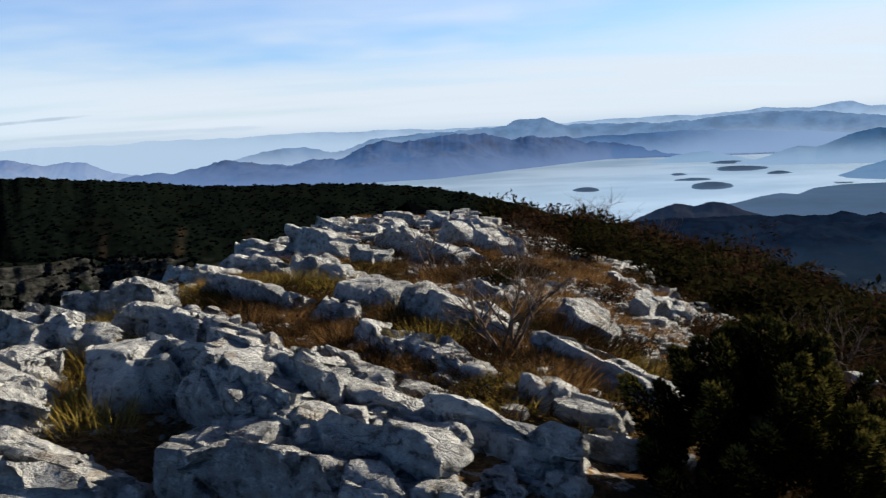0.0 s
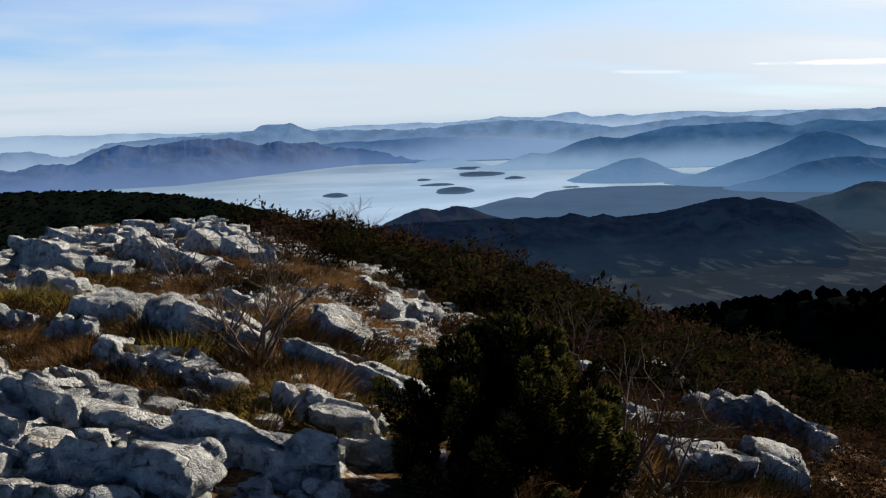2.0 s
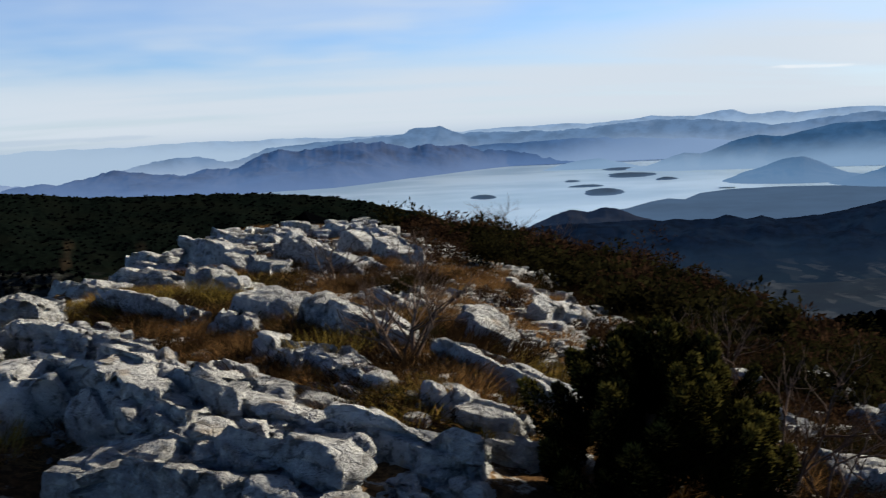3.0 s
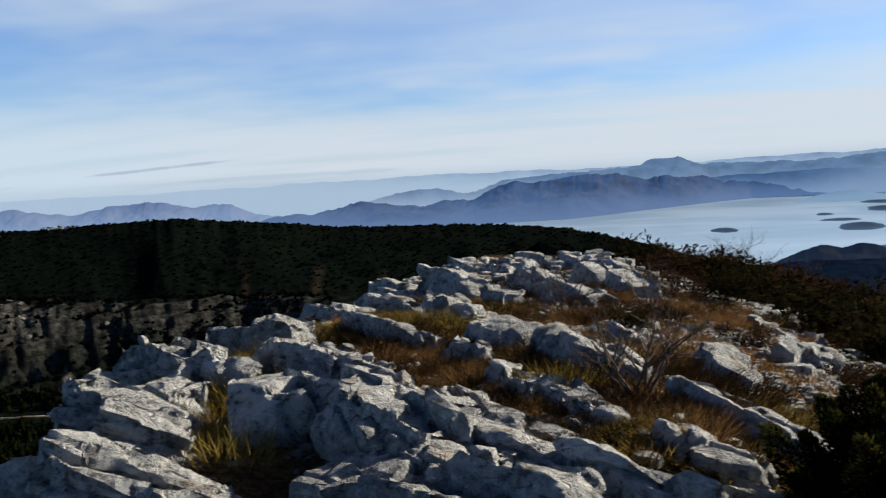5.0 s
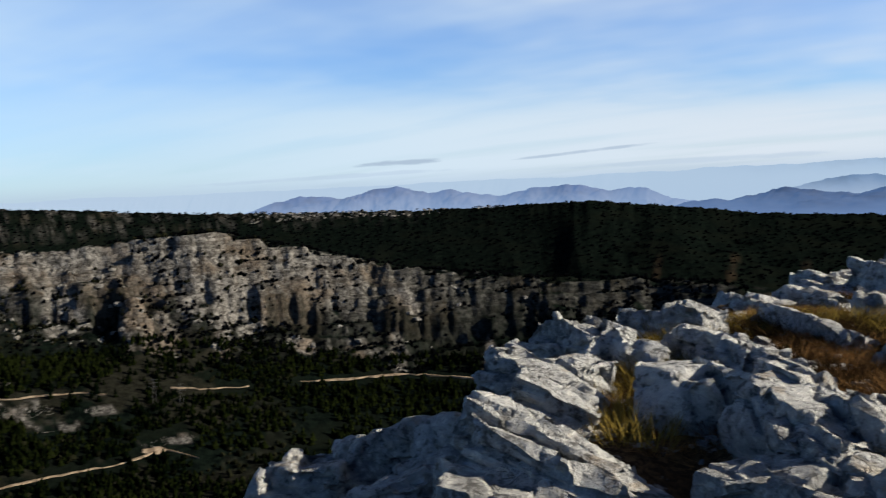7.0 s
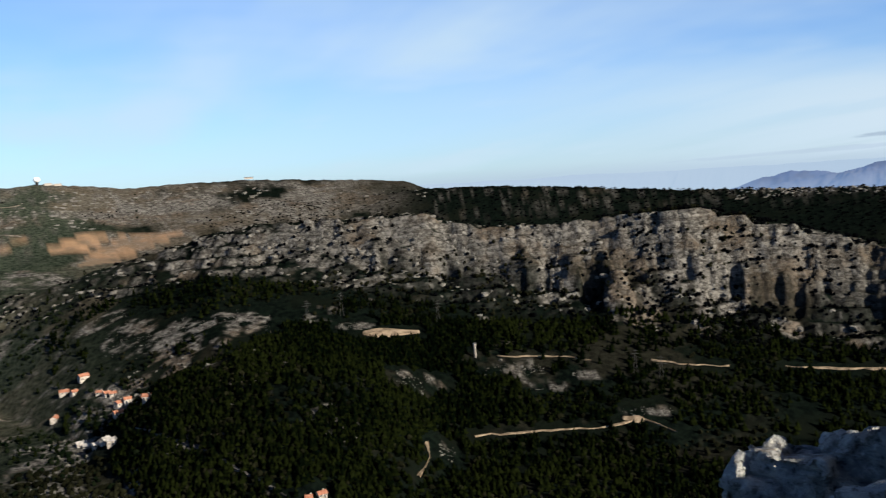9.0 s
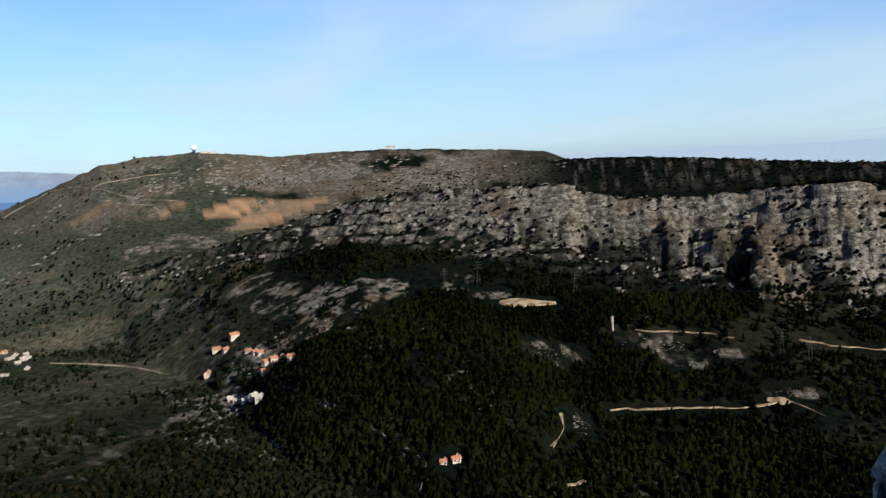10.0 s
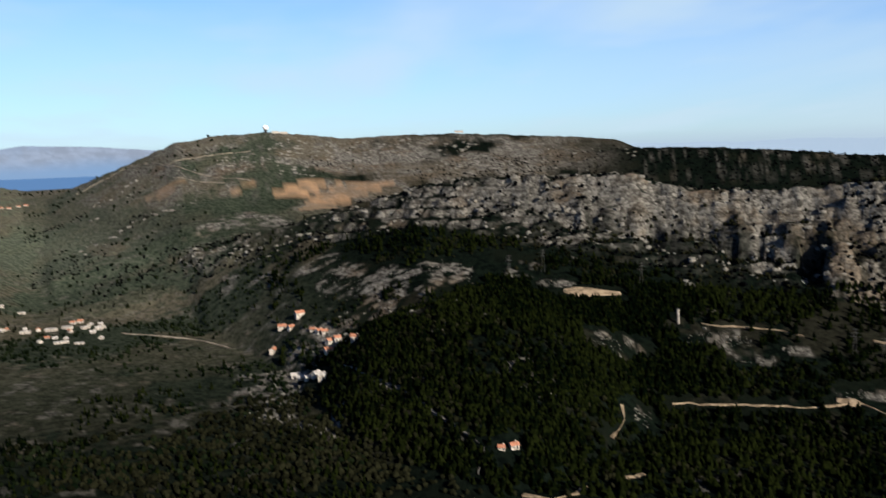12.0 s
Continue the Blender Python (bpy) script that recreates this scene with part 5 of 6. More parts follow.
def leaf_cloud(leaves, seed, lumps=9, leaf=0.055, flat=0.8, spiky=0.0, narrow=0.45):
    """A shrub's crown: leaves gathered on several uneven lumps, with gaps between."""
    g = np.random.default_rng(seed)
    centre = g.normal(0, 0.33, (lumps, 3)) * (1, 1, 0.55) + (0, 0, 0.45)
    radius = g.uniform(0.16, 0.42, lumps)
    pick = g.integers(0, lumps, leaves)
    d = g.normal(size=(leaves, 3))
    d /= np.linalg.norm(d, axis=1)[:, None]
    at = centre[pick] + d * (radius[pick] * g.uniform(0.55, 1.08, leaves))[:, None]
    at[:, 2] = np.maximum(at[:, 2], 0.02) * flat
    u = g.normal(size=(leaves, 3)) + spiky * (d + (0, 0, 1.0))
    u /= np.linalg.norm(u, axis=1)[:, None]
    w = np.cross(u, g.normal(size=(leaves, 3)))
    w /= np.linalg.norm(w, axis=1)[:, None]
    size = leaf * g.uniform(0.6, 1.4, leaves)[:, None]
    v = np.stack([at - u * size, at + w * size * narrow, at + u * size, at - w * size * narrow], 1).reshape(-1, 3)
    k = np.arange(leaves)[:, None] * 4
    return v, np.concatenate([k + [0, 1, 2], k + [0, 2, 3]])


grass, yellow, heath = [], [], []
for k in range(5):
    t = tuft(42, 0.8, 1.3, 0.018, 300 + k)
    x, y, z = shelf(800, -3.4, 4.2, 4.0, 26, 0, 0.9, 90, 0.53)
    grass.append(strew(t, np.stack([x, y, z, rng.uniform(0.10, 0.22, len(x)), rng.uniform(0.05, 0.13, len(x))], -1), rng))
    x, y, z = shelf(420, -3.6, 1.5, 4.2, 12, 0, 0.8, 95, 0.56)
    yellow.append(strew(t, np.stack([x, y, z, rng.uniform(0.10, 0.20, len(x)), rng.uniform(0.07, 0.17, len(x))], -1), rng))
    t = tuft(170, 0.75, 1.0, 0.009, 330 + k)
    x, y, z = shelf(170, -2.8, 3.2, 3.8, 18, 0, 0.9, 97, 0.52)
    grass.append(strew(t, np.stack([x, y, z, rng.uniform(0.14, 0.27, len(x)), rng.uniform(0.12, 0.21, len(x))], -1), rng))
    t = tuft(80, 0.85, 0.9, 0.012, 340 + k)
    x, y, z = shelf(420, -2.8, 4.6, 4.2, 22, 0, 0.9, 98, 0.50)
    heath.append(strew(t, np.stack([x, y, z, rng.uniform(0.13, 0.34, len(x)), rng.uniform(0.10, 0.24, len(x))], -1), rng))
for x, y, size, tall in ((-0.80, 4.52, 0.20, 0.14), (-0.50, 4.30, 0.22, 0.14), (-0.28, 4.22, 0.18, 0.12), (-1.99, 8.6, 0.5, 0.22), (-1.5, 8.3, 0.42, 0.2), (0.55, 10.1, 0.5, 0.22), (-2.5, 6.3, 0.3, 0.2), (-0.25, 7.0, 0.45, 0.2), (0.65, 6.3, 0.4, 0.2), (0.35, 5.6, 0.36, 0.18)):
    for k in range(4):
        px, py = x + rng.normal(0, 0.12), y + rng.normal(0, 0.12)
        heath.append(strew(tuft(150, 0.85, 0.9, 0.010, 360 + k), np.array([[px, py, float(summit(np.array([px]), np.array([py]))[0]), size, tall]]), rng))
for x, y in ((-2.55, 6.3), (-2.35, 6.0), (-2.75, 6.9), (-2.45, 5.5), (-2.2, 5.2), (-2.65, 6.6), (-2.3, 6.9), (-1.2, 9.6), (-2.1, 8.9), (-0.4, 7.8), (-1.3, 8.9), (-1.7, 9.2), (-0.2, 6.1), (-2.9, 7.6)):
    for k in range(3):
        px, py = x + rng.normal(0, 0.12), y + rng.normal(0, 0.12)
        yellow.append(strew(tuft(70, 0.8, 1.0, 0.012, 380 + k), np.array([[px, py, float(summit(np.array([px]), np.array([py]))[0]) + 0.02, 0.25, 0.25]]), rng))
merged(grass, "dry_grass", GRASS, "golden dry grass tufts between the rocks", "grass")
merged(yellow, "green_grass", GREEN_GRASS, "yellow-green grass tufts tucked between limestone slabs", "grass")
merged(heath, "brown_heath", HEATH, "low brown withered heath in the rock gaps", "heath")

bushes, dark_bushes = [], []
for k in range(6):
    t = leaf_cloud(560, 400 + k, 18, 0.074, 0.85, 0.7, 0.34)
    x, y = rng.uniform(1.6, 17, 95), rng.uniform(8, 30, 95)
    keep = (x > 0.26 * y + 0.7 + 0.7 * rng.normal(size=95)) | (y > 23)
    x, y = x[keep], y[keep]
    size = rng.uniform(0.40, 0.95, len(x)) * np.clip(np.hypot(x, y) / 15, 0.55, 1.5)
    green = rng.uniform(0, 1, len(x)) < 0.36
    rows = np.stack([x, y, summit(x, y) - 0.05, size, size * rng.uniform(0.6, 0.95, len(x))], -1)
    bushes.append(strew(t, rows[~green], rng))
    dark_bushes.append(strew(t, rows[green], rng))
    t = leaf_cloud(480, 460 + k, 14, 0.070, 0.85, 0.3, 0.42)
    x, y = rng.uniform(3.2, 20, 26), rng.uniform(13, 34, 26)
    size = rng.uniform(0.5, 1.25, len(x))
    dark_bushes.append(strew(t, np.stack([x, y, summit(x, y) - 0.05, size, size * 0.9], -1), rng))
    x, y = rng.uniform(4.6, 8.6, 4), rng.uniform(29, 34, 4)
    dark_bushes.append(strew(t, np.stack([x, y, summit(x, y) - 0.05, 0 * x + 0.75, rng.uniform(0.8, 1.3, 4)], -1), rng))
    x, y = rng.uniform(2.6, 8.5, 16), rng.uniform(4.8, 10, 16)
    bushes.append(strew(leaf_cloud(600, 480 + k, 14, 0.062, 0.8, 0.9, 0.30), np.stack([x, y, summit(x, y) - 0.04, rng.uniform(0.25, 0.5, 16), rng.uniform(0.18, 0.34, 16)], -1), rng))
    x, y = rng.uniform(4.2, 9.5, 11), rng.uniform(9, 17, 11)
    dark_bushes.append(strew(t, np.stack([x, y, summit(x, y) - 0.05, rng.uniform(0.4, 0.8, 11), rng.uniform(0.4, 0.7, 11)], -1), rng))
    x, y = rng.uniform(7.0, 11, 3), rng.uniform(6.5, 11, 3)
    dark_bushes.append(strew(t, np.stack([x, y, summit(x, y) - 0.05, 0 * x + 0.8, rng.uniform(0.6, 0.9, 3)], -1), rng))
for k in range(3):
    t = leaf_cloud(450, 430 + k, 10, 0.07, 0.8, 1.0, 0.16)
    x, y, z = shelf(80, -2.6, 4.5, 4.6, 20, -0.02, 0.6, 99, 0.46)
    dark_bushes.append(strew(t, np.stack([x, y, z, rng.uniform(0.16, 0.36, len(x)), rng.uniform(0.14, 0.28, len(x))], -1), rng))
# low bushes beside the juniper, thickened to stand in for shade there
for k, (px, py, wide, tall) in enumerate(((2.15, 4.15, 0.34, 0.26), (2.55, 4.35, 0.36, 0.24), (2.95, 4.95, 0.40, 0.28), (2.05, 5.05, 0.34, 0.24), (3.45, 5.75, 0.44, 0.30), (2.4, 5.75, 0.36, 0.22), (1.9, 3.7, 0.3, 0.2), (2.5, 3.6, 0.4, 0.22))):
    dark_bushes.append(strew(leaf_cloud(1200, 500 + k, 14, 0.040, 0.8, 0.8, 0.25), np.array([[px, py, float(summit(np.array([px]), np.array([py]))[0]) - 0.03, wide, tall]]), rng))


def clump(x, y, wide, tall, material, seed):
    """One rounded evergreen or leafless bush of many small leaves or twigs."""
    green = material is SCRUB
    v, f = leaf_cloud(2600 if green else 2200, seed, 20, 0.036 if green else 0.042, 0.9, 0.5 if green else 0.9, 0.42 if green else 0.26)
    ob = sheet("evergreen_bush" if green else "leafless_bush", v * (wide, wide, 1.15 * tall), f, [material])
    ob.location = (x, y, float(summit(np.array([x]), np.array([y]))[0]) - 0.05)
    ob.rotation_euler = (0, 0, seed * 1.7)
    return tagged(ob, "dark olive evergreen bush on the sloping shoulder" if green else "reddish-brown leafless bush on the shoulder", "bush", group="bushes on the shoulder")


for k, row in enumerate(((0.51, 9.06, 0.34, 0.23, SCRUB), (2.53, 16.08, 0.84, 0.72, SCRUB), (6.12, 29.37, 1.31, 1.14, SCRUB), (5.46, 29.50, 0.72, 0.90, SCRUB), (1.55, 15.51, 0.93, 0.59, BROWN_SCRUB),
                         (3.73, 29.77, 1.91, 0.95, BROWN_SCRUB), (1.61, 10.49, 0.25, 0.27, BROWN_SCRUB), (1.98, 10.47, 0.34, 0.30, BROWN_SCRUB), (9.24, 28.54, 2.20, 1.53, BROWN_SCRUB), (11.38, 27.76, 1.31, 1.14, BROWN_SCRUB),
                         (9.12, 23.96, 1.43, 0.98, BROWN_SCRUB), (13.90, 26.58, 1.55, 1.05, SCRUB), (6.70, 14.27, 0.69, 0.50, SCRUB), (7.15, 11.41, 0.48, 0.51, SCRUB))):
    clump(*row, 610 + k)
for k, row in enumerate(((15.47, 25.70, 1.91, 1.14, SCRUB), (17.62, 24.28, 2.38, 1.34, SCRUB), (8.44, 15.01, 0.68, 0.55, SCRUB), (4.47, 9.22, 0.37, 0.33, BROWN_SCRUB), (6.38, 9.30, 0.49, 0.36, SCRUB),
                         (15.20, 19.30, 1.17, 0.78, SCRUB), (5.64, 13.78, 0.47, 0.38, SCRUB), (4.35, 30.2, 0.50, 1.30, SCRUB), (4.75, 30.4, 0.45, 1.55, SCRUB), (3.9, 30.2, 0.40, 1.15, SCRUB), (6.9, 29.6, 0.9, 1.25, SCRUB), (5.15, 30.6, 0.7, 1.2, SCRUB))):
    clump(*row, 640 + k)
merged(bushes, "brown_scrub", BROWN_SCRUB, "leafless brown scrub over the sloping shoulder", "scrub")
merged(dark_bushes, "olive_scrub", SCRUB, "dark olive evergreen scrub below the ridge", "scrub")


def tube(points, radii, sides=5):
    """A tapered limb through the points."""
    v, f = [], []
    for i, (p, r) in enumerate(zip(points, radii)):
        ahead = Vector(points[min(i + 1, len(points) - 1)]) - Vector(points[max(i - 1, 0)])
        turn = ahead.to_track_quat("Z", "Y")
        for k in range(sides):
            a = 2 * math.pi * k / sides
            v.append(Vector(p) + turn @ Vector((math.cos(a) * r, math.sin(a) * r, 0)))
        if i:
            for k in range(sides):
                a, b = (i - 1) * sides + k, (i - 1) * sides + (k + 1) % sides
                f.append((a, b, b + sides, a + sides))
    return np.array([list(q) for q in v]), np.array(f)


def branch_set(seed, stems, reach, spread, thick, depth=3):
    """Tubes of a bare, forking shrub."""
    r = random.Random(seed)
    made = []

    def grow(p, d, length, thickness, level):
        pts, q = [p.copy()], p.copy()
        for _ in range(4):
            d = (d + Vector((r.gauss(0, 0.16), r.gauss(0, 0.16), r.gauss(0.03, 0.10)))).normalized()
            q = q + d * length / 4
            pts.append(q.copy())
        made.append(tube(pts, [thickness * (1 - 0.16 * i) for i in range(5)], 5 if level else 4))
        if level:
            for _ in range(r.choice((2, 3, 3))):
                at = pts[r.choice((2, 3, 4, 4))]
                turn = (d + Vector((r.gauss(0, 0.55), r.gauss(0, 0.55), r.gauss(0.1, 0.35)))).normalized()
                grow(at, turn, length * r.uniform(0.5, 0.75), thickness * 0.52, level - 1)

    for k in range(stems):
        a = 2 * math.pi * k / stems + r.uniform(-0.3, 0.3)
        grow(Vector((0, 0, -0.03)), Vector((math.cos(a) * spread, math.sin(a) * spread, 1)).normalized(), reach * r.uniform(0.4, 0.55), thick, depth)
    return made


def bare_shrub(x, y, reach, stems, seed, label, spread=0.9, thick=0.012):
    z = float(summit(np.array([x]), np.array([y]))[0])
    pieces = branch_set(seed, stems, reach, spread, thick)
    root = tagged(new("bare_shrub"), label, "shrub")
    root.location = (x, y, z)
    verts, faces, start = [], [], 0
    for v, f in pieces:
        verts.append(v)
        faces.append(f + start)
        start += len(v)
    twigs = tagged(sheet("branch_work", np.concatenate(verts), np.concatenate(faces), [TWIG], True), kind="stuff")
    twigs.parent = root
    return root


bare_shrub(0.36, 5.85, 0.84, 10, 3, "bare leafless grey-brown shrub among dry grass", 0.9, 0.016)
bare_shrub(2.28, 4.45, 1.0, 6, 5, "spindly bare shrub beside the dark juniper", 0.6, 0.016)
bare_shrub(2.62, 4.55, 0.85, 5, 9, "spindly bare shrub beside the dark juniper", 0.8, 0.014)
bare_shrub(-0.2, 10.6, 0.8, 7, 12, "low bare shrub on the rubble")
bare_shrub(0.9, 12.2, 0.8, 6, 15, "low bare shrub on the rubble")
for k, (px, py, reach) in enumerate(((3.2, 29.0, 1.3), (4.1, 29.5, 1.6), (5.0, 30.0, 1.9), (5.7, 30.5, 1.9), (6.6, 30.0, 2.0), (7.4, 31.0, 1.9), (2.4, 28.5, 0.9))):
    bare_shrub(px, py, reach, 7, 18 + 7 * k, "thin leafless bush on the skyline", 0.5, 0.022)
bare_shrub(5.2, 31.0, 2.2, 5, 21, "thin leafless bush on the skyline", 0.4, 0.02)
bare_shrub(4.3, 9.6, 0.9, 6, 24, "bare brown shrub on the stony slope")


def juniper(x, y, wide, tall):
    """A dense dark juniper: a short trunk, limbs, and upright sprays of needles in uneven lobes."""
    z = float(summit(np.array([x]), np.array([y]))[0])
    root = tagged(new("juniper_bush"), "dense near-black juniper bush with olive-yellow spray tips", "bush")
    root.location = (x, y, z)
    g = np.random.default_rng(77)
    v, f = tube([(0, 0, -0.1), (0.02, 0, 0.2), (0.0, 0.03, 0.5)], [0.07, 0.055, 0.03], 7)
    trunk = sheet("trunk", v, f, [TWIG], True)
    trunk.parent = root
    plumes = []
    for k in range(88):
        a, h = g.uniform(0, 2 * np.pi), g.uniform(0.0, 1.0) ** 0.8
        dome = math.sqrt(max(0.05, 1 - (0.95 * h) ** 2.4))
        reach = 0.5 * wide * dome * g.uniform(0.30, 1.0) ** 0.5 * (1 + 0.20 * math.sin(3 * a + 1) + 0.10 * math.sin(7 * a))
        lean = 0.75 * reach / (0.5 * wide)
        plumes.append((reach * math.cos(a), reach * math.sin(a), h * tall * 0.82, lean * math.cos(a), lean * math.sin(a), g.uniform(0.045, 0.085), g.uniform(0.12, 0.28)))
    plumes = np.array(plumes)
    for i in range(0, len(plumes), 12):
        group = plumes[i:i + 12]
        n_leaf = 1500 * len(group)
        pick = g.integers(0, len(group), n_leaf)
        axis = np.stack([group[pick, 3], group[pick, 4], np.ones(n_leaf)], -1)
        axis /= np.linalg.norm(axis, axis=1)[:, None]
        along = g.uniform(-0.7, 1.0, n_leaf)
        thin = np.sqrt(np.clip(1 - np.abs(along) ** 1.6, 0.02, 1))
        d = g.normal(size=(n_leaf, 3))
        d -= axis * np.sum(d * axis, axis=1)[:, None]
        d /= np.linalg.norm(d, axis=1)[:, None]
        at = group[pick, :3] + axis * (along * group[pick, 6])[:, None] + d * (group[pick, 5] * thin * g.uniform(0.45, 1.1, n_leaf))[:, None]
        up = d * 0.6 + axis * 0.9 + g.normal(0, 0.3, (n_leaf, 3))
        up /= np.linalg.norm(up, axis=1)[:, None]
        side = np.cross(up, g.normal(size=(n_leaf, 3)))
        side /= np.linalg.norm(side, axis=1)[:, None]
        size = g.uniform(0.011, 0.024, n_leaf)[:, None]
        v = np.stack([at - side * size * 0.28, at + side * size * 0.28, at + up * size * 1.5], 1).reshape(-1, 3)
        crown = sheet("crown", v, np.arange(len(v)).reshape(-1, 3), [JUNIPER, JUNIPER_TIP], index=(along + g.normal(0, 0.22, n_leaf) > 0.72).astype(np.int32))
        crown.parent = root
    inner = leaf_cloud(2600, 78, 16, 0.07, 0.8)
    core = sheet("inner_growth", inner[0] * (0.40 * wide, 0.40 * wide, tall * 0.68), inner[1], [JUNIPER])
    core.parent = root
    return root


juniper(1.40, 3.98, 1.08, 0.88)


# ---------------------------------------------------------------- woods of the valley and the ridges
def conifer(seed, tiers=3, sides=6):
    """A pine crown in a few ragged tiers over a short stem; one unit high."""
    g = np.random.default_rng(seed)
    v, f = [], []
    for t in range(tiers):
        z0, z1 = 0.10 + 0.26 * t, 0.52 + 0.26 * t * (0.48 / 0.52)
        wide = 0.30 * (1 - 0.26 * t)
        start = len(v)
        for k in range(sides):
            a = 2 * math.pi * (k + 0.5 * t) / sides
            w = wide * g.uniform(0.6, 1.25)
            v.append((w * math.cos(a), w * math.sin(a), z0 + g.uniform(-0.07, 0.07)))
        v.append((g.normal(0, 0.03), g.normal(0, 0.03), min(z1, 1.0)))
        f += [(start + k, start + (k + 1) % sides, start + sides) for k in range(sides)]
    return np.array(v), np.array(f)


def round_tree(seed):
    """A lumpy broad crown, one unit high, from a few uneven rings."""
    g = np.random.default_rng(seed)
    v, f, sides = [], [], 6
    for z, w in ((0.05, 0.26), (0.35, 0.50), (0.70, 0.40)):
        for k in range(sides):
            a = 2 * math.pi * (k + g.uniform(-0.3, 0.3)) / sides
            q = w * g.uniform(0.6, 1.3)
            v.append((q * math.cos(a), q * math.sin(a), z + g.uniform(-0.12, 0.12)))
    v.append((0.05, 0.0, 0.98))
    for ring in range(2):
        for k in range(sides):
            a, b = ring * sides + k, ring * sides + (k + 1) % sides
            f += [(a, b, b + sides), (a, b + sides, a + sides)]
    f += [(12 + k, 12 + (k + 1) % sides, 18) for k in range(sides)]
    return np.array(v), np.array(f)


def wood(count, b0, b1, r0, r1, low, high, templates, keep, spread=1.0, sink=0.0):
    """Trees strewn evenly over a sector of the land, where keep says so."""
    b = rng.uniform(b0, b1, count)
    r = np.sqrt(rng.uniform(r0 * r0, r1 * r1, count))
    x, y, z, more = land(b, r)
    ok = keep(b, r, x, y, z, more)
    x, y, z = x[ok], y[ok], z[ok]
    tall = rng.uniform(low, high, len(x))
    pieces = []
    which = rng.integers(0, len(templates), len(x))
    for k, t in enumerate(templates):
        q = which == k
        pieces.append(strew(t, np.stack([x[q], y[q], z[q] - 0.3 - sink * tall[q], spread * tall[q] * rng.uniform(0.75, 1.15, q.sum()), tall[q]], -1), rng))
    return pieces


PINES = [conifer(k) for k in range(6)]
ROUNDS = [round_tree(k) for k in range(6)]
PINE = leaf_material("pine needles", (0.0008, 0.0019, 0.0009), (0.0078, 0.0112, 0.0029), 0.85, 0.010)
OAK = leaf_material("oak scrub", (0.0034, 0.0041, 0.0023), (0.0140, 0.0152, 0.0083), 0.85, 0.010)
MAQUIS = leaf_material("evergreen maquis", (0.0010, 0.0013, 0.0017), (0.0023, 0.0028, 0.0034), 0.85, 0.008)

CLEAR = [(88.6, 1500, 75), (90, 1480, 50), (84.6, 1540, 75), (82.5, 1575, 60), (86.6, 1505, 60), (95.6, 1650, 60), (92.2, 1580, 50)]
for spot in STONY:
    CLEAR.extend((spot[0] + q * spot[2], spot[1], 0.55 * spot[3] + 5) for q in (-0.8, -0.4, 0.0, 0.4, 0.8))


def clear_of(b, r):
    """False where a track or a house yard lies."""
    ok = np.ones(len(b), bool)
    for pb, pr, half in CLEAR:
        ok &= np.hypot((b - pb) * 0.0175 * pr, (r - pr) * 0.6) > half
    return ok


def line_of(points, step=6.0):
    """A smooth polyline through (bearing, range) points."""
    pts = []
    for (b0, r0), (b1, r1) in zip(points, points[1:]):
        n = max(2, int(math.hypot((b1 - b0) * 0.0175 * r0, r1 - r0) / step))
        pts += [(b0 + (b1 - b0) * i / n, r0 + (r1 - r0) * i / n) for i in range(n)]
    return pts + [points[-1]]


def track(label, points, wide, material, name="road", clear=7.0, least=0.05):
    """A road or dirt track draped on the land."""
    pts = line_of(points)
    bs, rs = np.array([p[0] for p in pts]), np.array([p[1] for p in pts])
    rs = rs + 5 * (fbm(bs * 0.6, rs * 0.01, 2, 88) - 0.5) + 5 * (fbm(bs * 2.6, rs * 0.01, 3, 87) - 0.5)
    CLEAR.extend((b, r, clear) for b, r in zip(bs[::2], rs[::2]))
    x, y, z, _ = land(bs, rs)
    d = np.stack([np.gradient(x), np.gradient(y)], -1)
    d /= np.maximum(np.linalg.norm(d, axis=1), 1e-6)[:, None]
    half = wide / 2 * np.clip(3.6 * fbm(x * 0.06, y * 0.06, 3, 89) - 1.25, least, 1.0)
    rows = []
    for q, drop in ((-1.0, -0.8), (-0.9, 0.75), (0.9, 0.75), (1.0, -0.8)):
        rows.append(np.stack([x - d[:, 1] * half * q, y + d[:, 0] * half * q, z + drop], -1))
    v = np.stack(rows, 1)
    ids = np.arange(v.shape[0] * 4).reshape(-1, 4)
    quads = np.concatenate([np.stack([ids[:-1, k], ids[:-1, k + 1], ids[1:, k + 1], ids[1:, k]], -1) for k in range(3)])
    return tagged(sheet(name, v.reshape(-1, 3), quads, [material]), label, "road", kind="structure")


def plain(name, low, high, scale, rough=0.9):
    m, k, where = ground_bits(name)
    t = k.noise(where, scale, 5.0, 0.65)
    finish(k, k.mix(k.span(t, 0.35, 0.65), low, high), rough, t, 0.4, 0.1)
    return m


CUTTING = plain("pale road cutting", (0.10, 0.09, 0.075), (0.26, 0.23, 0.19), 0.05)
DIRT = plain("pale dirt", (0.10, 0.078, 0.056), (0.27, 0.215, 0.155), 0.15)
TARMAC = plain("worn tarmac", (0.06, 0.06, 0.06), (0.13, 0.125, 0.12), 0.2)
track("pale dirt track along the foot of the cliffs", [(62.4, 738), (61.2, 734), (59.4, 732), (57.7, 732), (56.4, 727)], 2.6, DIRT)
track("pale dirt track along the foot of the cliffs", [(52.6, 731), (51.7, 729), (50.9, 728), (49.4, 731), (47.9, 735)], 2.8, DIRT)
track("pale dirt track along the foot of the cliffs", [(44.6, 747), (43.8, 748), (41.2, 758), (37.6, 772), (32.5, 762)], 4, DIRT)
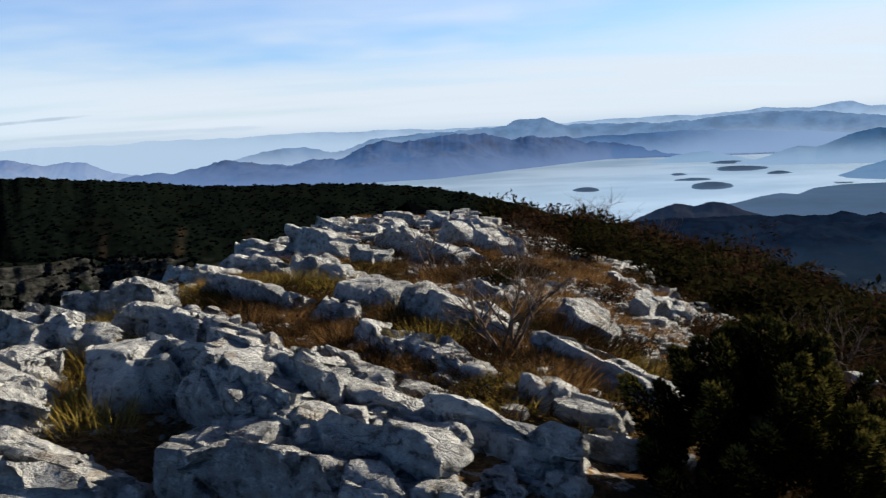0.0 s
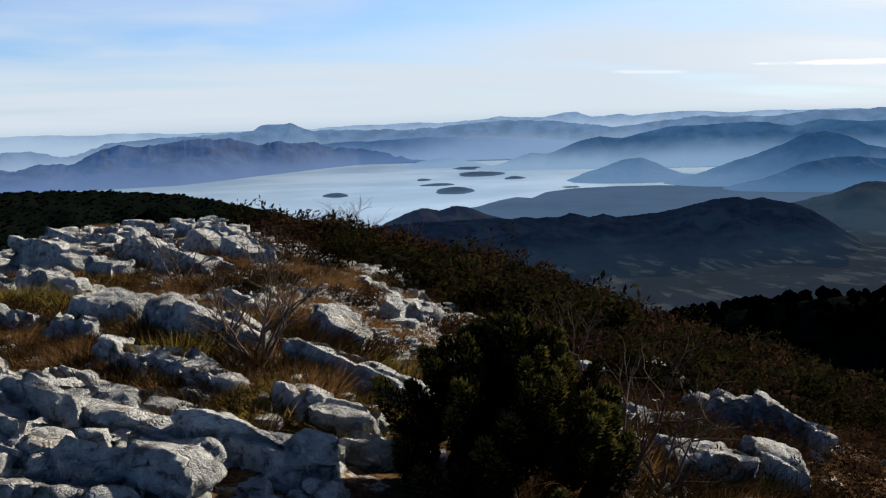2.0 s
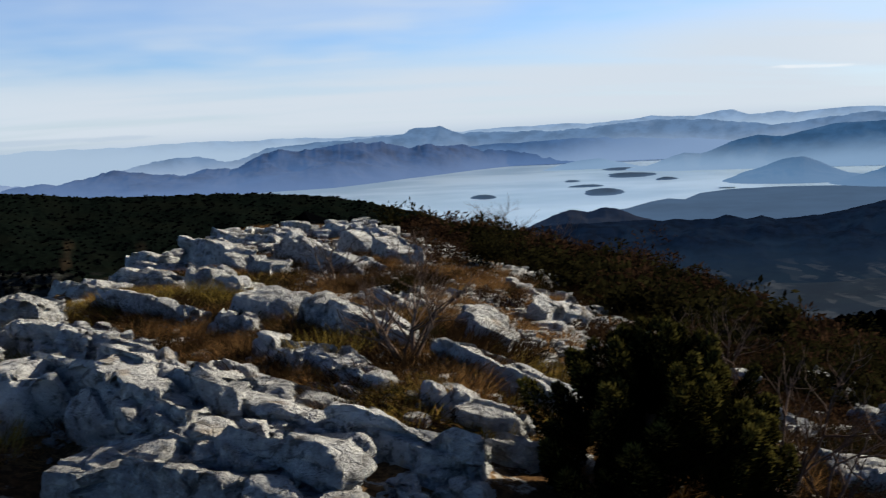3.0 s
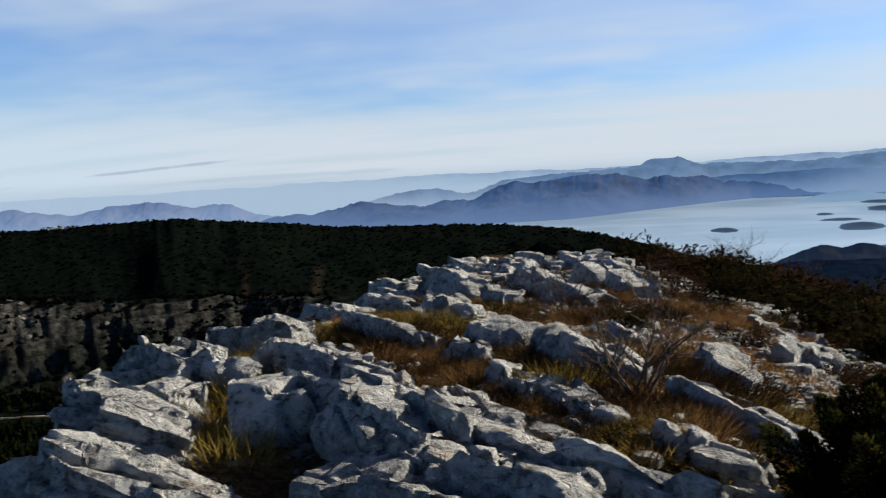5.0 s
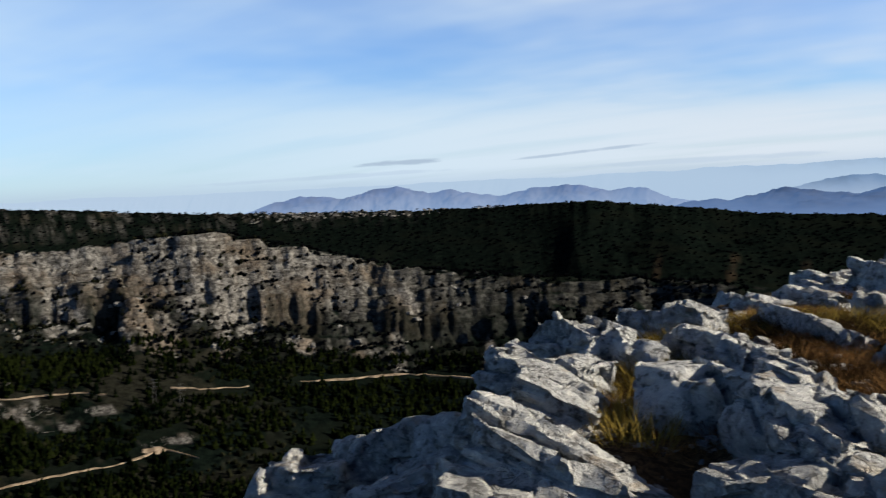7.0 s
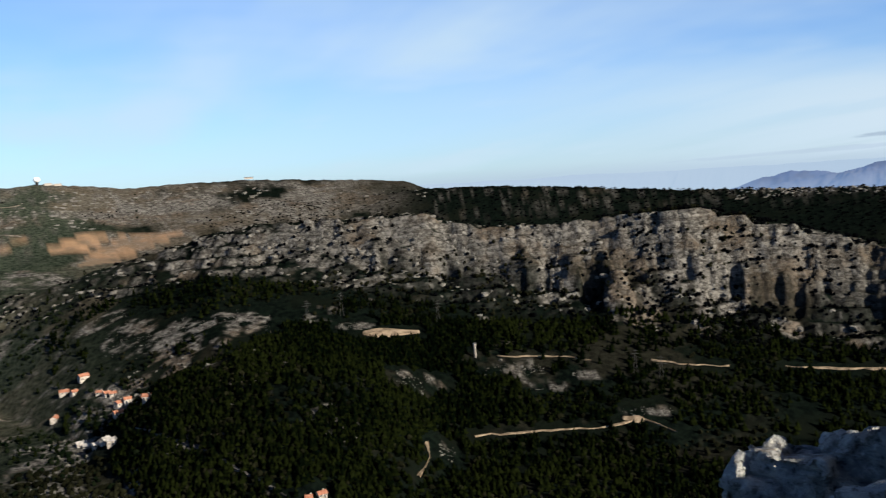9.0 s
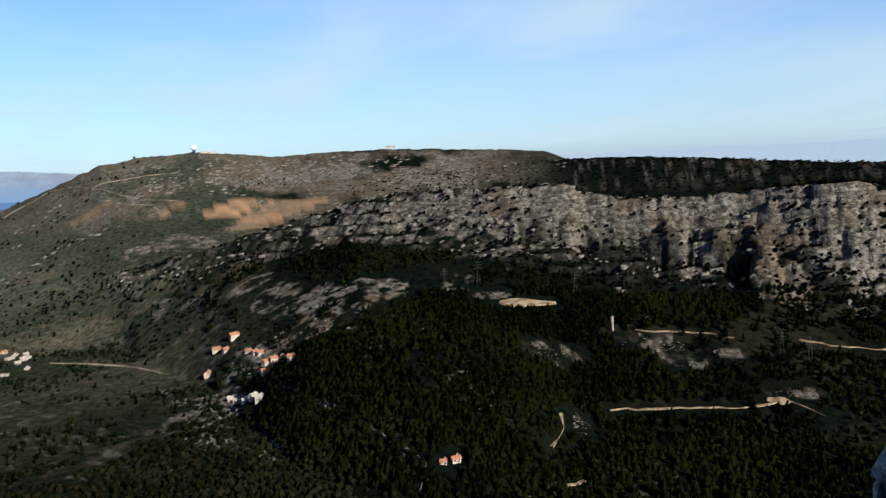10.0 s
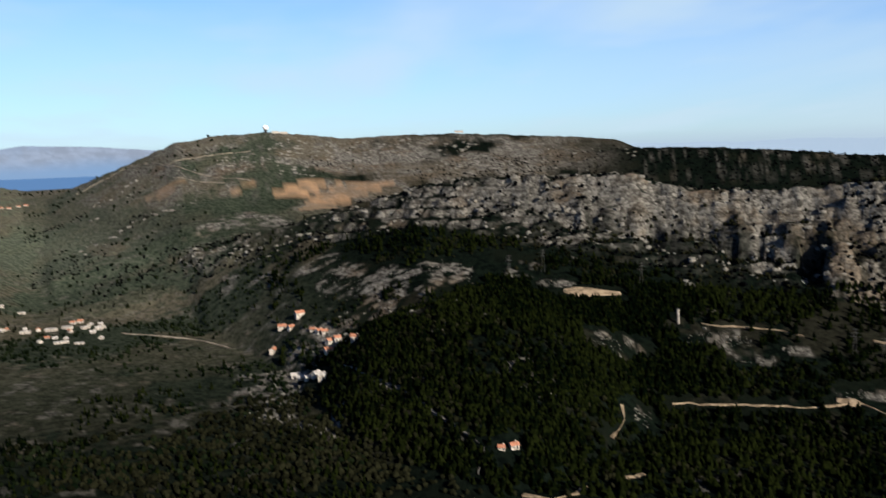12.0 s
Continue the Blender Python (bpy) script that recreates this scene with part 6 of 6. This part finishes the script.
track("pale dirt track through the pine wood", [(64.2, 619), (62, 624), (59.8, 627), (56.2, 629), (54.7, 636), (53.8, 643), (52.5, 640), (51.2, 632)], 2.6, DIRT)
track("pale stony bank at the edge of the wood", [(73.9, 472), (72.4, 467), (71.4, 469), (70.4, 474), (69.5, 483)], 5, DIRT, clear=4)
track("pale stony bank at the edge of the wood", [(77.3, 466), (76.2, 456), (75.0, 458)], 4, DIRT, clear=4)
track("short pale footpath on the wooded knoll", [(67.4, 592), (67.2, 578), (67.6, 562), (68.1, 549)], 3.0, DIRT, clear=4)
track("short pale footpath on the wooded knoll", [(67.2, 500), (66.5, 505), (66.0, 510)], 3.0, DIRT, clear=4)
track("narrow grey lane below the wooded knoll", [(85.7, 690), (84.4, 650), (82.6, 612), (80.8, 580), (79.7, 556), (77.9, 528), (76.4, 508), (76.9, 486)], 2.4, TARMAC, clear=2.5)
track("straight field road between the villages", [(99, 1028), (96.8, 998), (94.7, 956), (92.6, 900)], 4, CUTTING, least=0.6)
track("winding pale road across the plain", [(109.3, 1794), (108.7, 1630), (107.8, 1478), (107.7, 1366), (106, 1330)], 6, CUTTING, least=0.6)
track("road cut slanting up the bare hill", [(101, 2064), (97.9, 2005), (96.6, 1907), (95.6, 1800), (93.9, 1692), (92.3, 1630), (90.8, 1582)], 5, CUTTING, least=0.3)
track("road cut slanting up the bare hill", [(97.9, 2000), (95.6, 1818), (93.1, 1793), (90.7, 1773)], 5, CUTTING, least=0.3)
track("road cut slanting up the bare hill", [(95.4, 1707), (94.0, 1650), (92.4, 1600)], 4, CUTTING, least=0.3)


def quarry_cut(b, r, long, wide, label):
    """A cleared pale shelf of broken stone."""
    g = np.random.default_rng(int(b * 10))
    CLEAR.extend((b + q * math.degrees(long / r) / 2, r, wide) for q in (-0.9, -0.45, 0, 0.45, 0.9))
    u, v = np.meshgrid(np.linspace(-1, 1, 24), np.linspace(-1, 1, 8))
    bb = b + u * math.degrees(long / r) / 2
    rr = r + v * wide * (1 - 0.7 * u ** 2) * (1 + 0.3 * np.sin(3 * u + b))
    x, y, z, _ = land(bb, rr)
    z = z + np.where((np.abs(u) > 0.97) | (np.abs(v) > 0.97), -0.8, 0.5 + 0.5 * fbm(x * 0.1, y * 0.1, 3, 66))
    ids = np.arange(u.size).reshape(u.shape)
    quads = np.stack([ids[:-1, :-1], ids[:-1, 1:], ids[1:, 1:], ids[1:, :-1]], -1).reshape(-1, 4)
    return tagged(sheet("ground_clearing", np.stack([x, y, z], -1).reshape(-1, 3), quads, [DIRT], True), label, "clearing", kind="structure")


quarry_cut(69.2, 775, 52, 9, "pale cleared shelf of bare earth in the woods")
quarry_cut(53.9, 644, 16, 5, "pale turning place on the dirt track")

# ---------------------------------------------------------------- houses
WALL = plain("lime-washed wall", (0.20, 0.185, 0.165), (0.42, 0.39, 0.35), 0.5)
GREY_WALL = plain("bare stone wall", (0.22, 0.20, 0.18), (0.40, 0.37, 0.33), 0.6)
TILES = plain("red roof tiles", (0.20, 0.085, 0.055), (0.34, 0.165, 0.11), 0.7)
PALE_ROOF = plain("pale sheet roof", (0.20, 0.195, 0.19), (0.38, 0.37, 0.36), 0.4)
DARK = plain("dark window opening", (0.02, 0.02, 0.025), (0.04, 0.04, 0.045), 0.8, 0.4)


def box(bm, x0, x1, y0, y1, z0, z1):
    v = [bm.verts.new((x, y, z)) for z in (z0, z1) for x, y in ((x0, y0), (x1, y0), (x1, y1), (x0, y1))]
    for f in ((3, 2, 1, 0), (4, 5, 6, 7), (0, 1, 5, 4), (1, 2, 6, 5), (2, 3, 7, 6), (3, 0, 4, 7)):
        bm.faces.new([v[k] for k in f])


def house(b, r, long, deep, tall, turn, wall=None, roof=None, label="small white house with a red tiled roof", flat=False):
    """Walls, a pitched or flat roof with eaves, a door and windows let into the front, a chimney."""
    wall, roof = wall or WALL, roof or TILES
    size = 0.66 if r < 900 else 0.48
    long, deep, tall = size * long, size * deep, 0.9 * size * tall
    turn = turn + 40 * (math.sin(37.0 * b + r) if r > 900 else 0.0)
    e = bearing(b, r)
    z = float(land(np.array([b]), np.array([float(r)]))[2][0])
    CLEAR.append((b, r, 0.8 * long + 4))
    CLEAR.append((b, r - 14, 0.8 * long))
    root = tagged(new("house"), label, "house", group="houses in the valley")
    root.matrix_world = Matrix.Translation((e.x, e.y, z - 0.5)) @ Matrix.Rotation(radians(b + turn), 4, "Z")
    h, d = long / 2, deep / 2
    bm = bmesh.new()
    box(bm, -h, h, -d, d, -2.0, tall)
    rise = 0.0 if flat else 0.32 * deep
    if not flat:
        for x in (-h, h):
            bm.faces.new([bm.verts.new(q) for q in ((x, -d, tall), (x, d, tall), (x, 0, tall + rise))])
    part("wall", bm, wall, root)
    bm = bmesh.new()
    if flat:
        box(bm, -h - 0.3, h + 0.3, -d - 0.3, d + 0.3, tall + 0.01, tall + 0.45)
    else:
        for q in (-1, 1):
            y, lift = q * (d + 0.5), rise * 0.5 / d
            base = [(-h - 0.4, y, tall - lift), (h + 0.4, y, tall - lift), (h + 0.4, 0, tall + rise), (-h - 0.4, 0, tall + rise)]
            lower = [bm.verts.new((a, c, k + 0.02)) for a, c, k in base]
            upper = [bm.verts.new((a, c, k + 0.27)) for a, c, k in base]
            bm.faces.new(lower)
            bm.faces.new(upper)
            for k in range(4):
                bm.faces.new([lower[k], lower[(k + 1) % 4], upper[(k + 1) % 4], upper[k]])
    top = part("roof", bm, roof, root)
    if not flat:
        bm = bmesh.new()
        box(bm, 0.4 * h, 0.4 * h + 0.7, 0.2, 0.9, tall + rise * 0.6, tall + rise + 0.9)
        part("chimney", bm, wall, top)
    spots = int(max(2, long // 3))
    for k in range(spots):
        x = -h + (k + 0.5) * long / spots
        bm = bmesh.new()
        low = 0.0 if k == spots // 2 else 1.0
        box(bm, x - 0.5, x + 0.5, -d - 0.03, -d + 0.1, low, 2.3)
        part("door" if k == spots // 2 else "window", bm, DARK, root)
    return root


for row in ((88.18, 863, 13, 9, 7.5, 20), (89.3, 868, 12, 8, 5, -10), (88.76, 853, 9, 7, 4.5, 30), (86.28, 783, 12, 8, 5.5, 35), (85.82, 780, 9, 7, 6.5, 10), (84.69, 716, 9, 8, 6, -20),
            (86.42, 769, 11, 8, 5.5, 15), (89.96, 840, 13, 8, 5, 70), (86.96, 812, 9, 7, 4.5, 30), (86.62, 806, 8, 6.5, 4.5, 0), (74.45, 511, 8, 6, 4.5, 25), (87.35, 821, 8, 6, 4, -25)):
    house(*row)
for row in ((86.91, 690, 9, 8, 7.0, -15), (87.29, 704, 10, 8, 5, 40), (88.63, 761, 12, 8, 5.5, 10), (88.30, 752, 8, 7, 4.5, -30), (87.83, 712, 8, 7, 4.0, 20)):
    house(*row, WALL, PALE_ROOF, "white-walled house with a pale roof")
house(75.27, 508, 6, 5, 3.5, 0, GREY_WALL, TILES, "small stone outhouse with a red roof")
for row in ((113.7, 964, 15, 9, 6, 0), (112.6, 1010, 12, 9, 6, 15), (110.3, 1122, 18, 9, 5, -10), (109.5, 1140, 15, 9, 6, 0), (108.5, 1150, 11, 9, 6, 20), (107.5, 1132, 14, 9, 5, -5)):
    house(*row)
for row in ((114.3, 880, 18, 11, 5, 10), (114.5, 764, 13, 9, 6, -10), (113.6, 760, 12, 8, 5, 20), (111.3, 1048, 12, 9, 5, 5), (106.3, 1240, 18, 13, 11, 0), (105.6, 1240, 16, 11, 7, 15), (104.5, 1222, 16, 10, 7, -5),
            (104.4, 1092, 22, 12, 7, 0), (103.0, 1088, 26, 12, 8, 5), (102.1, 1090, 24, 12, 8, -5), (101.1, 1080, 20, 11, 7, 0), (100.2, 1070, 16, 10, 7, 0), (102.5, 1008, 30, 13, 5, 0), (101.5, 994, 18, 10, 5, 0)):
    house(*row, GREY_WALL, PALE_ROOF, "long pale flat-roofed building in the town", True)
yard = random.Random(5)
for k in range(16):
    house(yard.uniform(100.2, 105.8), yard.uniform(1005, 1130), yard.uniform(8, 14), yard.uniform(7, 10), yard.uniform(4, 8), yard.uniform(-60, 60), WALL, TILES if k % 3 == 0 else PALE_ROOF, "white-walled house at the edge of the town")
for b, r in ((106.8, 2060), (106.2, 2085), (105.7, 2100), (105.1, 2130), (104.7, 2120), (104.2, 2140), (103.8, 2150), (109.2, 1880), (110.3, 1870)):
    house(b, r, 17, 10, 6, 0, WALL, TILES, "far white house with a tiled roof")


# ---------------------------------------------------------------- masts on the hills
STEEL = plain("grey painted steel", (0.05, 0.052, 0.055), (0.09, 0.092, 0.095), 0.5, 0.5)
WHITE = plain("white painted shell", (0.72, 0.73, 0.74), (0.82, 0.82, 0.82), 0.5, 0.5)


def round_part(name, rings, material, parent, sides=14, label=""):
    bm = bmesh.new()
    loops = []
    for r, z in rings:
        loops.append([bm.verts.new((r * math.cos(2 * math.pi * k / sides), r * math.sin(2 * math.pi * k / sides), z)) for k in range(sides)])
    for a, b in zip(loops, loops[1:]):
        for k in range(sides):
            bm.faces.new((a[k], a[(k + 1) % sides], b[(k + 1) % sides], b[k]))
    bm.faces.new(loops[0][::-1])
    bm.faces.new(loops[-1])
    return part(name, bm, material, parent, label, True)


def on_land(b, r, lift=0.0):
    e = bearing(b, r)
    return Vector((e.x, e.y, float(land(np.array([b]), np.array([float(r)]))[2][0]) + lift))


radar = tagged(new("radar_station"), "white radar dome on a short tower at the hilltop", "radar dome")
radar.location = on_land(89.7, 1885, -1)
round_part("tower", [(3.2, 0), (2.8, 6), (4.2, 6.2), (4.2, 7)], STEEL, radar)
round_part("dome", [(3.2, 7.05), (5.2, 9), (5.9, 11.5), (5.2, 14), (3.4, 15.8), (0.6, 16.8)], WHITE, radar, 16, "white spherical radome")
for k in range(2):
    hut = tagged(new("hilltop_hut"), "low grey hut beside the radar dome", "hut", group="huts on the hilltop")
    hut.matrix_world = Matrix.Translation(on_land(89.1 - 0.5 * k, 1888, -1)) @ Matrix.Rotation(radians(89), 4, "Z")
    bm = bmesh.new()
    box(bm, -7, 7, -4, 4, 0, 4)
    part("wall", bm, GREY_WALL, hut)
    bm = bmesh.new()
    box(bm, -7.4, 7.4, -4.4, 4.4, 4.02, 4.6)
    part("roof", bm, PALE_ROOF, hut)
deck = tagged(new("lookout_building"), "dark flat-roofed lookout raised on posts on the crest", "building")
deck.matrix_world = Matrix.Translation(on_land(77.5, 1890, -1)) @ Matrix.Rotation(radians(77), 4, "Z")
bm = bmesh.new()
box(bm, -9, 9, -4, 4, 4.0, 7.4)
part("wall", bm, GREY_WALL, deck)
bm = bmesh.new()
box(bm, -9.6, 9.6, -4.6, 4.6, 7.42, 8.2)
part("roof", bm, STEEL, deck)
for x in (-8, 0, 8):
    bm = bmesh.new()
    box(bm, x - 0.5, x + 0.5, -3, 3, 0, 3.98)
    part("post", bm, STEEL, deck)

shaft = tagged(new("white_tower"), "slim white tower among the rocks of the valley", "tower")
shaft.location = on_land(63.85, 735, -1)
round_part("shaft", [(1.4, 0), (1.15, 11.5), (1.35, 11.7), (1.35, 12.3)], WALL, shaft)
round_part("cap", [(1.5, 12.33), (1.5, 12.7), (0.4, 13.4)], STEEL, shaft)
CLEAR.append((63.85, 735, 9))


def pylon(b, r, tall):
    root = tagged(new("pylon"), "grey lattice power pylon above the pines", "pylon", group="power pylons")
    root.matrix_world = Matrix.Translation(on_land(b, r, -1)) @ Matrix.Rotation(radians(b), 4, "Z")
    for sx in (-1, 1):
        for sy in (-1, 1):
            v, f = tube([(sx * 1.6, sy * 1.6, 0), (sx * 0.6, sy * 0.6, tall * 0.7), (sx * 0.15, sy * 0.15, tall)], [0.11, 0.09, 0.06], 4)
            sheet("leg", v, f, [STEEL]).parent = root
    for h, w in ((0.7, 4.0), (0.83, 3.2), (0.94, 2.4)):
        v, f = tube([(-w, 0, tall * h), (0, 0, tall * h + 0.4), (w, 0, tall * h)], [0.07, 0.14, 0.07], 4)
        sheet("crossarm", v, f, [STEEL]).parent = root
    return root


for b, r, tall in ((72.3, 814, 22), (66.1, 794, 22), (74.5, 812, 18), (53.6, 705, 22), (52.0, 700, 20)):
    pylon(b, r, tall)

# ---------------------------------------------------------------- trees, once the clearings are known
def dense(scale, seed, level, soft=0.06):
    return lambda b, r, x, y, z, more: (fbm(x * scale, y * scale, 4, seed) + rng.uniform(-soft, soft, len(x)) > level) & clear_of(b, r)


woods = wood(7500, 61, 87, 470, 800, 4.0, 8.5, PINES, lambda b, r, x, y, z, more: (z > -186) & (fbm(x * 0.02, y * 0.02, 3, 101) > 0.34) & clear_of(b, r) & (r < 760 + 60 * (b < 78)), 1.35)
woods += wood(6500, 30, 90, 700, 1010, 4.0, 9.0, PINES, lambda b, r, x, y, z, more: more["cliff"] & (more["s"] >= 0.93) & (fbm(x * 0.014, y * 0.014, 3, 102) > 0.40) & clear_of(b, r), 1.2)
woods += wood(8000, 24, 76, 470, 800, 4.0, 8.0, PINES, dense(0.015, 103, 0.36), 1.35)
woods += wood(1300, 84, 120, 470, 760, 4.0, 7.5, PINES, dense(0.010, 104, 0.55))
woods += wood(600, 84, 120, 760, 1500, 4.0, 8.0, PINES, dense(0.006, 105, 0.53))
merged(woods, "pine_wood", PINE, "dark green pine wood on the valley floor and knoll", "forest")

def between_fields(scale, seed, level):
    at = dense(scale, seed, level)
    return lambda b, r, x, y, z, more: at(b, r, x, y, z, more) & (fbm(x * 0.009, y * 0.006, 5, 58) < 0.585)


copse = wood(5600, 84, 120, 520, 1150, 2.0, 4.6, ROUNDS, between_fields(0.012, 106, 0.47))
copse += wood(1500, 84, 120, 1150, 2500, 3.0, 6.0, ROUNDS, between_fields(0.008, 107, 0.48))
COPSE = leaf_material("green scrub oak", (0.0026, 0.0052, 0.0026), (0.0095, 0.0140, 0.0068), 0.85, 0.012)
merged(copse, "scrub_copse", COPSE, "low green oak scrub between brown fields", "scrub")
scrubs = wood(3500, 45, 86, 470, 900, 2.0, 4.5, ROUNDS, dense(0.02, 108, 0.42))
scrubs += wood(3600, 78, 106, 425, 700, 2.2, 4.8, ROUNDS, between_fields(0.02, 124, 0.40))
merged(scrubs, "oak_scrub", OAK, "dull green oak scrub across the valley", "scrub")

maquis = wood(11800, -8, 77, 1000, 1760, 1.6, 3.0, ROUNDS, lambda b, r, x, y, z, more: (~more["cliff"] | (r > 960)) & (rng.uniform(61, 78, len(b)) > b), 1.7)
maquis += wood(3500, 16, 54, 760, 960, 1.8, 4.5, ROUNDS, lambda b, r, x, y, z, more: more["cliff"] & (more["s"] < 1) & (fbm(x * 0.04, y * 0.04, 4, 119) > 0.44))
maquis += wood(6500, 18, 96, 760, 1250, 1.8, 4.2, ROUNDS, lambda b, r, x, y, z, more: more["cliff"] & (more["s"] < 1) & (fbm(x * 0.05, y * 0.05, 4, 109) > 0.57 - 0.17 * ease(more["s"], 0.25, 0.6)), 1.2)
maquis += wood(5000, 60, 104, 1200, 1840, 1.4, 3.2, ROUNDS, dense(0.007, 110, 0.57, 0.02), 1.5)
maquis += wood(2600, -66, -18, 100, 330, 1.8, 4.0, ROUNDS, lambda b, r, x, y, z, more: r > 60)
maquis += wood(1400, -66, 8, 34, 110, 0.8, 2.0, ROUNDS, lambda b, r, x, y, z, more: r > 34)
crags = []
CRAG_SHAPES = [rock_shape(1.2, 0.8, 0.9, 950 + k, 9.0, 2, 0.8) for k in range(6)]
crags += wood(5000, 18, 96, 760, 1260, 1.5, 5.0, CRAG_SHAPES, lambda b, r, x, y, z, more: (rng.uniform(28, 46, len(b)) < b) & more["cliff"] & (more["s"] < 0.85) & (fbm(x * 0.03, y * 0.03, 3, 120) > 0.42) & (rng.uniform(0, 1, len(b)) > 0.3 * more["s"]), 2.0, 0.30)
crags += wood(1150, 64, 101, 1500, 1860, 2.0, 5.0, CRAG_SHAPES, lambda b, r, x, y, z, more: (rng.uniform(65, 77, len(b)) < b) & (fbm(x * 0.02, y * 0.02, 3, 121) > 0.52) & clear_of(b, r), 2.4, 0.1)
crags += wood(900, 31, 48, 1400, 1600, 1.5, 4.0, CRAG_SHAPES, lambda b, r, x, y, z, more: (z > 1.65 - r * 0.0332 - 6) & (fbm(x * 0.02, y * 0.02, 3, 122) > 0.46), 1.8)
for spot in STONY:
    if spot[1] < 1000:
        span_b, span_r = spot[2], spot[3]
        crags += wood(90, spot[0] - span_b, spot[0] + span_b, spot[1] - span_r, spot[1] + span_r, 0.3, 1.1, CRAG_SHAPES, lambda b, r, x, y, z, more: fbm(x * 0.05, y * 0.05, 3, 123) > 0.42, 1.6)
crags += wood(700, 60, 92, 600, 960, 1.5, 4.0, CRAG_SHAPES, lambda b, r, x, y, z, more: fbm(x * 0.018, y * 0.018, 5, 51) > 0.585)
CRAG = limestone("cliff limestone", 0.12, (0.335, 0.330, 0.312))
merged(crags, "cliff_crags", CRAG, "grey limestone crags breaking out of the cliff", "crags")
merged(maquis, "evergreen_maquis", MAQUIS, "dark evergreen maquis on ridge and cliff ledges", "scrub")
